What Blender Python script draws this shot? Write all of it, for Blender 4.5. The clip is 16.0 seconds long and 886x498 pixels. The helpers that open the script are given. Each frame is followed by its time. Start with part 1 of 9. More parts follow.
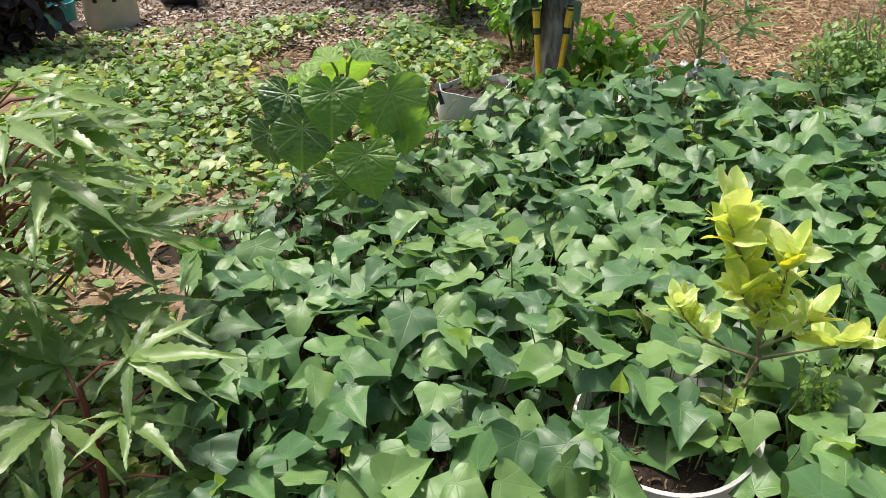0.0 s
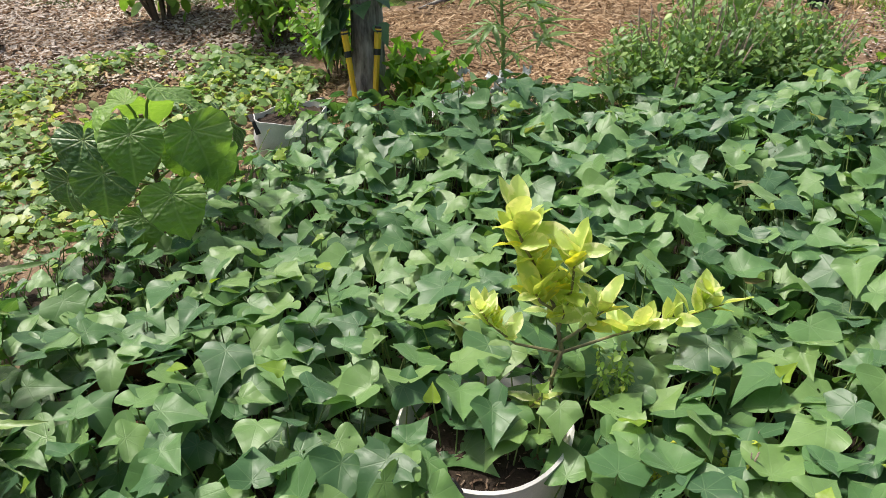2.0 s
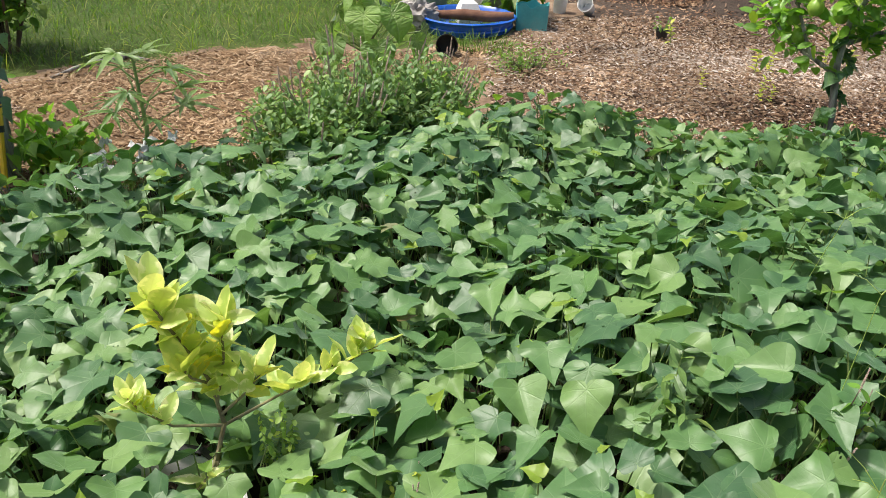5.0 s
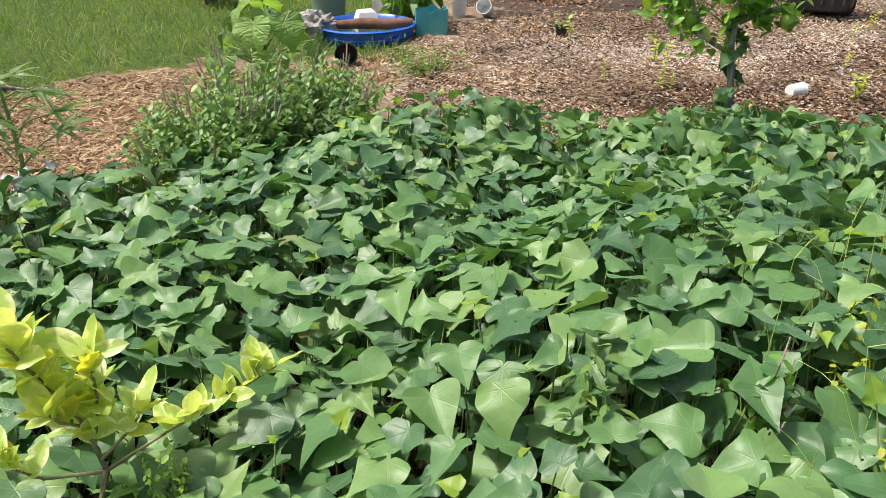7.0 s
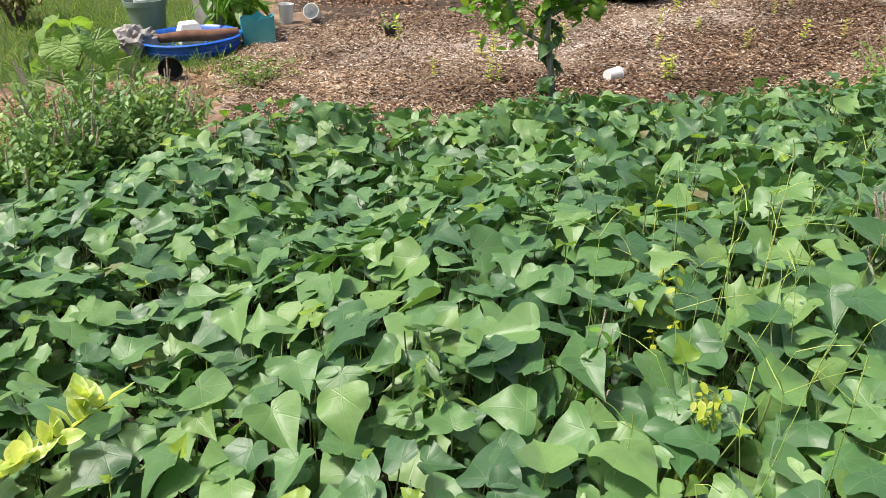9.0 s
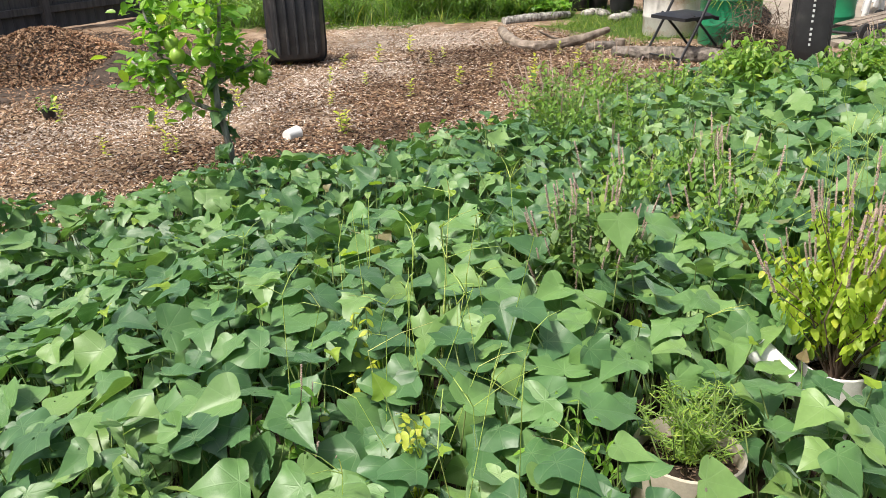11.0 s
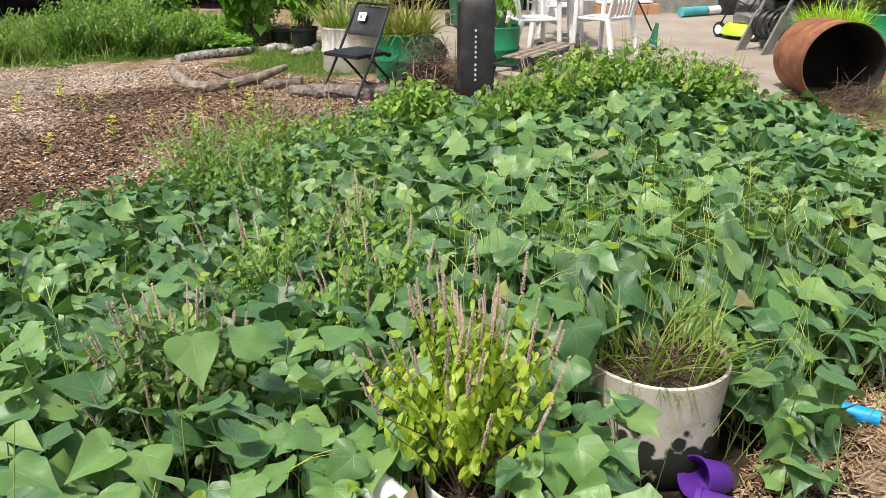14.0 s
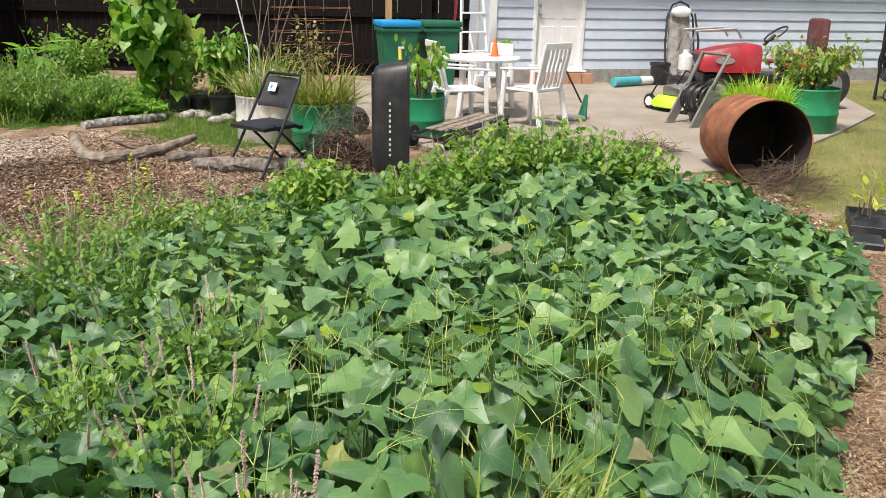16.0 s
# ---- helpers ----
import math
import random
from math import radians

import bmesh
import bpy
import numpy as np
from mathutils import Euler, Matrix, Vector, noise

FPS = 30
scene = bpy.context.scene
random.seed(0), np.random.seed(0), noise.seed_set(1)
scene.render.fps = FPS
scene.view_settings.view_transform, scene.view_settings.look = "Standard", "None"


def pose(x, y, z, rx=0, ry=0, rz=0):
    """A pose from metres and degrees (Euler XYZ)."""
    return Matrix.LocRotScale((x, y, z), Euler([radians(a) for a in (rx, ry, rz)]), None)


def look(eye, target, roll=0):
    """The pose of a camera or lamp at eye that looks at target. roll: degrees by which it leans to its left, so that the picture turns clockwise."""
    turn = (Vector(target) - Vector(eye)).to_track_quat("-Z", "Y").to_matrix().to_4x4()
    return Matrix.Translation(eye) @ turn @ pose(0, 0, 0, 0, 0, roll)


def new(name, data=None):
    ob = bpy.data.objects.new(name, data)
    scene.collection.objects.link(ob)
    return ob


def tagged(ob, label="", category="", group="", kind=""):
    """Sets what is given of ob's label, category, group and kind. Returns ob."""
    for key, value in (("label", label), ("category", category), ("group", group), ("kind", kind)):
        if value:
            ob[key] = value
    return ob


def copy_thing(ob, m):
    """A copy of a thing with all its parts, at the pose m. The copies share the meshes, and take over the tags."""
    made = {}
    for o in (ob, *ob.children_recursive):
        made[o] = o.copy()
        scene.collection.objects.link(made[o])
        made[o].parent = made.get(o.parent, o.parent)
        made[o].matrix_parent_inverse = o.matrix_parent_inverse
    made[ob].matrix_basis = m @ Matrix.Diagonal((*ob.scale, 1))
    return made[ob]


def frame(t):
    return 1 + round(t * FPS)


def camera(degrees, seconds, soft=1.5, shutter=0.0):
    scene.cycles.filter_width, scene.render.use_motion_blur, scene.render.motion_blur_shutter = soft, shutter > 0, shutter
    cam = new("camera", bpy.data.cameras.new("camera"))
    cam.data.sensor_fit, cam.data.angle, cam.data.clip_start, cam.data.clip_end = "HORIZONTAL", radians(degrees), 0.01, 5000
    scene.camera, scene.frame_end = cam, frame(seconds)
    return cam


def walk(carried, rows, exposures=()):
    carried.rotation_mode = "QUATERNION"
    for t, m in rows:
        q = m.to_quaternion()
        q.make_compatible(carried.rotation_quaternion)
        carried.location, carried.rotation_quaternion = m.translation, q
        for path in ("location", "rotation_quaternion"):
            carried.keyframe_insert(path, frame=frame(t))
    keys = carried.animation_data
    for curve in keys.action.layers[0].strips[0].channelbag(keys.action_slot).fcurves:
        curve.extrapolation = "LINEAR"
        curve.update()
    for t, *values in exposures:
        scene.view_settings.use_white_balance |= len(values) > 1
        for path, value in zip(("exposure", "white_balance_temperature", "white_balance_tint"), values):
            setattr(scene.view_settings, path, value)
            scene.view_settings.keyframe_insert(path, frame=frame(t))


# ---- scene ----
cam = camera(57.19, 16.0, soft=0.5)
# seconds, x, y, z, yaw, pitch, roll
PATH = [
    (0, -0.000, -0.000, 1.391, -0.00, -32.45, -0.76),
    (0.5, 0.020, -0.009, 1.403, -1.05, -32.90, -1.80),
    (1, 0.049, -0.019, 1.411, -3.69, -31.23, -1.96),
    (1.5, 0.078, -0.029, 1.417, -7.80, -30.94, -1.23),
    (2, 0.116, -0.033, 1.422, -11.53, -31.47, -1.13),
    (2.5, 0.146, -0.038, 1.424, -15.14, -31.06, -0.67),
    (3, 0.181, -0.045, 1.438, -18.53, -30.97, -0.83),
    (3.5, 0.201, -0.052, 1.446, -22.88, -30.01, -0.06),
    (4, 0.216, -0.064, 1.448, -26.69, -28.41, 0.20),
    (4.5, 0.227, -0.073, 1.448, -30.07, -27.86, 0.62),
    (5, 0.224, -0.075, 1.449, -35.61, -27.73, 2.27),
    (5.2, 0.231, -0.078, 1.448, -36.26, -27.49, 2.26),
    (7.3, 0.348, -0.032, 1.355, -43.10, -26.30, -0.40),
    (7.5, 0.354, -0.034, 1.353, -44.35, -26.15, -0.50),
    (8, 0.372, -0.046, 1.353, -45.70, -25.95, -1.10),
    (8.2, 0.374, -0.052, 1.355, -47.20, -25.95, -0.90),
    (10.3, 0.377, -0.149, 1.401, -63.14, -24.72, -2.50),
    (10.5, 0.371, -0.147, 1.398, -66.26, -23.70, -2.25),
    (11, 0.378, -0.168, 1.388, -74.19, -23.17, -1.99),
    (11.5, 0.432, -0.206, 1.392, -75.61, -23.01, -2.08),
    (12, 0.523, -0.268, 1.392, -76.66, -22.68, -1.97),
    (12.5, 0.613, -0.339, 1.395, -83.34, -22.09, -0.46),
    (13, 0.645, -0.378, 1.401, -88.70, -22.14, -1.51),
    (13.5, 0.709, -0.426, 1.402, -93.60, -22.41, -1.14),
    (14, 0.879, -0.485, 1.415, -94.24, -21.74, -0.13),
    (14.5, 1.012, -0.540, 1.434, -94.08, -20.92, -0.12),
    (15, 1.075, -0.586, 1.442, -99.11, -20.96, -0.18),
    (15.5, 1.185, -0.684, 1.453, -98.34, -21.05, -1.15),
    (16, 1.321, -0.806, 1.456, -97.95, -17.63, 1.09),
]
walk(cam, [(t, pose(x, y, z, 90 + pitch, 0, yaw) @ pose(0, 0, 0, 0, 0, roll)) for t, x, y, z, yaw, pitch, roll in PATH],
     exposures=[(0.0, 0.24), (1.0, 0.24), (2.2, 0.18), (3.2, 0.18), (4.2, 0.2), (5.2, 0.27), (8.0, 0.34), (10.5, 0.36), (11.3, 0.46), (12.3, 0.4), (13.5, 0.3), (16.0, 0.22)])

# ---- light ----
world = bpy.data.worlds.new("sky")
scene.world = world
world.use_nodes = True
wn = world.node_tree.nodes
sky = wn.new("ShaderNodeTexSky")
sky.sky_type = "NISHITA"
sky.sun_disc = False
SUN_EL, SUN_AZ = 62.0, 312.0      # height and compass turn of the sun, degrees
sky.sun_elevation, sky.sun_rotation = radians(SUN_EL), radians(SUN_AZ)
sky.air_density, sky.dust_density, sky.ozone_density = 1.0, 6.0, 1.0
wn["Background"].inputs[1].default_value = 0.128
world.node_tree.links.new(sky.outputs[0], wn["Background"].inputs[0])
sun = new("sun", bpy.data.lights.new("sun", "SUN"))
sun.data.energy, sun.data.angle, sun.data.color = 4.0, radians(5), (1.0, 0.95, 0.87)
sd = Vector((math.sin(radians(SUN_AZ)) * math.cos(radians(SUN_EL)), math.cos(radians(SUN_AZ)) * math.cos(radians(SUN_EL)), math.sin(radians(SUN_EL))))
sun.matrix_world = look(sd * 40, (0, 0, 0))

# ---- materials ----
rng = np.random.default_rng(7)


def nodes_of(name):
    m = bpy.data.materials.new(name)
    m.use_nodes = True
    nt = m.node_tree
    return m, nt, nt.nodes["Principled BSDF"]


def ramp(nt, fac, stops):
    r = nt.nodes.new("ShaderNodeValToRGB")
    while len(r.color_ramp.elements) < len(stops):
        r.color_ramp.elements.new(0.5)
    for e, (p, c) in zip(r.color_ramp.elements, stops):
        e.position, e.color = p, (*c, 1)
    nt.links.new(fac, r.inputs[0])
    return r.outputs[0]


def noise_tex(nt, scale, detail=4.0, rough=0.6, coords="Object", stretch=None):
    out = nt.nodes.new("ShaderNodeNewGeometry").outputs["Position"] if coords == "Position" else nt.nodes.new("ShaderNodeTexCoord").outputs[coords]
    if stretch:
        mp = nt.nodes.new("ShaderNodeMapping")
        mp.inputs["Scale"].default_value = stretch
        nt.links.new(out, mp.inputs[0])
        out = mp.outputs[0]
    n = nt.nodes.new("ShaderNodeTexNoise")
    n.inputs["Scale"].default_value, n.inputs["Detail"].default_value, n.inputs["Roughness"].default_value = scale, detail, rough
    nt.links.new(out, n.inputs[0])
    return n.outputs[0]


def mixc(nt, fac, a, b, blend="MIX"):
    m = nt.nodes.new("ShaderNodeMix")
    m.data_type, m.blend_type = "RGBA", blend
    for v, k in ((fac, 0), (a, 6), (b, 7)):
        if isinstance(v, (int, float)):
            m.inputs[k].default_value = v
        elif isinstance(v, tuple):
            m.inputs[k].default_value = (*v, 1)
        else:
            nt.links.new(v, m.inputs[k])
    return m.outputs[2]


def mathn(nt, op, a, b=None, clamp=False):
    m = nt.nodes.new("ShaderNodeMath")
    m.operation, m.use_clamp = op, clamp
    for v, k in ((a, 0), (b, 1)):
        if v is None:
            continue
        if isinstance(v, (int, float)):
            m.inputs[k].default_value = v
        else:
            nt.links.new(v, m.inputs[k])
    return m.outputs[0]


def bump(nt, p, height, strength=0.3, dist=0.01):
    b = nt.nodes.new("ShaderNodeBump")
    b.inputs["Strength"].default_value, b.inputs["Distance"].default_value = strength, dist
    nt.links.new(height, b.inputs["Height"])
    nt.links.new(b.outputs[0], p.inputs["Normal"])


def surface(name, c1, c2, rough=0.6, metal=0.0, scale=8.0, fine=60.0, relief=0.15, dirt=None, dirt_amt=0.5, spec=0.5, stretch=None, edge=(0.35, 0.65), dirt_scale=3.0):
    """A worn everyday surface: two tones over a coarse and a fine noise, and dirt in blotches."""
    m, nt, p = nodes_of(name)
    a = noise_tex(nt, scale, 5, 0.6, stretch=stretch)
    col = ramp(nt, a, [(edge[0], c1), (edge[1], c2)])
    f = noise_tex(nt, fine, 3, 0.6, stretch=stretch)
    grain = ramp(nt, f, [(0.3, (0.8, 0.8, 0.8)), (0.7, (1.0, 1.0, 1.0))])
    col = mixc(nt, 0.6, col, grain, "MULTIPLY")
    if dirt:
        d = noise_tex(nt, dirt_scale, 6, 0.7)
        fac = ramp(nt, d, [(0.5, (0, 0, 0)), (0.72, (dirt_amt,) * 3)])
        col = mixc(nt, fac, col, dirt)
    nt.links.new(col, p.inputs["Base Color"])
    rr = mathn(nt, "MULTIPLY_ADD", f, 0.25)
    rr.node.inputs[2].default_value = max(rough - 0.12, 0.02)
    nt.links.new(rr, p.inputs["Roughness"])
    p.inputs["Metallic"].default_value = metal
    p.inputs["Specular IOR Level"].default_value = spec
    bump(nt, p, f, relief, 0.004)
    return m


def leaf_material(name, tones, young=None, vein=(0.25, 0.36, 0.12), vein_amt=0.35, rough=0.42, translucent=0.3, freq=26.0, purple=None, spec=0.45, vein_slant=0.9, quilt=0.2, relief=0.08, holes=False, fan=False, bloom=0.0):
    """Leaf blades: each leaf its own tone, a pale midrib and side veins along the blade's own coordinates, light coming through."""
    m, nt, p = nodes_of(name)
    geo, oi = nt.nodes.new("ShaderNodeNewGeometry"), nt.nodes.new("ShaderNodeObjectInfo")
    r = mathn(nt, "FRACT", mathn(nt, "ADD", geo.outputs["Random Per Island"], oi.outputs["Random"]))
    n = len(tones)
    stops = [(0.9 * i / max(n - 1, 1), t) for i, t in enumerate(tones)]
    if young:
        stops = [(0.86 * i / max(n - 1, 1), t) for i, t in enumerate(tones)] + [(0.93, young)]
    if purple:
        stops += [(0.945, purple)]
    col = ramp(nt, r, stops)
    big = noise_tex(nt, 1.1, 3, 0.5, coords="Position")
    col = mixc(nt, ramp(nt, big, [(0.35, (0.0,) * 3), (0.7, (0.35,) * 3)]), col, mixc(nt, 1.0, col, (0.75, 0.95, 0.75), "MULTIPLY"))
    warm = noise_tex(nt, 0.7, 2, 0.5, coords="Position")
    col = mixc(nt, ramp(nt, warm, [(0.45, (0.0,) * 3), (0.68, (0.6,) * 3)]), col, mixc(nt, 1.0, col, (1.28, 1.14, 1.0), "MULTIPLY"))
    fine = noise_tex(nt, 75, 3, 0.6, coords="Position")
    swell = noise_tex(nt, 26, 2, 0.5, coords="Position")
    col = mixc(nt, 0.35, col, ramp(nt, fine, [(0.3, (0.72,) * 3), (0.7, (1.0,) * 3)]), "MULTIPLY")
    uv = nt.nodes.new("ShaderNodeUVMap")
    uv.uv_map = "UVMap"
    sep = nt.nodes.new("ShaderNodeSeparateXYZ")
    nt.links.new(uv.outputs[0], sep.inputs[0])
    au = mathn(nt, "ABSOLUTE", mathn(nt, "SUBTRACT", sep.outputs[0], 0.5))
    rib = mathn(nt, "SUBTRACT", 1.0, mathn(nt, "MULTIPLY", au, 55.0), clamp=True)
    wave = mathn(nt, "SINE", mathn(nt, "MULTIPLY", mathn(nt, "SUBTRACT", sep.outputs[1], mathn(nt, "MULTIPLY", au, vein_slant)), freq))
    side = mathn(nt, "MULTIPLY", mathn(nt, "SUBTRACT", wave, 0.955, clamp=True), 20.0, clamp=True)
    if fan:
        # ribs that spread from the stalk, thinning outwards
        dx, dy = mathn(nt, "MULTIPLY", mathn(nt, "SUBTRACT", sep.outputs[0], 0.5), 2.0), mathn(nt, "SUBTRACT", mathn(nt, "MULTIPLY", sep.outputs[1], 1.3), 0.3)
        ang = mathn(nt, "ARCTAN2", dx, dy)
        rad = mathn(nt, "SQRT", mathn(nt, "ADD", mathn(nt, "MULTIPLY", dx, dx), mathn(nt, "MULTIPLY", dy, dy)))
        saw = mathn(nt, "ABSOLUTE", mathn(nt, "SUBTRACT", mathn(nt, "FRACT", mathn(nt, "ADD", mathn(nt, "DIVIDE", ang, 0.78), 0.5)), 0.5))
        rays = mathn(nt, "SUBTRACT", 1.0, mathn(nt, "MULTIPLY", mathn(nt, "MULTIPLY", saw, rad), 42.0), clamp=True)
        rib = mathn(nt, "MULTIPLY", rays, mathn(nt, "SUBTRACT", 1.0, mathn(nt, "MULTIPLY", rad, 0.7), clamp=True))
        side = mathn(nt, "MULTIPLY", side, 0.4)
    vv = mathn(nt, "MAXIMUM", rib, mathn(nt, "MULTIPLY", side, 0.6))
    col = mixc(nt, mathn(nt, "MULTIPLY", vv, vein_amt), col, vein)
    nt.links.new(col, p.inputs["Base Color"])
    p.inputs["Roughness"].default_value = rough
    p.inputs["Specular IOR Level"].default_value = spec
    p.inputs["Sheen Weight"].default_value, p.inputs["Sheen Roughness"].default_value, p.inputs["Sheen Tint"].default_value = bloom, 0.45, (0.8, 1.0, 0.85, 1)
    bump(nt, p, mathn(nt, "SUBTRACT", mathn(nt, "ADD", mathn(nt, "MULTIPLY", fine, 0.4), mathn(nt, "MULTIPLY", swell, 1.0)), mathn(nt, "ADD", mathn(nt, "MULTIPLY", wave, relief), mathn(nt, "MULTIPLY", vv, 0.3))), quilt, 0.006)
    tr = nt.nodes.new("ShaderNodeBsdfTranslucent")
    tcol = mixc(nt, 1.0, col, (1.6, 1.7, 0.7), "MULTIPLY")
    nt.links.new(tcol, tr.inputs[0])
    ms = nt.nodes.new("ShaderNodeMixShader")
    ms.inputs[0].default_value = translucent
    nt.links.new(p.outputs[0], ms.inputs[1])
    nt.links.new(tr.outputs[0], ms.inputs[2])
    out = ms.outputs[0]
    if holes:
        # a few leaves are pierced by small round holes that insects left
        vo = nt.nodes.new("ShaderNodeTexVoronoi")
        vo.voronoi_dimensions = "4D"
        vo.inputs["Scale"].default_value = 8.0
        nt.links.new(uv.outputs[0], vo.inputs["Vector"])
        nt.links.new(mathn(nt, "MULTIPLY", r, 90.0), vo.inputs["W"])
        eaten = mathn(nt, "GREATER_THAN", mathn(nt, "FRACT", mathn(nt, "MULTIPLY", r, 7.31)), 0.72)
        pit = mathn(nt, "MULTIPLY", mathn(nt, "LESS_THAN", vo.outputs["Distance"], 0.22), eaten)
        clear = nt.nodes.new("ShaderNodeBsdfTransparent")
        mh = nt.nodes.new("ShaderNodeMixShader")
        nt.links.new(pit, mh.inputs[0])
        nt.links.new(out, mh.inputs[1])
        nt.links.new(clear.outputs[0], mh.inputs[2])
        out = mh.outputs[0]
    nt.links.new(out, nt.nodes["Material Output"].inputs[0])
    return m


def chip_material(name, tones, rough=0.85):
    m, nt, p = nodes_of(name)
    geo = nt.nodes.new("ShaderNodeNewGeometry")
    col = ramp(nt, geo.outputs["Random Per Island"], [(i / (len(tones) - 1), t) for i, t in enumerate(tones)])
    patch = ramp(nt, noise_tex(nt, 0.9, 5, 0.65), [(0.36, (0.68,) * 3), (0.62, (1.4,) * 3)])
    col = mixc(nt, 1.0, col, patch, "MULTIPLY")
    g = noise_tex(nt, 90, 3, 0.7, stretch=(1, 1, 0.3))
    col = mixc(nt, 0.6, col, ramp(nt, g, [(0.3, (0.6,) * 3), (0.7, (1,) * 3)]), "MULTIPLY")
    nt.links.new(col, p.inputs["Base Color"])
    p.inputs["Roughness"].default_value, p.inputs["Specular IOR Level"].default_value = rough, 0.25
    return m


def ground_material(name, tones, scale, fine=70, relief=0.5):
    m, nt, p = nodes_of(name)
    a = noise_tex(nt, scale, 6, 0.65)
    col = ramp(nt, a, [(0.28 + 0.44 * i / (len(tones) - 1), t) for i, t in enumerate(tones)])
    f = noise_tex(nt, fine, 4, 0.7)
    col = mixc(nt, 0.8, col, ramp(nt, f, [(0.3, (0.45,) * 3), (0.68, (1,) * 3)]), "MULTIPLY")
    nt.links.new(col, p.inputs["Base Color"])
    p.inputs["Roughness"].default_value, p.inputs["Specular IOR Level"].default_value = 0.92, 0.2
    bump(nt, p, f, relief, 0.02)
    return m


MULCH = ground_material("brown_mulch_soil", [(0.15, 0.093, 0.055), (0.3, 0.208, 0.138), (0.52, 0.415, 0.315)], 3.5, 38, 0.8)
TANCHIP = ground_material("tan_mulch_soil", [(0.2, 0.115, 0.06), (0.29, 0.185, 0.1), (0.38, 0.265, 0.165)], 2.5, 40)
DIRT = ground_material("grey_dirt", [(0.05, 0.037, 0.029), (0.09, 0.068, 0.052), (0.15, 0.118, 0.095)], 1.6, 60)
LAWN = ground_material("lawn_soil", [(0.05, 0.085, 0.02), (0.085, 0.125, 0.027), (0.14, 0.165, 0.045)], 1.0, 50)
DRYLAWN = ground_material("dry_lawn_soil", [(0.13, 0.13, 0.045), (0.2, 0.2, 0.07), (0.3, 0.26, 0.13)], 1.4, 50)
SOIL = ground_material("bed_soil", [(0.03, 0.022, 0.015), (0.05, 0.036, 0.025), (0.075, 0.055, 0.04)], 5, 70)
CHIP_BROWN = chip_material("brown_wood_chips", [(0.06, 0.034, 0.02), (0.12, 0.068, 0.038), (0.2, 0.12, 0.07), (0.31, 0.205, 0.125), (0.48, 0.36, 0.245)])
CHIP_RED = chip_material("red_brown_bark", [(0.12, 0.062, 0.035), (0.23, 0.13, 0.073), (0.32, 0.2, 0.12), (0.43, 0.3, 0.19)])
CHIP_TAN = chip_material("tan_wood_chips", [(0.15, 0.09, 0.05), (0.24, 0.155, 0.085), (0.33, 0.23, 0.135), (0.44, 0.33, 0.215)])
CONCRETE = surface("patio_concrete", (0.26, 0.22, 0.175), (0.35, 0.305, 0.25), 0.85, scale=1.4, fine=40, relief=0.2, dirt=(0.24, 0.2, 0.16), dirt_amt=0.55)
POTATO = leaf_material("sweet_potato_leaf", [(0.042, 0.115, 0.042), (0.065, 0.16, 0.056), (0.095, 0.205, 0.064), (0.125, 0.25, 0.074), (0.165, 0.285, 0.084)], vein=(0.24, 0.36, 0.16), vein_amt=0.24, rough=0.47, spec=0.65, quilt=0.3, bloom=0.26, fan=True, translucent=0.22, holes=True)
YOUNG = leaf_material("young_vine_leaf", [(0.2, 0.33, 0.05), (0.3, 0.42, 0.055), (0.25, 0.36, 0.05), (0.15, 0.28, 0.05)], purple=(0.2, 0.15, 0.08), vein=(0.3, 0.38, 0.12), translucent=0.4)
AGED = leaf_material("aged_vine_leaf", [(0.27, 0.26, 0.18), (0.22, 0.26, 0.1), (0.29, 0.31, 0.08), (0.2, 0.24, 0.12), (0.25, 0.21, 0.12)], vein=(0.32, 0.3, 0.2), vein_amt=0.45, translucent=0.35, fan=True)
GRASS = leaf_material("grass_blade", [(0.05, 0.12, 0.015), (0.09, 0.18, 0.022), (0.145, 0.235, 0.032)], young=(0.3, 0.32, 0.09), vein_amt=0.0, rough=0.6, translucent=0.4)
STEM = surface("green_stem", (0.15, 0.24, 0.06), (0.27, 0.34, 0.11), 0.6, scale=6)

# ---- mesh tools ----


def mesh_arrays(name, verts, faces, uvs=None):
    """A mesh from arrays: verts (n, 3), faces (m, 3 or 4); uvs by vertex."""
    me = bpy.data.meshes.new(name)
    verts, faces = np.asarray(verts, np.float32), np.asarray(faces, np.int32)
    k = faces.shape[1]
    me.vertices.add(len(verts))
    me.vertices.foreach_set("co", verts.ravel())
    me.loops.add(faces.size)
    me.loops.foreach_set("vertex_index", faces.ravel())
    me.polygons.add(len(faces))
    me.polygons.foreach_set("loop_start", np.arange(0, faces.size, k, dtype=np.int32))
    if uvs is not None:
        lay = me.uv_layers.new(name="UVMap")
        lay.data.foreach_set("uv", np.asarray(uvs, np.float32)[faces.ravel()].ravel())
    me.update(calc_edges=True)
    me.polygons.foreach_set("use_smooth", np.ones(len(faces), bool))
    return me


def thing(name, x, y, z, label, category, group="", turn=0.0):
    e = new(name)
    e.empty_display_size = 0.1
    e.matrix_world = pose(x, y, z, 0, 0, turn)
    return tagged(e, label, category, group)


def link(name, me, material, parent=None, label="", kind="", m=None):
    ob = new(name, me)
    if material is not None and not me.materials:
        me.materials.append(material)
    if parent is not None:
        ob.parent = parent
    if m is not None:
        ob.matrix_local = m
    return tagged(ob, label, kind=kind)


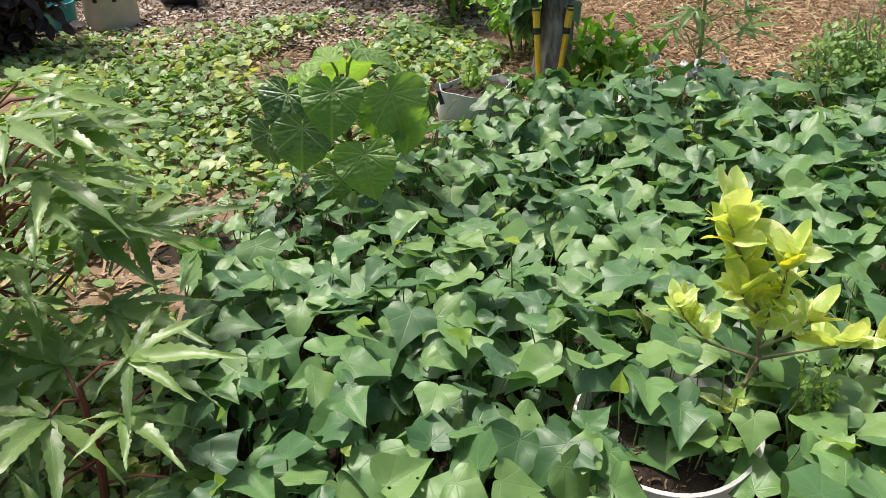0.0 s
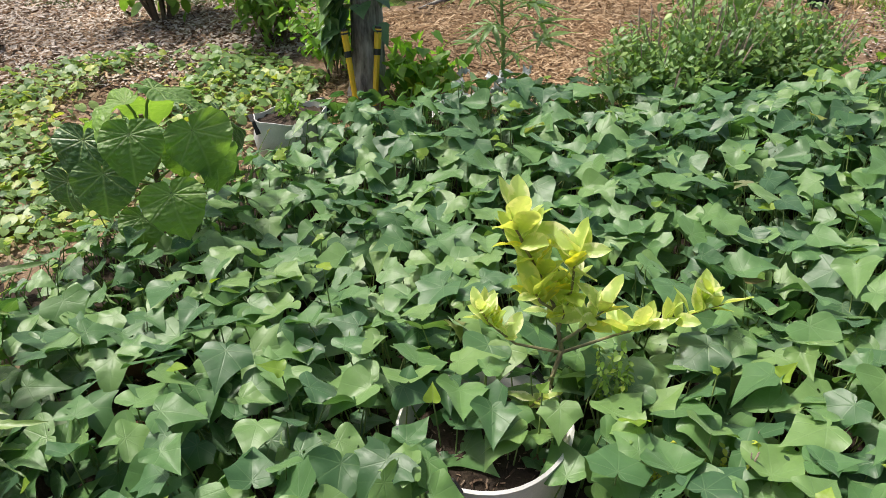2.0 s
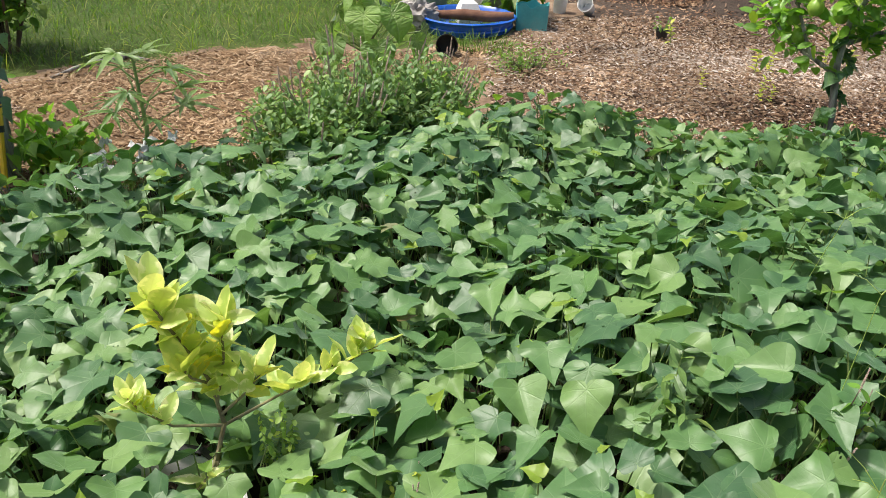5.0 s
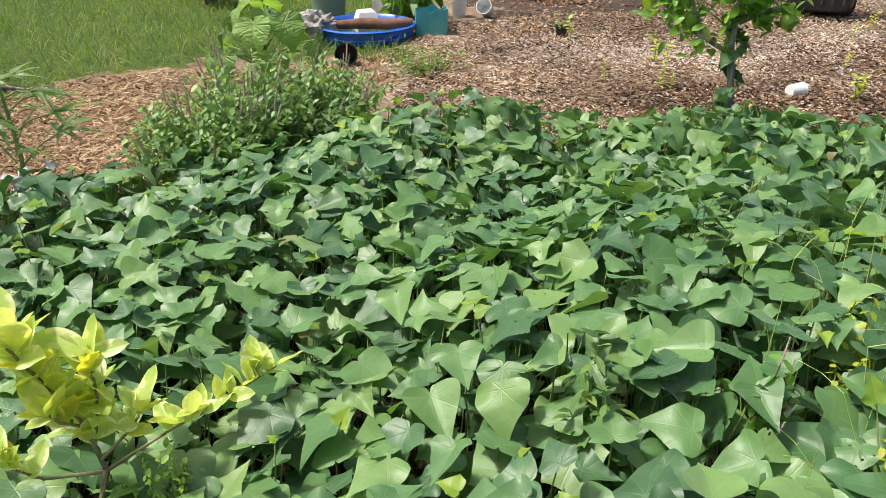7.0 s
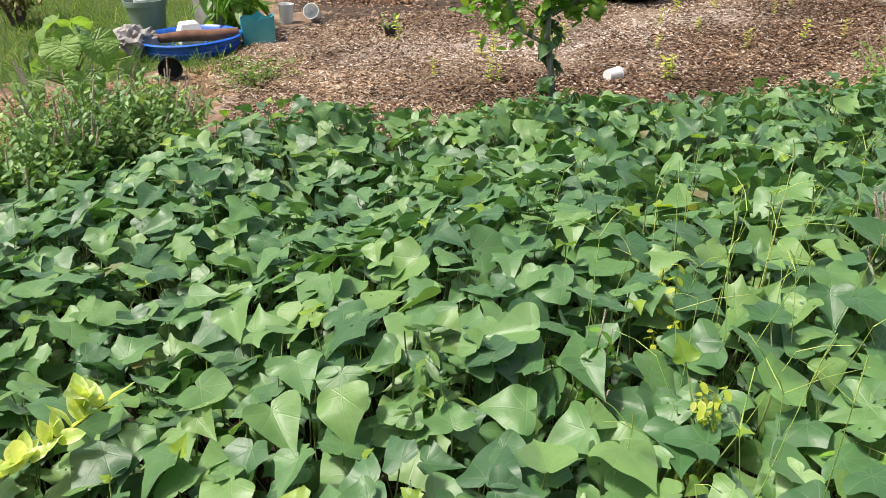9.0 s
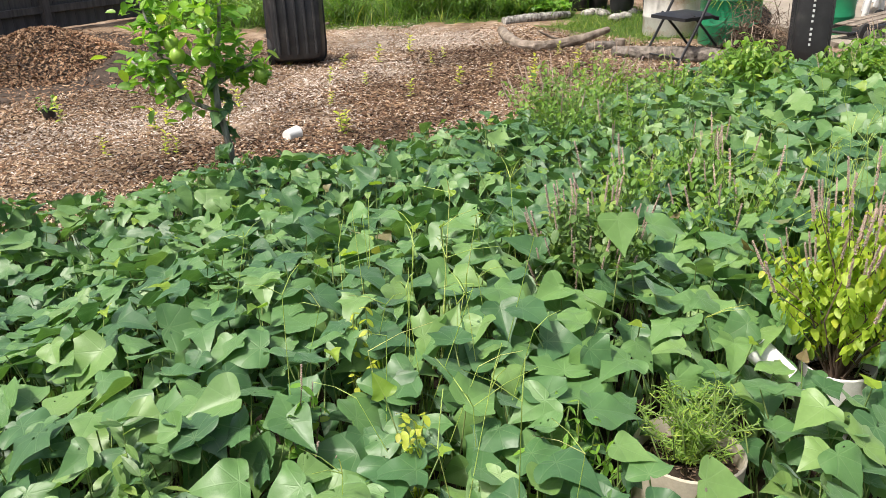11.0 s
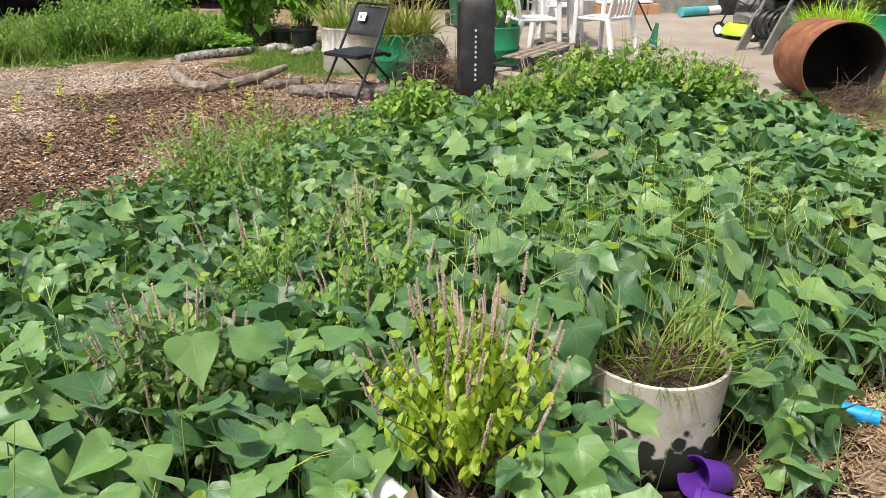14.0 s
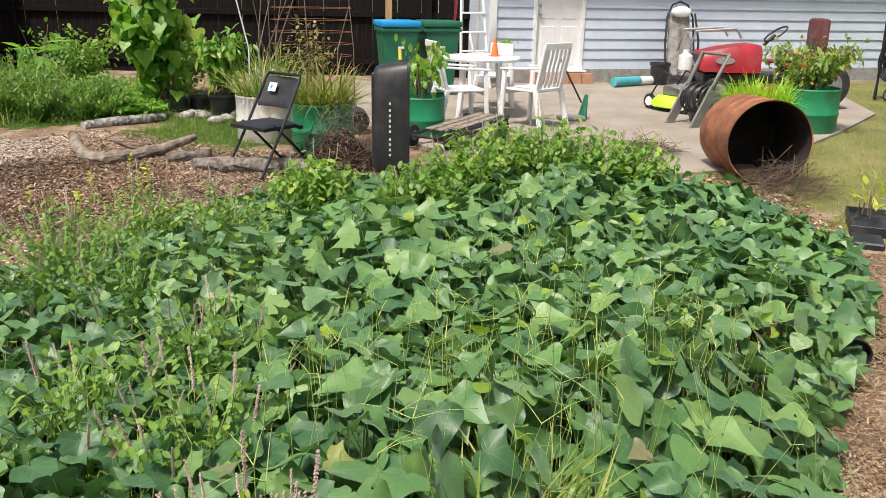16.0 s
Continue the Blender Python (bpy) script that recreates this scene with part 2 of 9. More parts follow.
def part(name, bm, material, parent, label="", smooth=True, m=None):
    """One mesh object out of a bmesh, under a thing or under a part."""
    me = bpy.data.meshes.new(name)
    bmesh.ops.recalc_face_normals(bm, faces=bm.faces)
    for f in bm.faces:
        f.smooth = smooth
    bm.to_mesh(me)
    bm.free()
    if smooth:
        me.set_sharp_from_angle(angle=radians(38))
    return link(name, me, material, parent, label, m=m)


def box(bm, cx, cy, cz, sx, sy, sz, bevel=0.0, m=None, segs=1):
    """A box of full size (sx, sy, sz) round a centre, with bevelled edges, in bm."""
    r = bmesh.ops.create_cube(bm, size=1.0)
    vs = r["verts"]
    bmesh.ops.scale(bm, vec=(sx, sy, sz), verts=vs)
    if bevel:
        es = list({e for v in vs for e in v.link_edges})
        r2 = bmesh.ops.bevel(bm, geom=es, offset=bevel, segments=segs, affect="EDGES", profile=0.5)
        vs = [v for v in r2["verts"]]
        vs = list({v for f in r2["faces"] for v in f.verts} | {v for v in vs})
        seen, stack = set(vs), list(vs)
        while stack:
            v = stack.pop()
            for e in v.link_edges:
                o = e.other_vert(v)
                if o not in seen:
                    seen.add(o)
                    stack.append(o)
        vs = list(seen)
    bmesh.ops.translate(bm, vec=(cx, cy, cz), verts=vs)
    if m is not None:
        bmesh.ops.transform(bm, matrix=m, verts=vs)
    return vs


def tube(bm, pts, radii, sides=6, cap=True):
    """A tapered tube along points."""
    pts = [Vector(p) for p in pts]
    if isinstance(radii, (int, float)):
        radii = [radii] * len(pts)
    rings, up = [], Vector((0.13, 0.27, 0.95)).normalized()
    for i, p in enumerate(pts):
        d = (pts[min(i + 1, len(pts) - 1)] - pts[max(i - 1, 0)]).normalized()
        a = d.cross(up)
        if a.length < 0.05:
            a = d.cross(Vector((1, 0, 0)))
        a.normalize()
        b = d.cross(a)
        rings.append([bm.verts.new(p + (a * math.cos(k * 2 * math.pi / sides) + b * math.sin(k * 2 * math.pi / sides)) * radii[i]) for k in range(sides)])
    for r0, r1 in zip(rings, rings[1:]):
        for k in range(sides):
            bm.faces.new((r0[k], r0[(k + 1) % sides], r1[(k + 1) % sides], r1[k]))
    if cap:
        bm.faces.new(rings[0][::-1])
        bm.faces.new(rings[-1])


def lathe(bm, profile, sides=24, m=None, wobble=0.0, seed=0):
    """A body of revolution through (radius, height) pairs; a radius of 0 closes it."""
    rg = random.Random(seed)
    rings = []
    ph = [rg.uniform(0, 6.28) for _ in range(3)]
    for r, h in profile:
        if r <= 1e-6:
            rings.append([bm.verts.new((0, 0, h))])
        else:
            ring = []
            for k in range(sides):
                a = k * 2 * math.pi / sides
                w = 1 + wobble * (math.sin(2 * a + ph[0]) + 0.6 * math.sin(3 * a + ph[1] + h * 6) + 0.4 * math.sin(5 * a + ph[2] - h * 9))
                ring.append(bm.verts.new((r * w * math.cos(a), r * w * math.sin(a), h)))
            rings.append(ring)
    for r0, r1 in zip(rings, rings[1:]):
        if len(r0) == 1 and len(r1) == 1:
            continue
        for k in range(sides):
            k2 = (k + 1) % sides
            if len(r0) == 1:
                bm.faces.new((r0[0], r1[k], r1[k2]))
            elif len(r1) == 1:
                bm.faces.new((r0[k], r0[k2], r1[0]))
            else:
                bm.faces.new((r0[k], r0[k2], r1[k2], r1[k]))
    vs = [v for r in rings for v in r]
    if m is not None:
        bmesh.ops.transform(bm, matrix=m, verts=vs)
    return vs


# ---- leaf blades ----


def blade(kind, cols=2, rows=7, fold=0.25, droop=0.35, wave=0.03, seed=0, smooth=0, ripple=0.0):
    """One leaf blade of length 1 along +y from its stalk at the origin, facing +z: verts, faces (quads), uvs."""
    rg = random.Random(seed)
    if kind == "heart":
        st = [(-0.16, 0.11, 0.27), (-0.13, 0.05, 0.42), (-0.03, 0.0, 0.53), (0.12, 0.0, 0.53), (0.3, 0.0, 0.43), (0.55, 0.0, 0.265), (0.8, 0.0, 0.095), (1.0, 0.0, 0.0)]
    elif kind == "lobed":
        st = [(-0.17, 0.12, 0.24), (-0.14, 0.05, 0.4), (-0.08, 0.0, 0.54), (0.07, 0.0, 0.6), (0.2, 0.0, 0.46), (0.5, 0.0, 0.29), (0.8, 0.0, 0.1), (1.0, 0.0, 0.0)]
    elif kind == "tooth":
        st = [(-0.19, 0.14, 0.3), (-0.14, 0.05, 0.44), (0.0, 0.0, 0.5), (0.2, 0.0, 0.55), (0.3, 0.0, 0.42), (0.56, 0.0, 0.26), (0.82, 0.0, 0.085), (1.0, 0.0, 0.0)]
    elif kind == "ivy":
        st = [(-0.2, 0.16, 0.3), (-0.15, 0.05, 0.52), (-0.08, 0.0, 0.5), (0.12, 0.0, 0.44), (0.27, 0.0, 0.42), (0.4, 0.0, 0.27), (0.68, 0.0, 0.17), (1.0, 0.0, 0.0)]
    elif kind == "round":
        st = [(-0.3, 0.06, 0.25), (-0.2, 0.04, 0.45), (0.05, 0.0, 0.58), (0.3, 0.0, 0.6), (0.55, 0.0, 0.5), (0.75, 0.0, 0.36), (0.92, 0.0, 0.16), (1.0, 0.0, 0.0)]
    elif kind == "lance":
        st = [(0.0, 0.0, 0.02), (0.15, 0.0, 0.1), (0.35, 0.0, 0.16), (0.6, 0.0, 0.14), (0.82, 0.0, 0.07), (1.0, 0.0, 0.0)]
    elif kind == "needle":
        st = [(0.0, 0.0, 0.03), (0.3, 0.0, 0.055), (0.7, 0.0, 0.05), (1.0, 0.0, 0.0)]
    elif kind == "oval":
        st = [(0.0, 0.0, 0.03), (0.14, 0.0, 0.18), (0.35, 0.0, 0.27), (0.6, 0.0, 0.26), (0.84, 0.0, 0.16), (1.0, 0.0, 0.0)]
    else:                       # grass
        st = [(0.0, 0.0, 0.012), (0.25, 0.0, 0.016), (0.5, 0.0, 0.014), (0.75, 0.0, 0.009), (1.0, 0.0, 0.0)]
    if smooth:
        # rounder outline: two steps between stations along a Catmull-Rom curve
        q, out = np.array(st, float), []
        for i in range(len(q) - 1):
            p0, p1, p2, p3 = q[max(i - 1, 0)], q[i], q[i + 1], q[min(i + 2, len(q) - 1)]
            for t in np.arange(smooth) / smooth:
                c = 0.5 * (2 * p1 + (p2 - p0) * t + (2 * p0 - 5 * p1 + 4 * p2 - p3) * t * t + (3 * p1 - p0 - 3 * p2 + p3) * t ** 3)
                out.append((c[0], max(c[1], 0.0) if p1[1] > 0 else 0.0, max(c[2], 0.004)))
        st = out + [st[-1]]
    V, U, F, key = [], [], [], {}
    ph = rg.uniform(0, 6.28)
    asym = rg.uniform(0.92, 1.08)

    def vert(v, u, row, c, s):
        w = u * (asym if s > 0 else 2 - asym)
        z = fold * abs(u) * (1 - 0.6 * abs(u)) + ripple * math.sin(17 * v + 3 * ph) * abs(u) ** 2 * 4 + ripple * 1.2 * math.sin(5 * v + ph) - droop * max(v, 0) ** 2 * 0.55 - droop * 0.5 * max(-v, 0) + wave * math.sin(9 * v + ph + 2.2 * s) * (abs(u) * 2.2)
        V.append((w * s, v - droop * 0.12 * max(v, 0) ** 2, z))
        U.append((0.5 + 0.5 * u * s, max(0.0, min(1.0, (v + 0.3) / 1.3))))
        return len(V) - 1

    for s in (1, -1):
        prev = None
        for row, (v, ui, uo) in enumerate(st):
            line = []
            for c in range(cols + 1):
                u = ui + (uo - ui) * c / cols
                k = (row, c, s if (c > 0 or ui > 0) else 0)
                if uo == 0:
                    k = (row, 0, 0)
                if k not in key:
                    key[k] = vert(v, u, row, c, s)
                line.append(key[k])
            if prev:
                for c in range(cols):
                    q = [prev[c], prev[c + 1], line[c + 1], line[c]]
                    if s < 0:
                        q = q[::-1]
                    F.append(q)
            prev = line
    return np.array(V), np.array(F), np.array(U)


def vine_blade(kind, seed, cols=3, smooth=2, fold=0.3, droop=0.4, ruffle=0.03, curl=0.25):
    """A trailing vine's leaf of length 1 along +y, its stalk at the origin: heart or spear shaped with pointed shoulders, cupped along the midrib, its tip drawn out."""
    rg = random.Random(seed)
    if kind == "heart":
        st = [(-0.17, 0.1, 0.24), (-0.155, 0.05, 0.38), (-0.07, 0.0, 0.51), (0.08, 0.0, 0.54), (0.25, 0.0, 0.465), (0.45, 0.0, 0.33), (0.65, 0.0, 0.19), (0.83, 0.0, 0.075), (1.0, 0.0, 0.0)]
    elif kind == "spear":
        st = [(-0.18, 0.12, 0.26), (-0.16, 0.05, 0.4), (-0.06, 0.0, 0.53), (0.05, 0.0, 0.61), (0.12, 0.0, 0.54), (0.3, 0.0, 0.4), (0.52, 0.0, 0.27), (0.74, 0.0, 0.13), (0.89, 0.0, 0.045), (1.0, 0.0, 0.0)]
    elif kind == "shouldered":
        st = [(-0.19, 0.13, 0.28), (-0.16, 0.05, 0.44), (-0.04, 0.0, 0.5), (0.12, 0.0, 0.57), (0.2, 0.0, 0.6), (0.25, 0.0, 0.51), (0.4, 0.0, 0.37), (0.6, 0.0, 0.23), (0.8, 0.0, 0.1), (1.0, 0.0, 0.0)]
    elif kind == "broad":
        st = [(-0.25, 0.08, 0.27), (-0.2, 0.03, 0.42), (-0.06, 0.0, 0.55), (0.12, 0.0, 0.6), (0.3, 0.0, 0.56), (0.48, 0.0, 0.47), (0.64, 0.0, 0.38), (0.76, 0.0, 0.24), (0.9, 0.0, 0.09), (1.0, 0.0, 0.0)]
    else:                       # lobed, with two pairs of points
        st = [(-0.21, 0.15, 0.3), (-0.16, 0.05, 0.54), (-0.09, 0.0, 0.48), (0.02, 0.0, 0.53), (0.13, 0.0, 0.66), (0.19, 0.0, 0.49), (0.32, 0.0, 0.34), (0.55, 0.0, 0.26), (0.77, 0.0, 0.13), (1.0, 0.0, 0.0)]
    if smooth > 1:
        q, out = np.array(st, float), []
        for i in range(len(q) - 1):
            p0, p1, p2, p3 = q[max(i - 1, 0)], q[i], q[i + 1], q[min(i + 2, len(q) - 1)]
            for t in np.arange(smooth) / smooth:
                c = 0.5 * (2 * p1 + (p2 - p0) * t + (2 * p0 - 5 * p1 + 4 * p2 - p3) * t * t + (3 * p1 - p0 - 3 * p2 + p3) * t ** 3)
                out.append((c[0], max(c[1], 0.0) if p1[1] > 0 else 0.0, max(c[2], 0.003)))
        st = out + [st[-1]]
    V, U, F, key = [], [], [], {}
    ph, asym, bend, side = rg.uniform(0, 6.28), rg.uniform(0.93, 1.07), rg.uniform(-0.1, 0.1), rg.uniform(-0.08, 0.08)

    def vert(v, u, sgn):
        a = u / 0.55
        w = u * (asym if sgn > 0 else 2 - asym) * (1 - 0.35 * fold * fold)
        z = fold * u * a / (a + 0.18) * 1.15 - curl * u * u + ruffle * math.sin(9.5 * v + ph + 1.9 * sgn) * a * a - droop * max(v - 0.1, 0) ** 2 * 0.8 + 0.25 * fold * max(-v, 0) + side * sgn * u
        V.append((w * sgn + bend * v * v, v - droop * 0.14 * max(v, 0) ** 2, z))
        U.append((0.5 + 0.5 * u * sgn, max(0.0, min(1.0, (v + 0.3) / 1.3))))
        return len(V) - 1

    for sgn in (1, -1):
        prev = None
        for row, (v, ui, uo) in enumerate(st):
            line = []
            for c in range(cols + 1):
                u = ui + (uo - ui) * c / cols
                k = (row, 0, 0) if uo == 0 else (row, c, sgn if (c > 0 or ui > 0) else 0)
                if k not in key:
                    key[k] = vert(v, u, sgn)
                line.append(key[k])
            if prev:
                for c in range(cols):
                    q = [prev[c], prev[c + 1], line[c + 1], line[c]]
                    F.append(q if sgn > 0 else q[::-1])
            prev = line
    return np.array(V), np.array(F), np.array(U)


def lean_to(R, nx, ny):
    """Turn matrices R tipped so that their up axis follows the normal (nx, ny, 1)."""
    n = np.stack([nx, ny, np.ones(len(nx))], 1)
    n /= np.linalg.norm(n, axis=1)[:, None]
    ax = np.stack([-n[:, 1], n[:, 0], 0 * nx], 1)      # z cross n
    c = n[:, 2]
    K = np.zeros((len(nx), 3, 3))
    K[:, 0, 1], K[:, 0, 2], K[:, 1, 0], K[:, 1, 2], K[:, 2, 0], K[:, 2, 1] = -ax[:, 2], ax[:, 1], ax[:, 2], -ax[:, 0], -ax[:, 1], ax[:, 0]
    return (np.eye(3)[None] + K + K @ K / (1 + c)[:, None, None]) @ R


def basis(az, pitch, roll):
    """Turn matrices for blades: tip towards az, tipped down by pitch, rolled about the midrib."""
    ca, sa, cp, sp, cr, sr = np.cos(az), np.sin(az), np.cos(pitch), np.sin(pitch), np.cos(roll), np.sin(roll)
    y = np.stack([ca * cp, sa * cp, -sp], 1)
    x0 = np.stack([sa, -ca, 0 * az], 1)
    z0 = np.cross(x0, y)
    x = x0 * cr[:, None] + z0 * sr[:, None]
    z = np.cross(x, y)
    return np.stack([x, y, z], 2)


def scatter(templates, which, pos, size, az, pitch, roll, R=None):
    """Many blades joined: arrays of verts, quads and uvs."""
    Vs, Fs, Us, off = [], [], [], 0
    R = basis(az, pitch, roll) if R is None else R
    for k, (V, F, U) in enumerate(templates):
        s = np.where(which == k)[0]
        if not len(s):
            continue
        P = np.einsum("nij,vj->nvi", R[s], V) * size[s][:, None, None] + pos[s][:, None, :]
        Vs.append(P.reshape(-1, 3))
        Fs.append((F[None] + (np.arange(len(s)) * len(V))[:, None, None] + off).reshape(-1, 4))
        Us.append(np.tile(U, (len(s), 1)))
        off += len(s) * len(V)
    return np.concatenate(Vs), np.concatenate(Fs), np.concatenate(Us)


def stalks(a, b, r0, r1, sag=0.0, sides=3):
    """Thin three-sided stems from points a to points b, joined."""
    n = len(a)
    mid = (a + b) / 2 + np.array([0, 0, 1.0]) * sag
    rings = []
    for c, r in ((a, r0), (mid, (r0 + r1) / 2), (b, r1)):
        for k in range(sides):
            t = 2 * np.pi * k / sides
            rings.append(c + np.array([np.cos(t), np.sin(t), 0.25 * np.sin(t + 1)]) * r)
    V = np.stack(rings, 1).reshape(-1, 3)
    F = []
    for j in range(2):
        for k in range(sides):
            F.append([j * sides + k, j * sides + (k + 1) % sides, (j + 1) * sides + (k + 1) % sides, (j + 1) * sides + k])
    F = (np.array(F)[None] + (np.arange(n) * sides * 3)[:, None, None]).reshape(-1, 4)
    return V, F


def inside(poly, x, y):
    p, r = np.array(poly), np.zeros(len(x), bool)
    for (x1, y1), (x2, y2) in zip(p, np.roll(p, -1, 0)):
        c = ((y1 > y) != (y2 > y)) & (x < (x2 - x1) * (y - y1) / (y2 - y1 + 1e-12) + x1)
        r ^= c
    return r


def jitter_grid(poly, step, seed, jit=0.9):
    rg = np.random.default_rng(seed)
    p = np.array(poly)
    gx, gy = np.meshgrid(np.arange(p[:, 0].min(), p[:, 0].max(), step), np.arange(p[:, 1].min(), p[:, 1].max(), step))
    x, y = gx.ravel() + rg.uniform(-jit, jit, gx.size) * step / 1.5, gy.ravel() + rg.uniform(-jit, jit, gx.size) * step / 1.5
    k = inside(poly, x, y)
    return x[k], y[k], rg

# ---- ground ----
PATCH = [(-0.5, 0.75), (-0.62, 1.6), (-0.86, 2.15), (-0.55, 2.55), (-0.1, 2.95), (0.2, 3.35), (0.9, 3.4), (1.6, 3.35), (2.4, 3.3), (3.0, 2.9), (3.5, 2.4), (4.1, 2.1),
         (4.4, 1.62), (5.1, 1.05), (6.2, 0.3), (7.0, -0.4), (7.2, -1.3), (7.0, -2.4), (6.7, -3.1), (6.2, -3.75), (5.6, -3.85), (4.7, -3.4), (4.15, -2.95), (3.75, -2.6),
         (3.25, -2.3), (2.95, -2.0), (2.72, -1.75), (2.2, -1.3), (1.75, -0.85), (1.45, -0.5), (1.25, 0.0), (1.0, 0.5), (0.6, 0.85), (0.2, 0.8)]
LAWN_A = [(-2.5, 6.4), (0.3, 5.5), (1.6, 5.35), (2.6, 5.4), (3.3, 4.9), (3.9, 4.75), (4.7, 5.2), (5.3, 6.1), (6.2, 6.6), (7.2, 7.1), (7.6, 8.5), (7.5, 40), (-40, 40), (-40, 8)]
LAWN_B = [(6.1, -4.1), (7.3, -4.3), (8.2, -4.6), (9.1, -5.2), (10.3, -6.4), (11.7, -7.7), (15.2, -9.2), (14.5, -40), (-2, -40), (2, -7), (4.6, -4.4)]
TAN_A = [(0.2, 3.4), (2.6, 3.3), (3.5, 4.1), (3.9, 4.6), (3.1, 4.8), (2.4, 5.3), (1.2, 5.35), (0.7, 5.1)]
DIRT_A = [(5.2, 4.4), (6.5, 4.1), (8.2, 4.3), (9.2, 5.4), (9.6, 7.6), (8.0, 8.2), (6.0, 6.6)]
PATIO = [(8.9, -1.75), (8.35, -2.6), (7.75, -3.7), (7.9, -4.5), (8.7, -5.3), (9.8, -6.5), (11.2, -7.9), (15.3, -9.5), (14.9, -3.3), (15.0, -1.2), (10.6, -1.1)]
GRASS_D = [(9.9, 6.3), (9.75, 4.6), (9.8, 3.3), (10.1, 2.4), (10.6, 1.2), (12.2, 0.8), (14.2, 2.0), (14.0, 5.0), (11.6, 7.2)]
GRASS_C = [(8.75, 0.2), (9.3, 0.8), (9.9, 1.3), (10.7, 1.0), (12.0, 0.6), (11.0, -0.6), (9.4, -0.5)]


def edge_distance(x, y):
    """Distance in plan from each point to the vine bed's edge."""
    d = np.full(np.shape(x), 9.0)
    p = np.array(PATCH)
    for (x1, y1), (x2, y2) in zip(p, np.roll(p, -1, 0)):
        L2 = (x2 - x1) ** 2 + (y2 - y1) ** 2
        t = np.clip(((x - x1) * (x2 - x1) + (y - y1) * (y2 - y1)) / L2, 0, 1)
        d = np.minimum(d, np.hypot(x - x1 - t * (x2 - x1), y - y1 - t * (y2 - y1)))
    return d


def canopy(x, y):
    """Height of the vine bed's leaf cover above the ground: a low mound that thins out to its edges."""
    x, y = np.asarray(x, float), np.asarray(y, float)
    h = 0.225 + 0.26 * np.exp(-(((x - 1.95) / 1.15) ** 2 + ((y - 0.45) / 1.0) ** 2)) + 0.09 * np.exp(-(((x - 2.3) / 0.9) ** 2 + ((y - 2.6) / 0.6) ** 2)) + 0.06 * np.exp(-(((x - 0.6) / 0.6) ** 2 + ((y - 1.2) / 0.4) ** 2))
    h = h + 0.1 * np.exp(-(((x - 4.3) / 1.6) ** 2 + ((y + 1.3) / 1.3) ** 2)) + 0.14 * np.exp(-(((x - 6.3) / 0.7) ** 2 + ((y + 2.2) / 0.9) ** 2))
    h = h + 0.13 * np.exp(-(((x - 2.5) / 0.8) ** 2 + ((y + 0.9) / 0.6) ** 2))
    h = h + 0.03 * np.sin(3.1 * x + 1.7 * y) + 0.025 * np.sin(5.3 * y - 2.1 * x) + 0.015 * np.sin(9.7 * x + 7.9 * y)
    h = h + 0.14 * np.exp(-(((x - 3.22) / 0.3) ** 2 + ((y + 1.35) / 0.4) ** 2))
    far = np.clip(np.maximum((x - 2.4) / 0.8, (y - 1.7) / 0.6), 0, 1)
    h = h * (1 - far * (1 - np.clip(0.42 + 0.58 * edge_distance(x, y) / 0.45, 0.42, 1.0)))
    return h + 0.08 * np.exp(-(((x - 0.17) / 0.32) ** 2 + ((y - 2.96) / 0.16) ** 2))


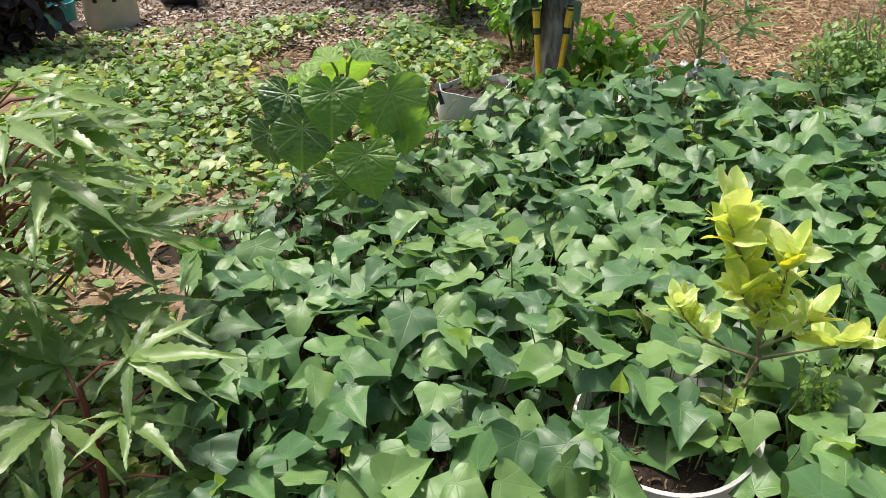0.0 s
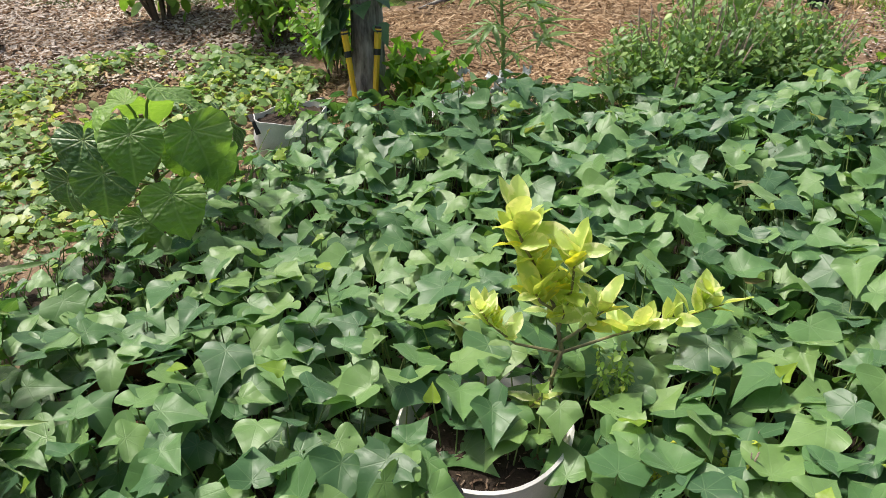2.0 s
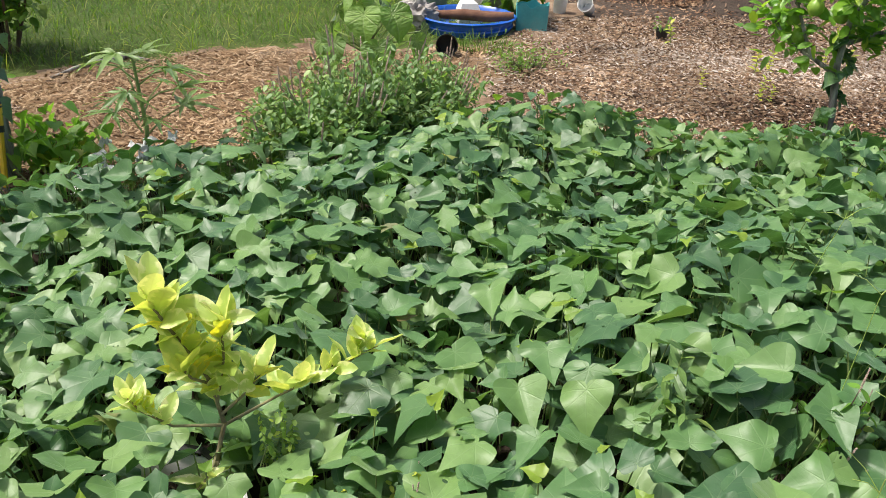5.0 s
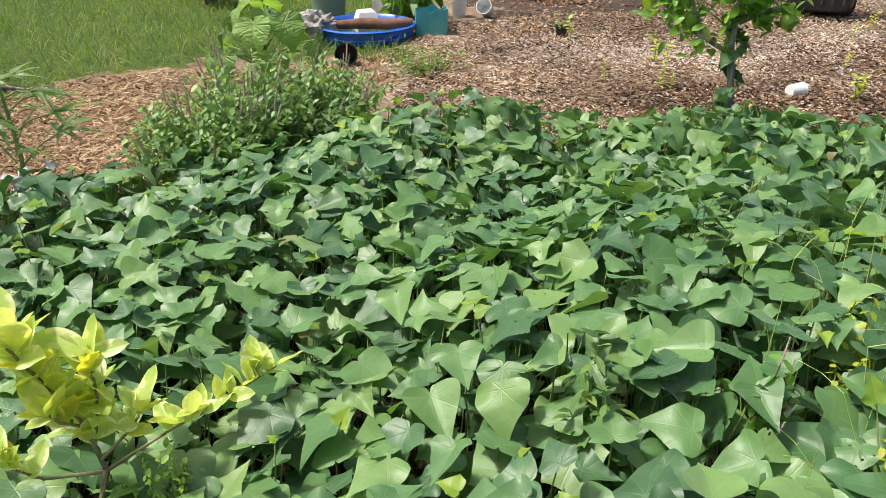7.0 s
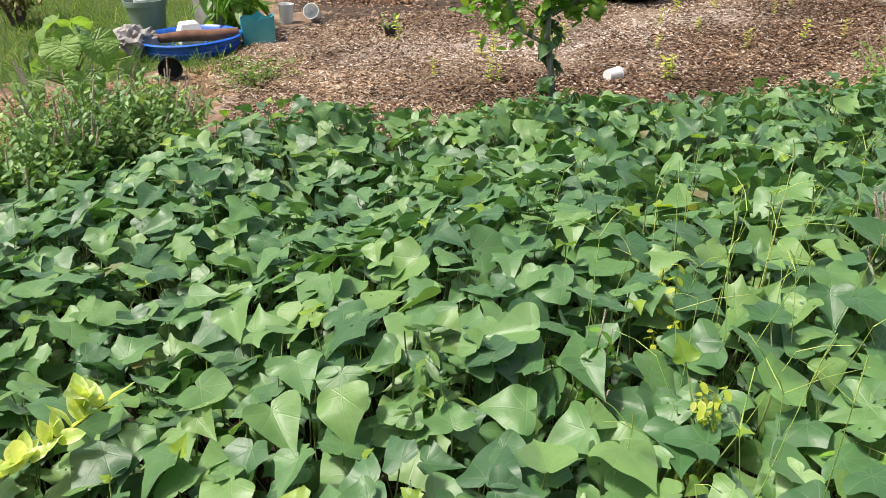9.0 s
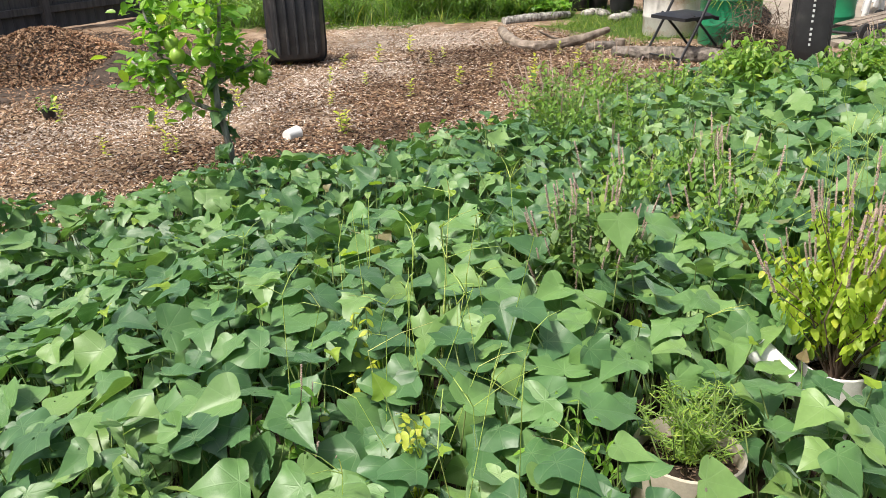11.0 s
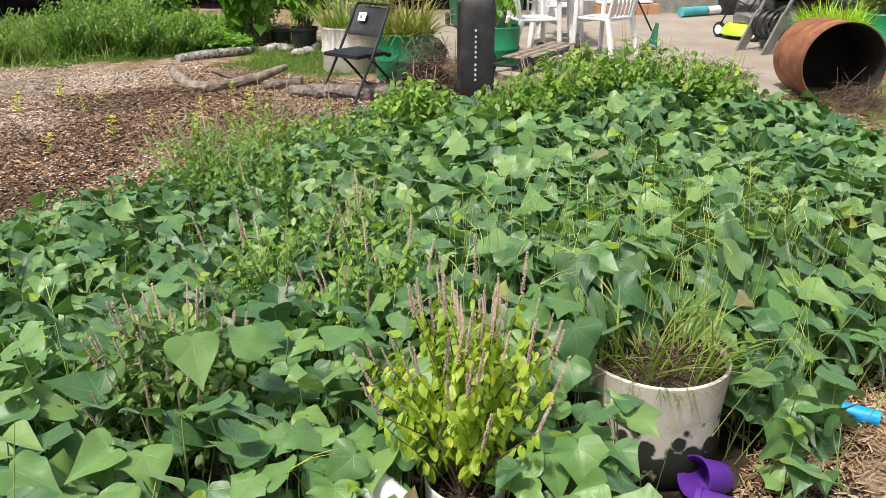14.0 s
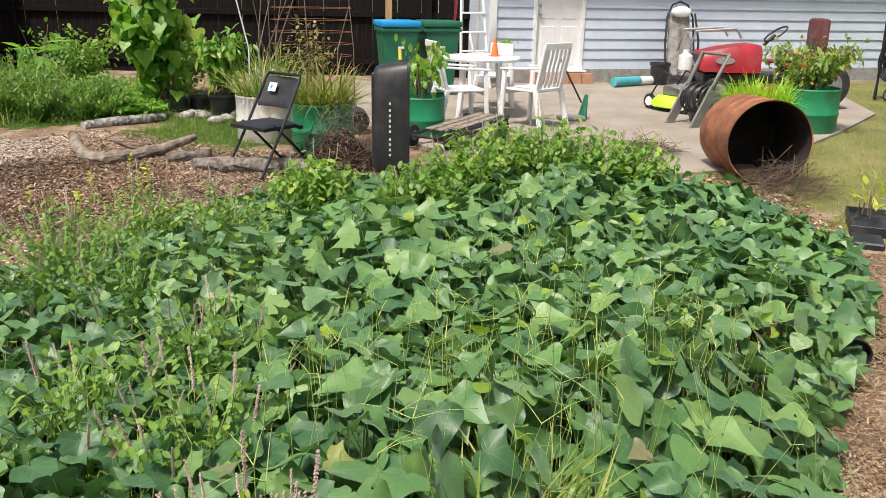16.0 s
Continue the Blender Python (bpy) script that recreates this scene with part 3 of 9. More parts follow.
def build_ground():
    step, x0, x1, y0, y1 = 0.12, -5.0, 17.0, -11.0, 11.0
    nx, ny = int((x1 - x0) / step) + 1, int((y1 - y0) / step) + 1
    X, Y = np.meshgrid(np.linspace(x0, x1, nx), np.linspace(y0, y1, ny))
    Z = np.zeros_like(X)
    for f, a in ((0.9, 0.018), (2.3, 0.010), (6.1, 0.006), (13.0, 0.004)):
        Z += a * (np.sin(f * X + 1.3 * f) * np.cos(f * 0.8 * Y + f) + 0.5 * np.sin(f * 0.7 * (X + Y)))
    soft = np.clip(np.minimum.reduce([X - x0, x1 - X, Y - y0, y1 - Y]) / 1.0, 0, 1)
    Z *= soft
    Z[inside(PATIO, X.ravel(), Y.ravel()).reshape(X.shape)] = -0.03
    V = np.stack([X, Y, Z], 2).reshape(-1, 3)
    i = np.arange(nx * ny).reshape(ny, nx)
    F = np.stack([i[:-1, :-1], i[:-1, 1:], i[1:, 1:], i[1:, :-1]], 2).reshape(-1, 4)
    # a ring out to the horizon
    far = 600.0
    b = len(V)
    V = np.concatenate([V, [[-far, -far, 0], [far, -far, 0], [far, far, 0], [-far, far, 0]]])
    c = [i[0, 0], i[0, -1], i[-1, -1], i[-1, 0]]
    edges = [i[0, :], i[:, -1], i[-1, ::-1], i[::-1, 0]]
    me = bpy.data.meshes.new("ground")
    faces = [tuple(f) for f in F.tolist()]
    for k in range(4):
        faces.append(tuple(int(q) for q in edges[k][::-1]) + (b + k, b + (k + 1) % 4))
    me.from_pydata(V.tolist(), [], faces)
    cx = V[F].mean(1)
    jx, jy = cx[:, 0] + 0.1 * np.sin(cx[:, 1] * 9) + rng.uniform(-0.1, 0.1, len(cx)), cx[:, 1] + 0.1 * np.sin(cx[:, 0] * 8) + rng.uniform(-0.1, 0.1, len(cx))
    mi = np.zeros(len(F), int)
    for k, pol in ((1, TAN_A), (2, DIRT_A), (3, LAWN_A), (5, LAWN_B), (3, GRASS_C), (3, GRASS_D), (4, PATCH)):
        mi[inside(pol, jx, jy)] = k
    for m in (MULCH, TANCHIP, DIRT, LAWN, SOIL, DRYLAWN):
        me.materials.append(m)
    me.polygons.foreach_set("material_index", np.concatenate([mi, [3] * 4]).astype(np.int32))
    me.polygons.foreach_set("use_smooth", np.ones(len(me.polygons), bool))
    me.update()
    tagged(new("ground", me), "uneven garden ground of mulch, bare dirt and lawn", "ground", kind="structure")


build_ground()


def slab(name, poly, z0, z1, material, label, category):
    bm = bmesh.new()
    lo, hi = [bm.verts.new((x, y, z0)) for x, y in poly], [bm.verts.new((x, y, z1)) for x, y in poly]
    bm.faces.new(hi)
    for k in range(len(poly)):
        j = (k + 1) % len(poly)
        bm.faces.new((lo[k], lo[j], hi[j], hi[k]))
    ob = part(name, bm, material, None, label, smooth=False)
    return tagged(ob, category=category, kind="structure")


slab("patio", PATIO, -0.2, 0.02, CONCRETE, "pale worn concrete patio with dirt stains", "patio")


def chips(name, poly, step, seed, material, label, size=(0.018, 0.05), skip=(), width=(0.003, 0.009), thin=False, fade=0.0):
    """Loose wood chips: thin bent flakes lying about."""
    x, y, rg = jitter_grid(poly, step, seed)
    for s in skip:
        # bare ground with a ragged, fading border
        k = ~inside(s, x + rg.normal(0, 0.22, len(x)), y + rg.normal(0, 0.22, len(x))) | (rg.random(len(x)) < 0.25)
        x, y = x[k], y[k]
    if fade:
        x, y = x + rg.normal(0, fade, len(x)), y + rg.normal(0, fade, len(x))
    if thin:
        # the cover wears thin in patches and bares pale dust
        lane = np.sin(2.1 * (0.8 * y - 0.45 * x) + 1.2 * np.sin(0.9 * x) + 0.6) + 0.55 * np.sin(3.7 * x + 1.3 * y) + 0.4 * np.sin(7.9 * y - 4.3 * x)
        k = lane + rg.normal(0, 0.75, len(x)) + 1.0 * np.exp(-edge_distance(x, y) / 0.6) > -0.75
        x, y = x[k], y[k]
    n = len(x)
    L, W = rg.uniform(*size, n) * rg.choice([0.6, 1, 1, 1.5], n), rg.uniform(*width, n)
    az, tilt, roll = rg.uniform(0, 6.28, n), rg.normal(0, 0.25, n), rg.normal(0, 0.35, n)
    R = basis(az, tilt, roll)
    T = np.array([(-1, -0.5, 0), (1, -0.5, 0), (1.1, 0, 0.25), (-0.8, 0, 0.25), (0.8, 0.5, 0), (-1, 0.5, 0)], float)
    P = np.stack([T[None, :, 0] * W[:, None], T[None, :, 1] * L[:, None], T[None, :, 2] * W[:, None]], 2)
    P = np.einsum("nij,nvj->nvi", R, P) + np.stack([x, y, rg.uniform(0.004, 0.03, n)], 1)[:, None, :]
    F = np.array([[0, 1, 2, 3], [3, 2, 4, 5]])
    F = (F[None] + (np.arange(n) * 6)[:, None, None]).reshape(-1, 4)
    me = mesh_arrays(name, P.reshape(-1, 3), F)
    me.polygons.foreach_set("use_smooth", np.zeros(len(me.polygons), bool))
    ob = link(name, me, material)
    return tagged(ob, label, "mulch", kind="stuff")


MULCH_NEAR = [(3.0, 2.7), (4.2, 1.8), (5.2, 1.0), (6.3, 0.2), (7.2, -0.6), (7.6, -1.6), (8.6, -0.9), (9.2, 0.3), (10.2, 1.6), (9.8, 3.2), (8.8, 4.4), (6.6, 4.3), (5.6, 4.9), (4.9, 5.1), (4.3, 4.8), (3.9, 4.6), (3.4, 4.0), (2.9, 3.2)]
MULCH_SIDE = [(2.0, -1.0), (2.6, -1.4), (3.0, -1.7), (3.8, -2.4), (4.7, -3.3), (5.6, -3.8), (5.4, -4.4), (4.0, -3.9), (2.6, -2.9), (1.6, -1.6)]
MULCH_BACK = [(-3.4, 3.6), (-0.4, 4.2), (0.8, 4.6), (0.4, 5.5), (-2.4, 6.5), (-4.0, 6.0)]
PALE_LANE = [(4.69, 4.28), (5.47, 3.6), (6.32, 2.88), (7.31, 2.64), (7.98, 2.12), (7.2, 1.86), (6.77, 2.33), (5.74, 2.58), (4.94, 3.21), (4.29, 3.87)]
FAR_LANE = [(9.78, 3.77), (10.19, 2.95), (10.19, 1.83), (8.79, 1.47), (8.45, 2.22), (8.21, 3.06)]
chips("brown_wood_chips", MULCH_NEAR, 0.0158, 11, CHIP_BROWN, "brown and grey shredded bark mulch strewn over bare ground", size=(0.01, 0.036), width=(0.0028, 0.0075), thin=True, skip=(PALE_LANE, FAR_LANE))
CHIP_PALE = chip_material("pale_wood_splinters", [(0.29, 0.23, 0.18), (0.42, 0.35, 0.29), (0.54, 0.47, 0.405), (0.62, 0.56, 0.5)])
chips("pale_wood_chips", MULCH_NEAR, 0.026, 18, CHIP_PALE, "pale weathered splinters among the bark mulch", size=(0.008, 0.03), width=(0.0015, 0.005))
CHIP_DARK = chip_material("dark_damp_bark", [(0.045, 0.023, 0.013), (0.085, 0.046, 0.026), (0.14, 0.08, 0.046), (0.25, 0.16, 0.095)])
DARK_BAND = [(5.2, 2.5), (6.1, 2.85), (6.8, 2.6), (7.3, 2.75), (7.9, 2.3), (8.3, 2.15), (8.5, 1.4), (8.15, 0.5), (7.4, 0.4), (7.0, 0.7), (6.3, 1.1), (5.5, 1.25), (4.7, 1.7), (4.0, 2.5), (4.3, 2.9)]
chips("dark_wood_chips", DARK_BAND, 0.017, 19, CHIP_DARK, "dark damp shredded bark in drifts across the mulch", size=(0.014, 0.045), width=(0.003, 0.009), thin=True, skip=(PALE_LANE, FAR_LANE))
chips("lane_wood_chips", PALE_LANE, 0.02, 22, CHIP_PALE, "bleached splinters trodden into a pale dusty lane", size=(0.008, 0.03), width=(0.0015, 0.006), fade=0.2)
chips("lane_wood_chips", FAR_LANE, 0.019, 23, CHIP_PALE, "bleached splinters on the dusty ground before the logs", size=(0.008, 0.03), width=(0.0015, 0.006), fade=0.2)
chips("path_wood_chips", MULCH_SIDE, 0.0095, 12, CHIP_TAN, "tan wood chip mulch on the path beside the vine bed", size=(0.008, 0.03), width=(0.001, 0.0032))
VIEWER_SIDE = [(-3.4, 0.6), (-0.5, 0.65), (0.25, 0.75), (0.95, 0.45), (1.2, -0.05), (1.4, -0.55), (2.0, -1.15), (1.7, -1.7), (2.6, -3.0), (1.6, -4.0), (-2.0, -3.5), (-4.2, -1.5)]
chips("standing_place_chips", VIEWER_SIDE, 0.04, 16, CHIP_BROWN, "brown bark mulch on the ground beside the vine bed", size=(0.02, 0.06))
chips("dirt_chips", DIRT_A, 0.045, 15, CHIP_RED, "scattered bark chips on bare grey dirt", size=(0.015, 0.05))
chips("leaf_litter", MULCH_BACK, 0.02, 13, CHIP_PALE, "grey brown bark litter behind the vine bed", size=(0.012, 0.04))
chips("bark_litter", MULCH_BACK, 0.03, 21, CHIP_BROWN, "dark bark pieces behind the vine bed", size=(0.015, 0.05))
chips("tan_wood_chips", TAN_A, 0.02, 14, CHIP_TAN, "fresh tan wood chips spread on the ground", size=(0.018, 0.05), width=(0.002, 0.0065))


def grass(name, poly, step, seed, height, label, material=None, clump=None):
    x, y, rg = jitter_grid(poly, step, seed)
    if clump is not None:
        k = clump(x, y, rg)
        x, y = x[k], y[k]
    n = len(x)
    tm = [blade("grass", cols=1, fold=0.0, droop=d, wave=0, seed=s) for s, d in enumerate((0.5, 1.0, 1.6))]
    V, F, U = scatter(tm, rg.integers(0, 3, n), np.stack([x, y, np.zeros(n) - 0.01], 1), rg.uniform(0.5, 1.2, n) * height, rg.uniform(0, 6.28, n), -rg.uniform(0.6, 1.45, n), rg.normal(0, 0.3, n))
    ob = link(name, mesh_arrays(name, V, F, U), material or GRASS)
    return tagged(ob, label, "grass", kind="stuff")


NEAR_LAWN = [(-2.5, 6.4), (0.3, 5.5), (1.6, 5.35), (2.6, 5.4), (3.3, 4.9), (3.9, 4.75), (4.7, 5.2), (5.3, 6.1), (6.2, 6.6), (7.2, 7.1), (7.2, 8.3), (5.5, 9.3), (5.0, 10.5), (-2.5, 10.5)]
SIDE_LAWN = [(6.1, -4.1), (7.3, -4.35), (7.85, -4.5), (8.65, -5.3), (9.75, -6.5), (11.1, -7.95), (14.5, -9.45), (14.0, -10.5), (10.0, -10.0), (7, -8.5), (5, -5.5)]
grass("lawn_grass", NEAR_LAWN, 0.036, 21, 0.16, "green unmown grass behind the beds")
SIDEGRASS = leaf_material("trodden_grass_blade", [(0.17, 0.24, 0.04), (0.25, 0.31, 0.055), (0.33, 0.36, 0.08)], young=(0.42, 0.38, 0.15), vein_amt=0.0, rough=0.6, translucent=0.4)
grass("side_grass", SIDE_LAWN, 0.034, 22, 0.1, "short yellow green grass beside the patio", SIDEGRASS, lambda x, y, rg: np.sin(2.3 * x + 1.1) * np.cos(2.7 * y) + rg.normal(0, 0.5, len(x)) > -0.6)
STRIP = [(5.4, -3.75), (6.2, -3.7), (6.8, -3.0), (7.35, -1.6), (7.8, -1.5), (8.3, -2.6), (7.7, -3.7), (7.85, -4.5), (7.3, -4.35), (6.1, -4.15)]
grass("strip_grass", STRIP, 0.026, 25, 0.09, "thin low grass between the vine bed and the patio", SIDEGRASS, lambda x, y, rg: np.sin(3.3 * x + 1.1) * np.cos(2.9 * y) + rg.normal(0, 0.5, len(x)) > -0.0)
grass("back_grass", GRASS_D, 0.055, 24, 0.34, "tall pale grass among the weeds at the back")
chips("strip_litter", STRIP, 0.03, 17, CHIP_BROWN, "brown litter between the vine bed and the patio", size=(0.012, 0.05))
grass("weed_grass", GRASS_C, 0.024, 23, 0.12, "low grass round the drums")


def potato_patch():
    bed = thing("sweet_potato_bed", 0, 0, 0, "dense bed of trailing sweet potato vines with heart shaped green leaves", "vine bed")
    kinds = ["heart", "spear", "heart", "shouldered", "spear", "heart", "shouldered", "lobed", "spear", "heart", "shouldered", "heart"]
    fine = [vine_blade(k, i, 4, 3, fold=0.16 + 0.1 * (i % 5), droop=-0.1 + 0.22 * (i % 4), ruffle=0.04 + 0.025 * (i % 3), curl=0.15 + 0.2 * (i % 3)) for i, k in enumerate(kinds)]
    coarse = [vine_blade(k, i, 2, 2, fold=0.16 + 0.1 * (i % 5), droop=-0.1 + 0.22 * (i % 4), ruffle=0.06, curl=0.3) for i, k in enumerate(kinds)]
    P, S, A, T, RR, NEW = [], [], [], [], [], []
    for layer, (step, drop, lo, hi) in enumerate(((0.08, 0.0, 0.066, 0.122), (0.082, 0.055, 0.06, 0.12), (0.09, 0.13, 0.06, 0.11), (0.1, 0.21, 0.06, 0.1))):
        x, y, rg = jitter_grid(PATCH, step, 100 + layer)
        n = len(x)
        z = canopy(x, y) - drop + rg.normal(0, 0.02, n) * np.where(x > 2.5, 1.6, 1.0)
        size = rg.uniform(lo, hi, n) * np.where((np.hypot(x - 1.2, y - 0.5) > 3.0) & (y > -0.3), 0.82, 1.0)
        size *= np.where(((x > 2.2) & (y > -0.6)) | (y > 2.0), np.clip(0.5 + 0.5 * edge_distance(x, y) / 0.6, 0.5, 1.0), 1.0)
        size *= np.where((x > 2.3) & (y < -0.7), 1.15, 1.0)
        young = rg.random(n) < (0.07 if layer == 0 else 0.0)
        size[young] *= rg.uniform(0.25, 0.55, young.sum())
        z[young] += rg.uniform(0.01, 0.05, young.sum())
        NEW.append(young)
        P.append(np.stack([x, y, np.maximum(z, 0.06)], 1))
        S.append(size)
        A.append(rg.uniform(0, 2 * np.pi, n))
        loose = np.where(x > 2.5, 1.55, 1.0)
        T.append(rg.normal(0.2, 0.22 if layer == 0 else 0.36, n) * loose - np.where(young, 0.5, 0.0))
        RR.append(rg.normal(0, 0.22 if layer == 0 else 0.36, n) * loose)
    new_leaf = np.concatenate(NEW)
    P, S, A, T, RR = np.concatenate(P), np.concatenate(S), np.concatenate(A), np.concatenate(T), np.concatenate(RR)
    rg = np.random.default_rng(5)
    n = len(P)
    which = rg.integers(0, len(kinds), n)
    # leaves face along the mound's slope, and outwards at its edges
    x, y, e = P[:, 0], P[:, 1], 0.05
    near_edge = np.clip(1 - edge_distance(x, y) / 0.4, 0, 1) * 1.2
    nx = -(canopy(x + e, y) - canopy(x - e, y)) / (2 * e) - near_edge * (edge_distance(x + e, y) - edge_distance(x - e, y)) / (2 * e) * 0.3
    ny = -(canopy(x, y + e) - canopy(x, y - e)) / (2 * e) - near_edge * (edge_distance(x, y + e) - edge_distance(x, y - e)) / (2 * e) * 0.3
    R = lean_to(basis(A, T, RR), np.clip(nx, -0.8, 0.8), np.clip(ny, -0.8, 0.8))
    # leaves keep clear of the pots' mouths and of the path that the viewer stands on
    keep = np.ones(n, bool)
    for cx, cy, cr, cz in CLEAR:
        keep &= (np.hypot(P[:, 0] - cx, P[:, 1] - cy) > cr) | (P[:, 2] < cz)
    aged = (rg.random(n) < 0.007) & (P[:, 2] > canopy(x, y) - 0.04) & ~new_leaf
    P[aged, 2] += 0.02
    S[aged] *= 0.75
    near = ~aged & (P[:, 0] > 0.15) & (P[:, 0] < 1.75) & (P[:, 1] > 0.6) & (P[:, 1] < 1.75) & (P[:, 2] > canopy(P[:, 0], P[:, 1]) - 0.05) & keep & ~new_leaf
    idx = np.where(near)[0]
    if len(idx) > 300:
        idx = np.sort(rg.choice(idx, 300, replace=False))
    single = np.zeros(n, bool)
    single[idx] = True
    me_leaf = [mesh_arrays("leaf", *t) for t in fine]
    for i in idx:
        m = Matrix.LocRotScale(P[i], Matrix(R[i].tolist()).to_quaternion(), [S[i]] * 3)
        link("leaf", me_leaf[which[i]], POTATO, bed, m=m)
    # two broad leaves that stand over the dark basil
    for p, az, pitch, roll, sz, k in (((2.43, -0.07, 0.6), 200, 52, 8, 0.108, 0), ((2.46, -0.16, 0.58), 290, 12, -15, 0.115, 2)):
        R1 = basis(np.array([radians(az)]), np.array([radians(pitch)]), np.array([radians(roll)]))[0]
        link("leaf", me_leaf[k], POTATO, bed, m=Matrix.LocRotScale(p, Matrix(R1.tolist()).to_quaternion(), [sz] * 3))
    close = np.hypot(P[:, 0] - 1.2, P[:, 1] - 0.6) < 2.7
    for name, tm, k, mt in (("foliage", fine, close & ~single & keep & ~new_leaf & ~aged, POTATO), ("outer_foliage", coarse, ~close & keep & ~new_leaf & ~aged, POTATO), ("young_foliage", fine, new_leaf & keep, YOUNG)):
        V, F, U = scatter(tm, which[k], P[k], S[k], A[k], T[k], RR[k], R[k])
        link(name, mesh_arrays(name, V, F, U), mt, bed, "yellow green young leaves" if mt is YOUNG else "broad green leaves at all angles", kind="stuff")
    k = aged & keep
    V, F, U = scatter(fine, which[k], P[k], S[k], A[k], T[k], RR[k], R[k])
    link("aged_foliage", mesh_arrays("aged_foliage", V, F, U), AGED, bed, "bronze and yellowing leaves", kind="stuff")
    foot = P + np.stack([rg.normal(0, 0.05, n), rg.normal(0, 0.05, n), -P[:, 2]], 1)
    foot[:, 2] = np.maximum(P[:, 2] - 0.28, 0.0)
    V, F = stalks(foot[keep], P[keep], 0.0026, 0.0018, sag=0.02)
    link("stalk_growth", mesh_arrays("stalk_growth", V, F), STEM, bed, "thin green leaf stalks", kind="stuff")


CLEAR = [(0.42, 1.07, 0.075, 0.0), (0.44, 0.93, 0.15, 0.12), (1.88, -0.28, 0.12, 0.0), (1.75, -0.22, 0.12, 0.2), (1.74, -0.36, 0.11, 0.14), (2.37, -0.645, 0.1, 0.0), (2.27, -0.6, 0.1, 0.17), (2.73, -1.18, 0.12, 0.0), (2.62, -1.14, 0.17, 0.05), (2.68, -1.33, 0.12, 0.1),
         (0.13, 3.26, 0.13, 0.0), (0.07, 3.06, 0.12, 0.09), (2.85, -1.95, 0.14, 0.0), (2.7, -1.86, 0.13, 0.04), (2.56, -1.03, 0.11, 0.2), (-0.3, 1.46, 0.075, 0.1), (2.47, -1.34, 0.17, 0.0), (2.6, -1.34, 0.15, 0.0), (2.33, -1.2, 0.17, 0.06), (2.48, -1.22, 0.13, 0.05), (2.2, -1.08, 0.11, 0.2), (2.58, 0.01, 0.19, 0.2), (2.44, -0.01, 0.12, 0.32)]
potato_patch()

# ---- plant materials ----
BASIL = leaf_material("basil_leaf", [(0.13, 0.24, 0.055), (0.19, 0.32, 0.06), (0.25, 0.39, 0.07)], young=(0.34, 0.44, 0.08), vein_amt=0.15, translucent=0.4)
GREYBASIL = leaf_material("grey_basil_leaf", [(0.12, 0.22, 0.08), (0.17, 0.29, 0.1), (0.23, 0.36, 0.12)], young=(0.3, 0.42, 0.13), vein_amt=0.15)
DARKBASIL = leaf_material("dark_basil_leaf", [(0.075, 0.15, 0.05), (0.11, 0.2, 0.06), (0.15, 0.26, 0.07)], young=(0.22, 0.32, 0.08), vein_amt=0.15)
YELLOW_BASIL = leaf_material("yellow_basil_leaf", [(0.26, 0.39, 0.045), (0.36, 0.46, 0.05), (0.2, 0.33, 0.045)], young=(0.45, 0.49, 0.06), vein_amt=0.1, translucent=0.45)
PALMATE = leaf_material("palmate_leaf", [(0.13, 0.22, 0.075), (0.18, 0.285, 0.09), (0.24, 0.36, 0.11)], vein=(0.34, 0.45, 0.18), vein_amt=0.5, rough=0.4, spec=0.65, freq=50, vein_slant=0.25, quilt=0.2, relief=0.05, translucent=0.36)


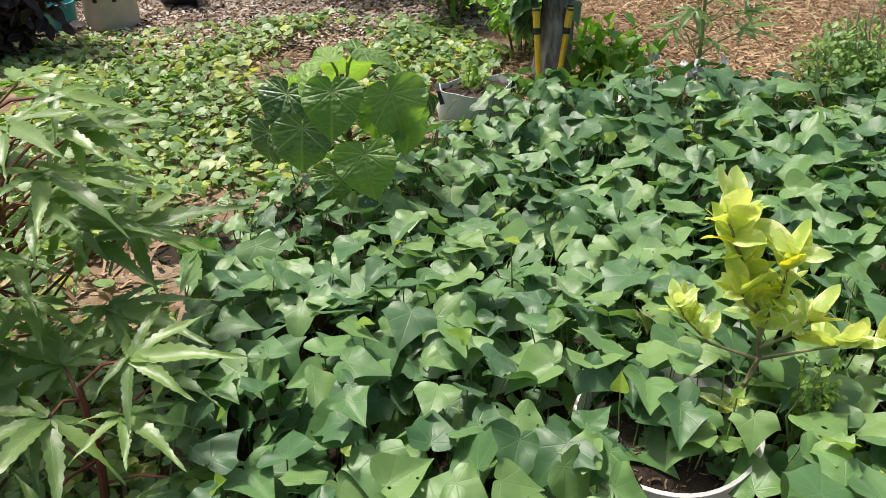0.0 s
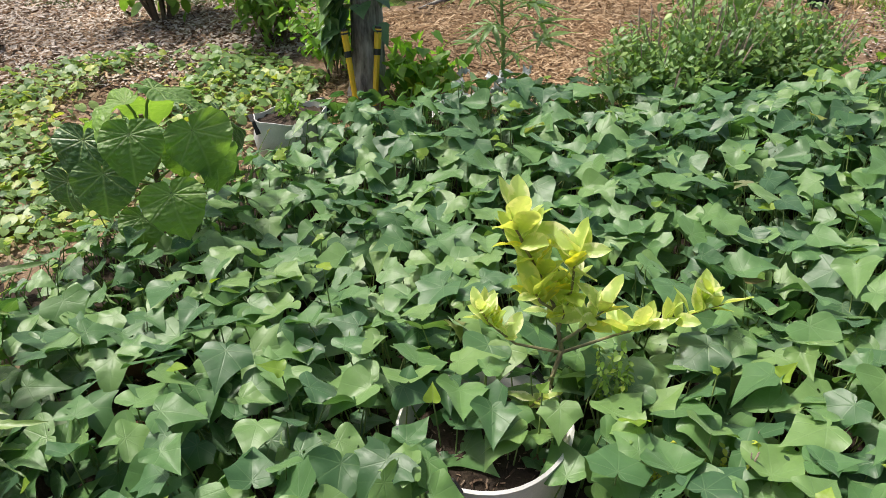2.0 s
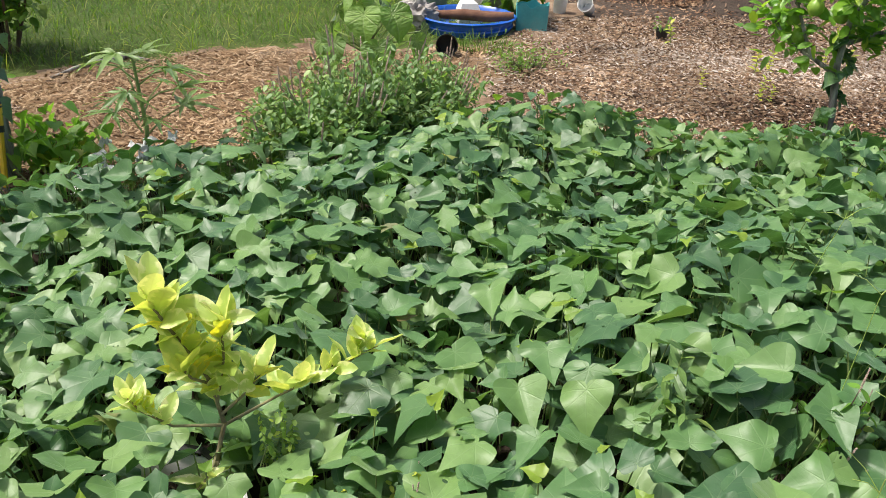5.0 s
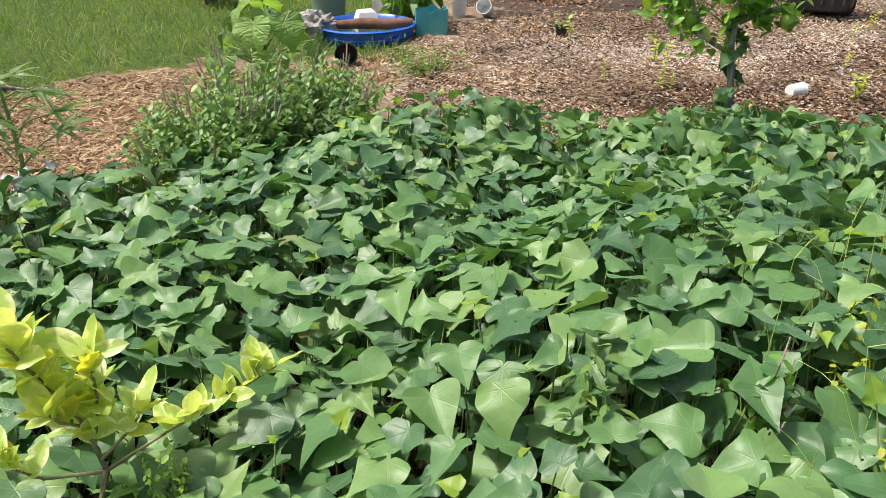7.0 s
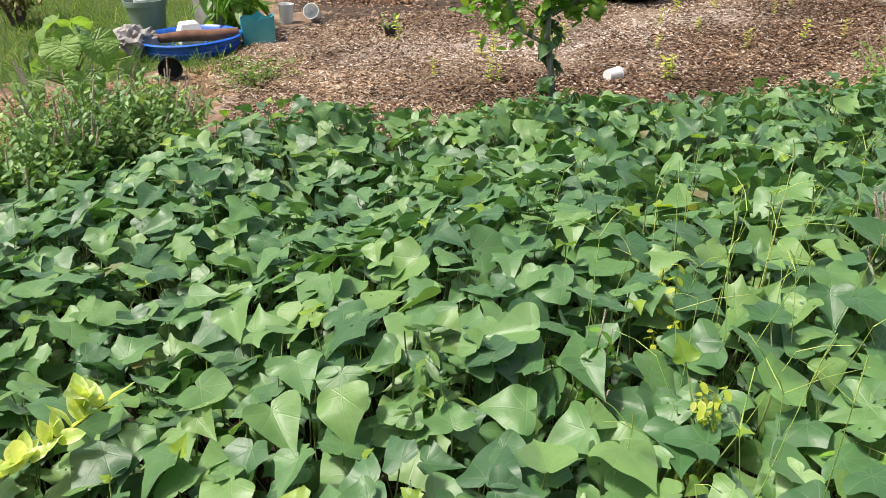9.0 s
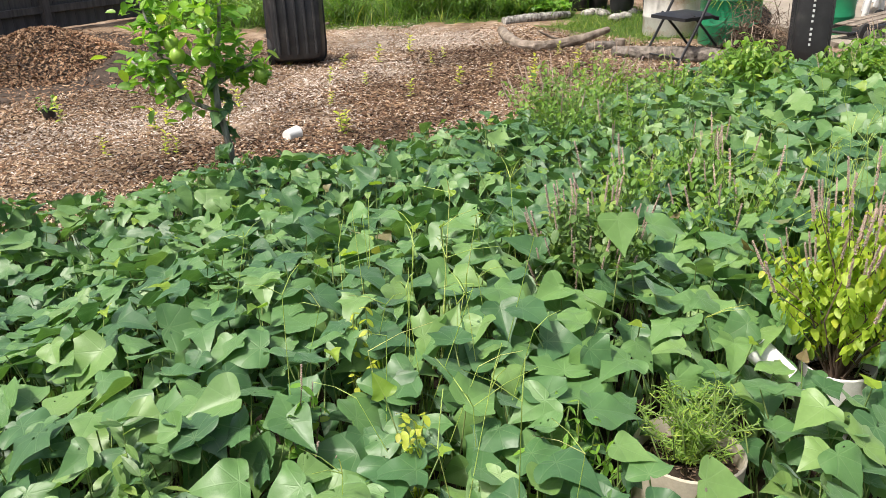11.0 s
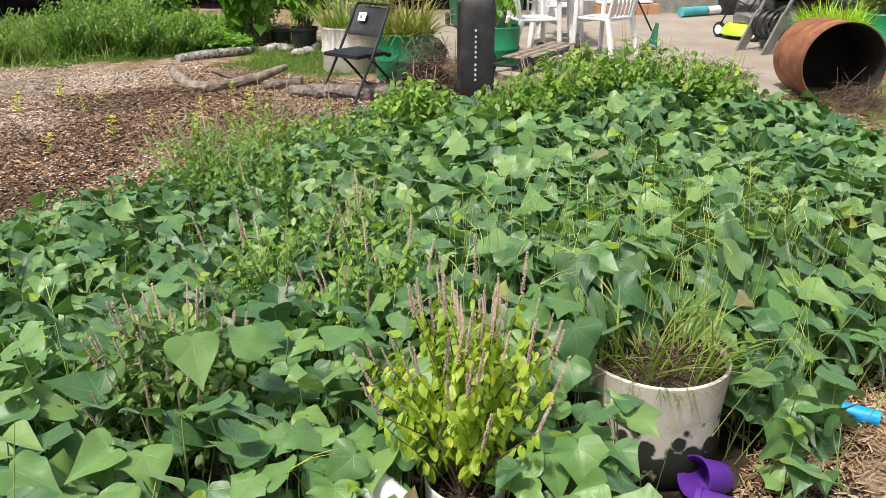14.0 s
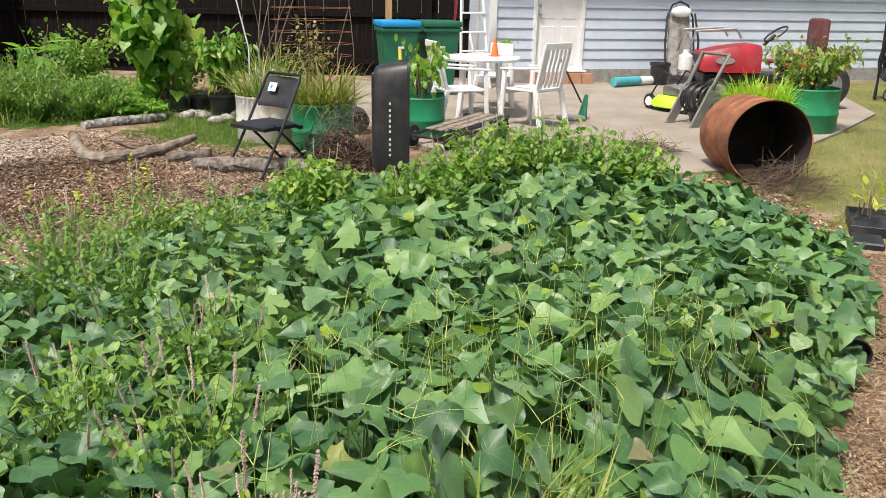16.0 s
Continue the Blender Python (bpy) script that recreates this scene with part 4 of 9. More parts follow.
def quilted(name, tones, through_light, rough):
    """Broad leaf with ribs that fan out from the stalk and puckered cells between them."""
    m = leaf_material(name, tones, vein_amt=0.0, translucent=through_light, rough=rough, spec=0.5)
    nt = m.node_tree
    p = nt.nodes["Principled BSDF"]
    src = p.inputs["Base Color"].links[0].from_socket
    uv = nt.nodes.new("ShaderNodeUVMap")
    uv.uv_map = "UVMap"
    sep = nt.nodes.new("ShaderNodeSeparateXYZ")
    nt.links.new(uv.outputs[0], sep.inputs[0])
    dx, dy = mathn(nt, "SUBTRACT", sep.outputs[0], 0.5), mathn(nt, "SUBTRACT", sep.outputs[1], 0.24)
    ang = mathn(nt, "ARCTAN2", dx, dy)
    rad = mathn(nt, "SQRT", mathn(nt, "ADD", mathn(nt, "MULTIPLY", dx, dx), mathn(nt, "MULTIPLY", dy, dy)))
    saw = mathn(nt, "ABSOLUTE", mathn(nt, "SUBTRACT", mathn(nt, "FRACT", mathn(nt, "ADD", mathn(nt, "DIVIDE", ang, 0.62), 0.5)), 0.5))
    rib = mathn(nt, "SUBTRACT", 1.0, mathn(nt, "MULTIPLY", mathn(nt, "MULTIPLY", saw, rad), 34.0), clamp=True)
    wave = mathn(nt, "SINE", mathn(nt, "MULTIPLY", mathn(nt, "SUBTRACT", rad, mathn(nt, "MULTIPLY", saw, 0.25)), 62.0))
    side = mathn(nt, "MULTIPLY", mathn(nt, "SUBTRACT", wave, 0.86, clamp=True), 5.0, clamp=True)
    vo = nt.nodes.new("ShaderNodeTexVoronoi")
    vo.feature = "SMOOTH_F1"
    vo.inputs["Scale"].default_value = 20.0
    nt.links.new(uv.outputs[0], vo.inputs["Vector"])
    vo.inputs["Smoothness"].default_value = 1.0
    net = mathn(nt, "MAXIMUM", rib, mathn(nt, "MULTIPLY", side, 0.45))
    nt.links.new(mixc(nt, mathn(nt, "MULTIPLY", net, 0.7), src, (0.42, 0.55, 0.22)), p.inputs["Base Color"])
    h = mathn(nt, "SUBTRACT", mathn(nt, "MULTIPLY", wave, 0.07), mathn(nt, "ADD", mathn(nt, "MULTIPLY", vo.outputs["Distance"], 1.5), mathn(nt, "MULTIPLY", rib, 0.8)))
    bump(nt, p, h, 0.6, 0.008)
    return m


BIGLEAF = quilted("quilted_leaf", [(0.13, 0.24, 0.07), (0.18, 0.31, 0.085), (0.23, 0.38, 0.09)], 0.42, 0.48)
# the same leaf in deeper tones: the shade is put into the colour
BIGLEAF_SHADE = quilted("shaded_quilted_leaf", [(0.055, 0.115, 0.055), (0.075, 0.15, 0.06), (0.1, 0.19, 0.065)], 0.18, 0.38)
LIMELEAF = leaf_material("lime_leaf", [(0.12, 0.26, 0.04), (0.18, 0.35, 0.045), (0.25, 0.43, 0.055)], young=(0.38, 0.5, 0.07), vein_amt=0.3, rough=0.35, translucent=0.4)
COVER = leaf_material("groundcover_leaf", [(0.12, 0.22, 0.09), (0.18, 0.29, 0.115), (0.24, 0.36, 0.13), (0.31, 0.42, 0.14)], young=(0.42, 0.47, 0.1), vein_amt=0.1, translucent=0.35, rough=0.42, spec=0.5)
WEED = leaf_material("weed_leaf", [(0.1, 0.21, 0.045), (0.15, 0.275, 0.052), (0.2, 0.34, 0.06)], young=(0.2, 0.29, 0.06), vein_amt=0.1, translucent=0.4)
BRIGHT = leaf_material("bright_leaf", [(0.12, 0.264, 0.042), (0.168, 0.336, 0.048), (0.216, 0.396, 0.06)], young=(0.32, 0.4, 0.06), vein_amt=0.15, translucent=0.4)
SEEDLING = leaf_material("seedling_leaf", [(0.38, 0.46, 0.06), (0.52, 0.54, 0.08)], young=(0.5, 0.48, 0.12), vein_amt=0.1, translucent=0.4)
PURPLE = leaf_material("purple_leaf", [(0.03, 0.022, 0.028), (0.05, 0.035, 0.04), (0.07, 0.05, 0.05)], vein_amt=0.1)
DRY = leaf_material("dry_grass", [(0.3, 0.24, 0.11), (0.22, 0.2, 0.07), (0.14, 0.18, 0.05)], young=(0.42, 0.36, 0.2), vein_amt=0.0, translucent=0.3, rough=0.7)
REED = leaf_material("reed_blade", [(0.12, 0.2, 0.04), (0.18, 0.27, 0.05), (0.26, 0.32, 0.07)], young=(0.4, 0.38, 0.15), vein_amt=0.0, translucent=0.35, rough=0.55)
PALE = leaf_material("pale_grass_stalk", [(0.36, 0.48, 0.13), (0.5, 0.6, 0.2)], young=(0.58, 0.6, 0.28), vein_amt=0.0, translucent=0.3, rough=0.6)
SPIKE = chip_material("dry_flower_spike", [(0.36, 0.24, 0.2), (0.48, 0.36, 0.28), (0.56, 0.46, 0.36), (0.44, 0.3, 0.3)])
BARK = surface("grey_bark", (0.085, 0.075, 0.065), (0.46, 0.44, 0.4), 0.9, scale=26, fine=90, relief=1.0, stretch=(1, 1, 0.25))
TWIGBARK = surface("brown_twig", (0.1, 0.065, 0.045), (0.2, 0.145, 0.1), 0.85, scale=20, fine=90, relief=0.5)
REDSTEM = surface("red_stem", (0.2, 0.035, 0.03), (0.14, 0.08, 0.04), 0.5, scale=9)
DRIFT = surface("weathered_wood", (0.13, 0.1, 0.075), (0.33, 0.275, 0.22), 0.85, scale=10, fine=60, relief=0.6, stretch=(1, 1, 1))
LIMEFRUIT = surface("lime_skin", (0.2, 0.34, 0.04), (0.28, 0.42, 0.06), 0.4, scale=6, fine=120, relief=0.2)


def variegated():
    m = leaf_material("variegated_citrus_leaf", [(0.62, 0.67, 0.22), (0.72, 0.74, 0.42), (0.8, 0.8, 0.6), (0.64, 0.66, 0.2)], young=(0.78, 0.7, 0.08), vein=(0.6, 0.62, 0.25), vein_amt=0.3, translucent=0.34)
    nt = m.node_tree
    p = nt.nodes["Principled BSDF"]
    src = p.inputs["Base Color"].links[0].from_socket
    # green along the midrib, cream towards the margins, with a ragged border between
    uv = nt.nodes.new("ShaderNodeUVMap")
    uv.uv_map = "UVMap"
    sep = nt.nodes.new("ShaderNodeSeparateXYZ")
    nt.links.new(uv.outputs[0], sep.inputs[0])
    au = mathn(nt, "ABSOLUTE", mathn(nt, "SUBTRACT", sep.outputs[0], 0.5))
    edge = mathn(nt, "ADD", mathn(nt, "MULTIPLY", au, 5.0), noise_tex(nt, 7, 3, 0.5, coords="UV"))
    col = mixc(nt, ramp(nt, edge, [(0.84, (0.8, 0.8, 0.8)), (0.97, (0, 0, 0))]), src, (0.3, 0.45, 0.08))
    nt.links.new(col, p.inputs["Base Color"])
    return m


GREENTWIG = surface("green_twig", (0.2, 0.17, 0.08), (0.36, 0.32, 0.16), 0.7, scale=30, fine=90, relief=0.3)
VARIEG = variegated()


def joined_leaves(name, parent, material, kinds, pos, size, az, pitch, roll, seed, label="", cols=1, fold=0.2, droop=0.4):
    rg = np.random.default_rng(seed)
    tm = [blade(k, cols=cols, fold=fold, droop=droop * (0.6 + 0.3 * i), wave=0.03, seed=seed + i) for i, k in enumerate(kinds)]
    V, F, U = scatter(tm, rg.integers(0, len(tm), len(pos)), pos, size, az, pitch, roll)
    return link(name, mesh_arrays(name, V, F, U), material, parent, label, kind="stuff")


def spike_mesh(seed):
    """A dry flower spike 1 long: a thread with whorls of little cups."""
    rg = np.random.default_rng(seed)
    bm = bmesh.new()
    tube(bm, [(0, 0, 0), (0.02, 0, 0.5), (0.05, 0.01, 1.0)], [0.009, 0.008, 0.004], 4)
    for z in np.arange(0.06, 0.98, 0.05):
        r = 0.026 * (1.1 - 0.5 * z)
        for k in range(4):
            a = k * math.pi / 2 + z * 9 + rg.uniform(-0.5, 0.5)
            c = Vector((0.04 * z * z + 0.02 * z + math.cos(a) * r, math.sin(a) * r, z + rg.uniform(-0.025, 0.025)))
            q = [bm.verts.new(c + Vector(d)) for d in ((0.024, 0, -0.016), (-0.012, 0.024, -0.014), (-0.012, -0.024, -0.014), (0, 0, 0.024))]
            for f in ((0, 1, 3), (1, 2, 3), (2, 0, 3)):
                bm.faces.new([q[i] for i in f])
    me = bpy.data.meshes.new("flower_spike")
    bm.to_mesh(me)
    bm.free()
    me.materials.append(SPIKE)
    return me


SPIKES = [spike_mesh(k) for k in range(3)]


def herb(name, x, y, z0, r, h, label, category="herb", stems=22, leaf=0.035, material=None, kinds=("oval",), seed=0, spikes=0, spike_len=0.09, group="", pairs=9, start=0.2, stem_mat=None, hang=0.5, lean=(0, 0), curl=0.4):
    """A many-stemmed herb: thin stems spreading from the foot, paired leaves along them, and flower spikes on the tips."""
    t = thing(name, x, y, z0, label, category, group)
    rg = np.random.default_rng(1000 + seed)
    bm = bmesh.new()
    P, A, T = [], [], []
    tips = []
    for s in range(stems):
        az, rad, hh = rg.uniform(0, 6.28), r * math.sqrt(rg.uniform(0.02, 1)), h * rg.uniform(0.65, 1.0)
        hh *= 1 - 0.35 * (rad / r) ** 2
        end = Vector((math.cos(az) * rad + lean[0], math.sin(az) * rad + lean[1], hh))
        mid = Vector((end.x * 0.35, end.y * 0.35, hh * 0.5)) + Vector(rg.normal(0, 0.02, 3))
        pts = [Vector((end.x * 0.08, end.y * 0.08, 0)), mid, end]
        tube(bm, pts, [0.003, 0.0022, 0.0013], 4, cap=False)
        tips.append((end, (end - mid).normalized()))
        for q in np.linspace(start, 1.0, pairs):
            c = pts[0] * (1 - q) ** 2 + mid * 2 * q * (1 - q) + end * q * q if q < 1 else end
            a0 = rg.uniform(0, 6.28)
            for k in (0, math.pi):
                P.append(c)
                A.append(a0 + k)
                T.append(rg.normal(hang, 0.35))
    tagged(part("stem_growth", bm, stem_mat or STEM, t), kind="stuff")
    n = len(P)
    joined_leaves("foliage", t, material or BASIL, kinds, np.array(P), rg.uniform(0.7, 1.3, n) * leaf, np.array(A), np.array(T), rg.normal(0, 0.3, n), seed, droop=curl)
    for k in range(min(spikes, len(tips))):
        e, d = tips[k]
        d = (d + Vector((0, 0, 1.2))).normalized()
        m = Matrix.LocRotScale(e - d * 0.01, d.to_track_quat("Z", "Y"), (spike_len * rg.uniform(0.7, 1.3),) * 3)
        link("flower_spike", SPIKES[k % 3], None, t, "dry brown flower spike", m=m)
    return t


def groundcover():
    poly = [(-3.4, 0.6), (-0.55, 0.7), (-0.66, 1.6), (-0.9, 2.2), (-0.55, 2.6), (-0.1, 3.0), (0.15, 3.4), (0.35, 4.0), (0.0, 4.5), (-0.9, 4.55), (-1.5, 4.5), (-2.6, 4.1), (-3.6, 3.4)]
    x, y, rg = jitter_grid(poly, 0.027, 31)
    dens = np.sin(2.7 * x + 0.6) * np.cos(3.1 * y - 0.4) + 0.6 * np.sin(6.1 * x - 4.2 * y)
    k = dens + rg.normal(0, 0.4, len(x)) > -0.5
    x, y = x[k], y[k]
    n = len(x)
    z = 0.02 + 0.05 * rg.random(n) + 0.03 * np.sin(3 * x) * np.sin(2.5 * y)
    tm = [blade(q, cols=1, fold=0.12, droop=0.3, wave=0.03, seed=i) for i, q in enumerate(("round", "heart", "round"))]
    pos = np.stack([x, y, np.maximum(z, 0.02)], 1)
    size = rg.uniform(0.02, 0.05, n)
    V, F, U = scatter(tm, rg.integers(0, 3, n), pos, size, rg.uniform(0, 6.28, n), rg.normal(0.15, 0.35, n), rg.normal(0, 0.35, n))
    t = thing("groundcover_bed", 0, 0, 0, "sprawling groundcover with small round yellow green leaves over straw", "groundcover")
    link("foliage", mesh_arrays("foliage", V, F, U), COVER, t, kind="stuff")
    foot = pos + np.stack([rg.normal(0, 0.04, n), rg.normal(0, 0.04, n), -pos[:, 2]], 1)
    V, F = stalks(foot, pos, 0.0016, 0.0012)
    link("stalk_growth", mesh_arrays("stalk_growth", V, F), STEM, t, kind="stuff")
    chips("straw_litter", poly, 0.034, 32, CHIP_TAN, "tan straw and bark litter between the small leaves", size=(0.03, 0.09))


groundcover()


def palmate_mesh(seed, lobes=7):
    """A deeply cut palmate leaf of reach 1 with saw-toothed lobes, its stalk at the origin."""
    rg = random.Random(seed)
    V, F, U = [], [], []
    for k in range(lobes):
        off = k - (lobes - 1) / 2
        a = off * radians(41) + rg.uniform(-0.08, 0.08)
        s = (1 - 0.13 * abs(off) ** 1.15) * rg.uniform(0.9, 1.08)
        droop, lift, wave = rg.uniform(0.1, 0.5), rg.uniform(-0.12, 0.12), rg.uniform(0, 6)
        c, sn = math.cos(a), math.sin(a)
        rows = 21
        prev = None
        for i in range(rows + 1):
            v = i / rows
            w = 0.095 * (math.sin(math.pi * min(v * 1.15, 1.0) ** 0.8) ** 0.8 if v < 0.85 else (1 - v) * 2.1) * (1.12 if i % 2 else 0.88) + (0.03 if v < 0.12 else 0.0)
            line = []
            for q in (-1, -0.5, 0, 0.5, 1):
                x, y = q * w * s * (0.9 + 0.1 * math.sin(7 * v + q)), v * s
                z = 0.35 * abs(x) - droop * v * v * 0.5 + lift * v + 0.012 * math.sin(11 * v + wave) * q + 0.006 * k
                V.append((x * c + y * sn, -x * sn + y * c, z))
                U.append((0.5 + 0.5 * q, v))
                line.append(len(V) - 1)
            if prev:
                for j in range(4):
                    F.append((prev[j], prev[j + 1], line[j + 1], line[j]))
            prev = line
    return mesh_arrays("leaf", np.array(V), np.array(F), np.array(U))


PALM = [palmate_mesh(k) for k in range(3)]


def palmate_plant(name, x, y, h, leaves, reach, size, label, seed, stem_mat, z_low=0.25, leaf_mat=None, lean=(0.0, 0.0)):
    t = thing(name, x, y, 0, label, "plant")
    rg = random.Random(seed)
    bm = bmesh.new()
    top = Vector((lean[0], lean[1], h * 0.85))
    tube(bm, [(0, 0, 0), top * 0.5 + Vector((0.015, -0.01, 0)), top], [0.011, 0.009, 0.006], 7)
    part("stem", bm, stem_mat, t, smooth=True)
    for k in range(leaves):
        q = z_low + (1 - z_low) * k / (leaves - 1)
        a = k * 2.4 + rg.uniform(-0.4, 0.4)
        base = top * q
        rr = reach * rg.uniform(0.7, 1.15) * (1.15 - 0.5 * q)
        tip = base + Vector((math.cos(a) * rr, math.sin(a) * rr, rr * rg.uniform(0.25, 0.7)))
        bm = bmesh.new()
        tube(bm, [base, (base + tip) / 2 + Vector((0, 0, 0.02)), tip], [0.004, 0.0035, 0.003], 5)
        st = part("leaf_stalk", bm, REDSTEM if stem_mat is REDSTEM else STEM, t)
        m = Matrix.Translation(tip) @ pose(0, 0, 0, rg.uniform(-18, 14), rg.uniform(-20, 20), math.degrees(a) - 90) @ Matrix.Scale(size * rg.uniform(0.75, 1.15), 4)
        link("leaf", PALM[k % 3], leaf_mat or PALMATE, t, m=m)
    return t


palmate_plant("palmate_shrub", -0.98, 1.5, 0.88, 52, 0.25, 0.23, "tall shrub with deeply cut dark green leaves and red stems", 3, REDSTEM, lean=(0.04, 0.02))
palmate_plant("palmate_shrub", -0.72, 1.16, 0.42, 9, 0.17, 0.22, "low shrub with deeply cut green leaves beside the vine bed", 8, REDSTEM, lean=(0.03, 0.0))
palmate_plant("palmate_shrub", -1.2, 1.15, 0.5, 7, 0.18, 0.23, "shrub with deeply cut dark leaves beside the path", 12, REDSTEM)
palmate_plant("papaya_seedling", 1.06, 3.28, 0.66, 13, 0.19, 0.17, "young papaya plant with lobed leaves above white scraps", 5, STEM, z_low=0.4, leaf_mat=WEED)


def bigleaf_plant(name, x, y, h, spec, label, seed):
    """A plant of a few broad quilted leaves hanging round a stem: where each blade meets its stalk, the way its tip points, how far it hangs, its roll and size."""
    t = thing(name, x, y, 0, label, "plant")
    bm = bmesh.new()
    tube(bm, [(0, 0, 0), (0.01, 0, h * 0.5), (0.0, 0.01, h)], [0.014, 0.011, 0.007], 7)
    part("stem", bm, TWIGBARK, t)
    for k, (px, py, pz, a, hang, roll, s) in enumerate(spec):
        V, F, U = vine_blade("broad", seed + k, 8, 5, fold=0.22 + 0.1 * (k % 3), droop=0.35 + 0.15 * (k % 3), ruffle=0.06, curl=0.45)
        V[:, 0] *= 1.0 + 0.05 * (k % 3)
        # puckered between the ribs
        rr = np.hypot(V[:, 0], V[:, 1])
        an = np.arctan2(V[:, 0], V[:, 1])
        V[:, 2] += 0.035 * np.abs(np.sin(an * math.pi / 0.62)) * np.minimum(rr * 2, 1)
        # a toothed, uneven margin
        V[:, :2] *= (1 + 0.012 * np.sin(an * 23 + k) * np.clip(rr * 3 - 0.8, 0, 1))[:, None]
        me = mesh_arrays("leaf", V, F, U)
        tip = Vector((px - x, py - y, pz))
        bm = bmesh.new()
        b0 = Vector((0, 0, min(pz * 0.75, h)))
        tube(bm, [b0, (b0 + tip) / 2 + Vector((0, 0, 0.03)), tip], [0.005, 0.0045, 0.004], 5)
        part("leaf_stalk", bm, STEM, t)
        # leaves that hang in shade take the darker copy of the material
        link("leaf", me, BIGLEAF_SHADE if k in (3, 4, 7, 11) else BIGLEAF, t, "leaf in deeper green that stands for shade" if k in (3, 4, 7, 11) else "", m=Matrix.Translation(tip) @ pose(0, 0, 0, 0, 0, a - 90) @ pose(0, 0, 0, -hang, 0, 0) @ pose(0, 0, 0, 0, roll, 0) @ Matrix.Scale(s * 0.92, 4))
    return t


bigleaf_plant("broadleaf_plant", -0.3, 2.36, 0.52, [(-0.307, 2.17, 0.544, -96, 66, 0, 0.17), (-0.222, 2.12, 0.373, -76, 60, 14, 0.165), (-0.15, 2.26, 0.5, -45, 60, 26, 0.18), (-0.459, 2.3, 0.488, -138, 62, -24, 0.16),
              (-0.407, 2.2, 0.421, -102, 70, -14, 0.165), (-0.32, 2.29, 0.59, -150, 18, 14, 0.17), (-0.25, 2.36, 0.6, -20, 14, -14, 0.19), (-0.515, 2.24, 0.39, -165, 74, -40, 0.135), (-0.114, 2.3, 0.4, -38, 70, 10, 0.15),
              (-0.2, 2.29, 0.44, -70, 76, 30, 0.12), (-0.3, 2.52, 0.5, 95, 42, 0, 0.17), (-0.08, 2.44, 0.46, 25, 58, 0, 0.16), (-0.5, 2.46, 0.44, 150, 58, 0, 0.16), (-0.33, 2.2, 0.27, -95, 60, 0, 0.13)],
              "plant with broad quilted heart shaped green leaves", 50)
spec = []
for k in range(17):
    a, ring = k * 137.5 - 100, (0.06, 0.17, 0.27)[0 if k < 4 else 1 if k < 10 else 2]
    spec.append((2.44 + ring * math.cos(radians(a)), 3.76 + ring * math.sin(radians(a)), (0.6, 0.52, 0.4)[0 if k < 4 else 1 if k < 10 else 2] + 0.02 * (k % 3), a, (24, 46, 66)[0 if k < 4 else 1 if k < 10 else 2] + 4 * (k % 4), 12 * (k % 3 - 1), 0.15 + 0.014 * (k % 3)))
bigleaf_plant("broadleaf_plant", 2.44, 3.76, 0.58, spec, "plant with broad drooping quilted green leaves beside the tan chips", 70)


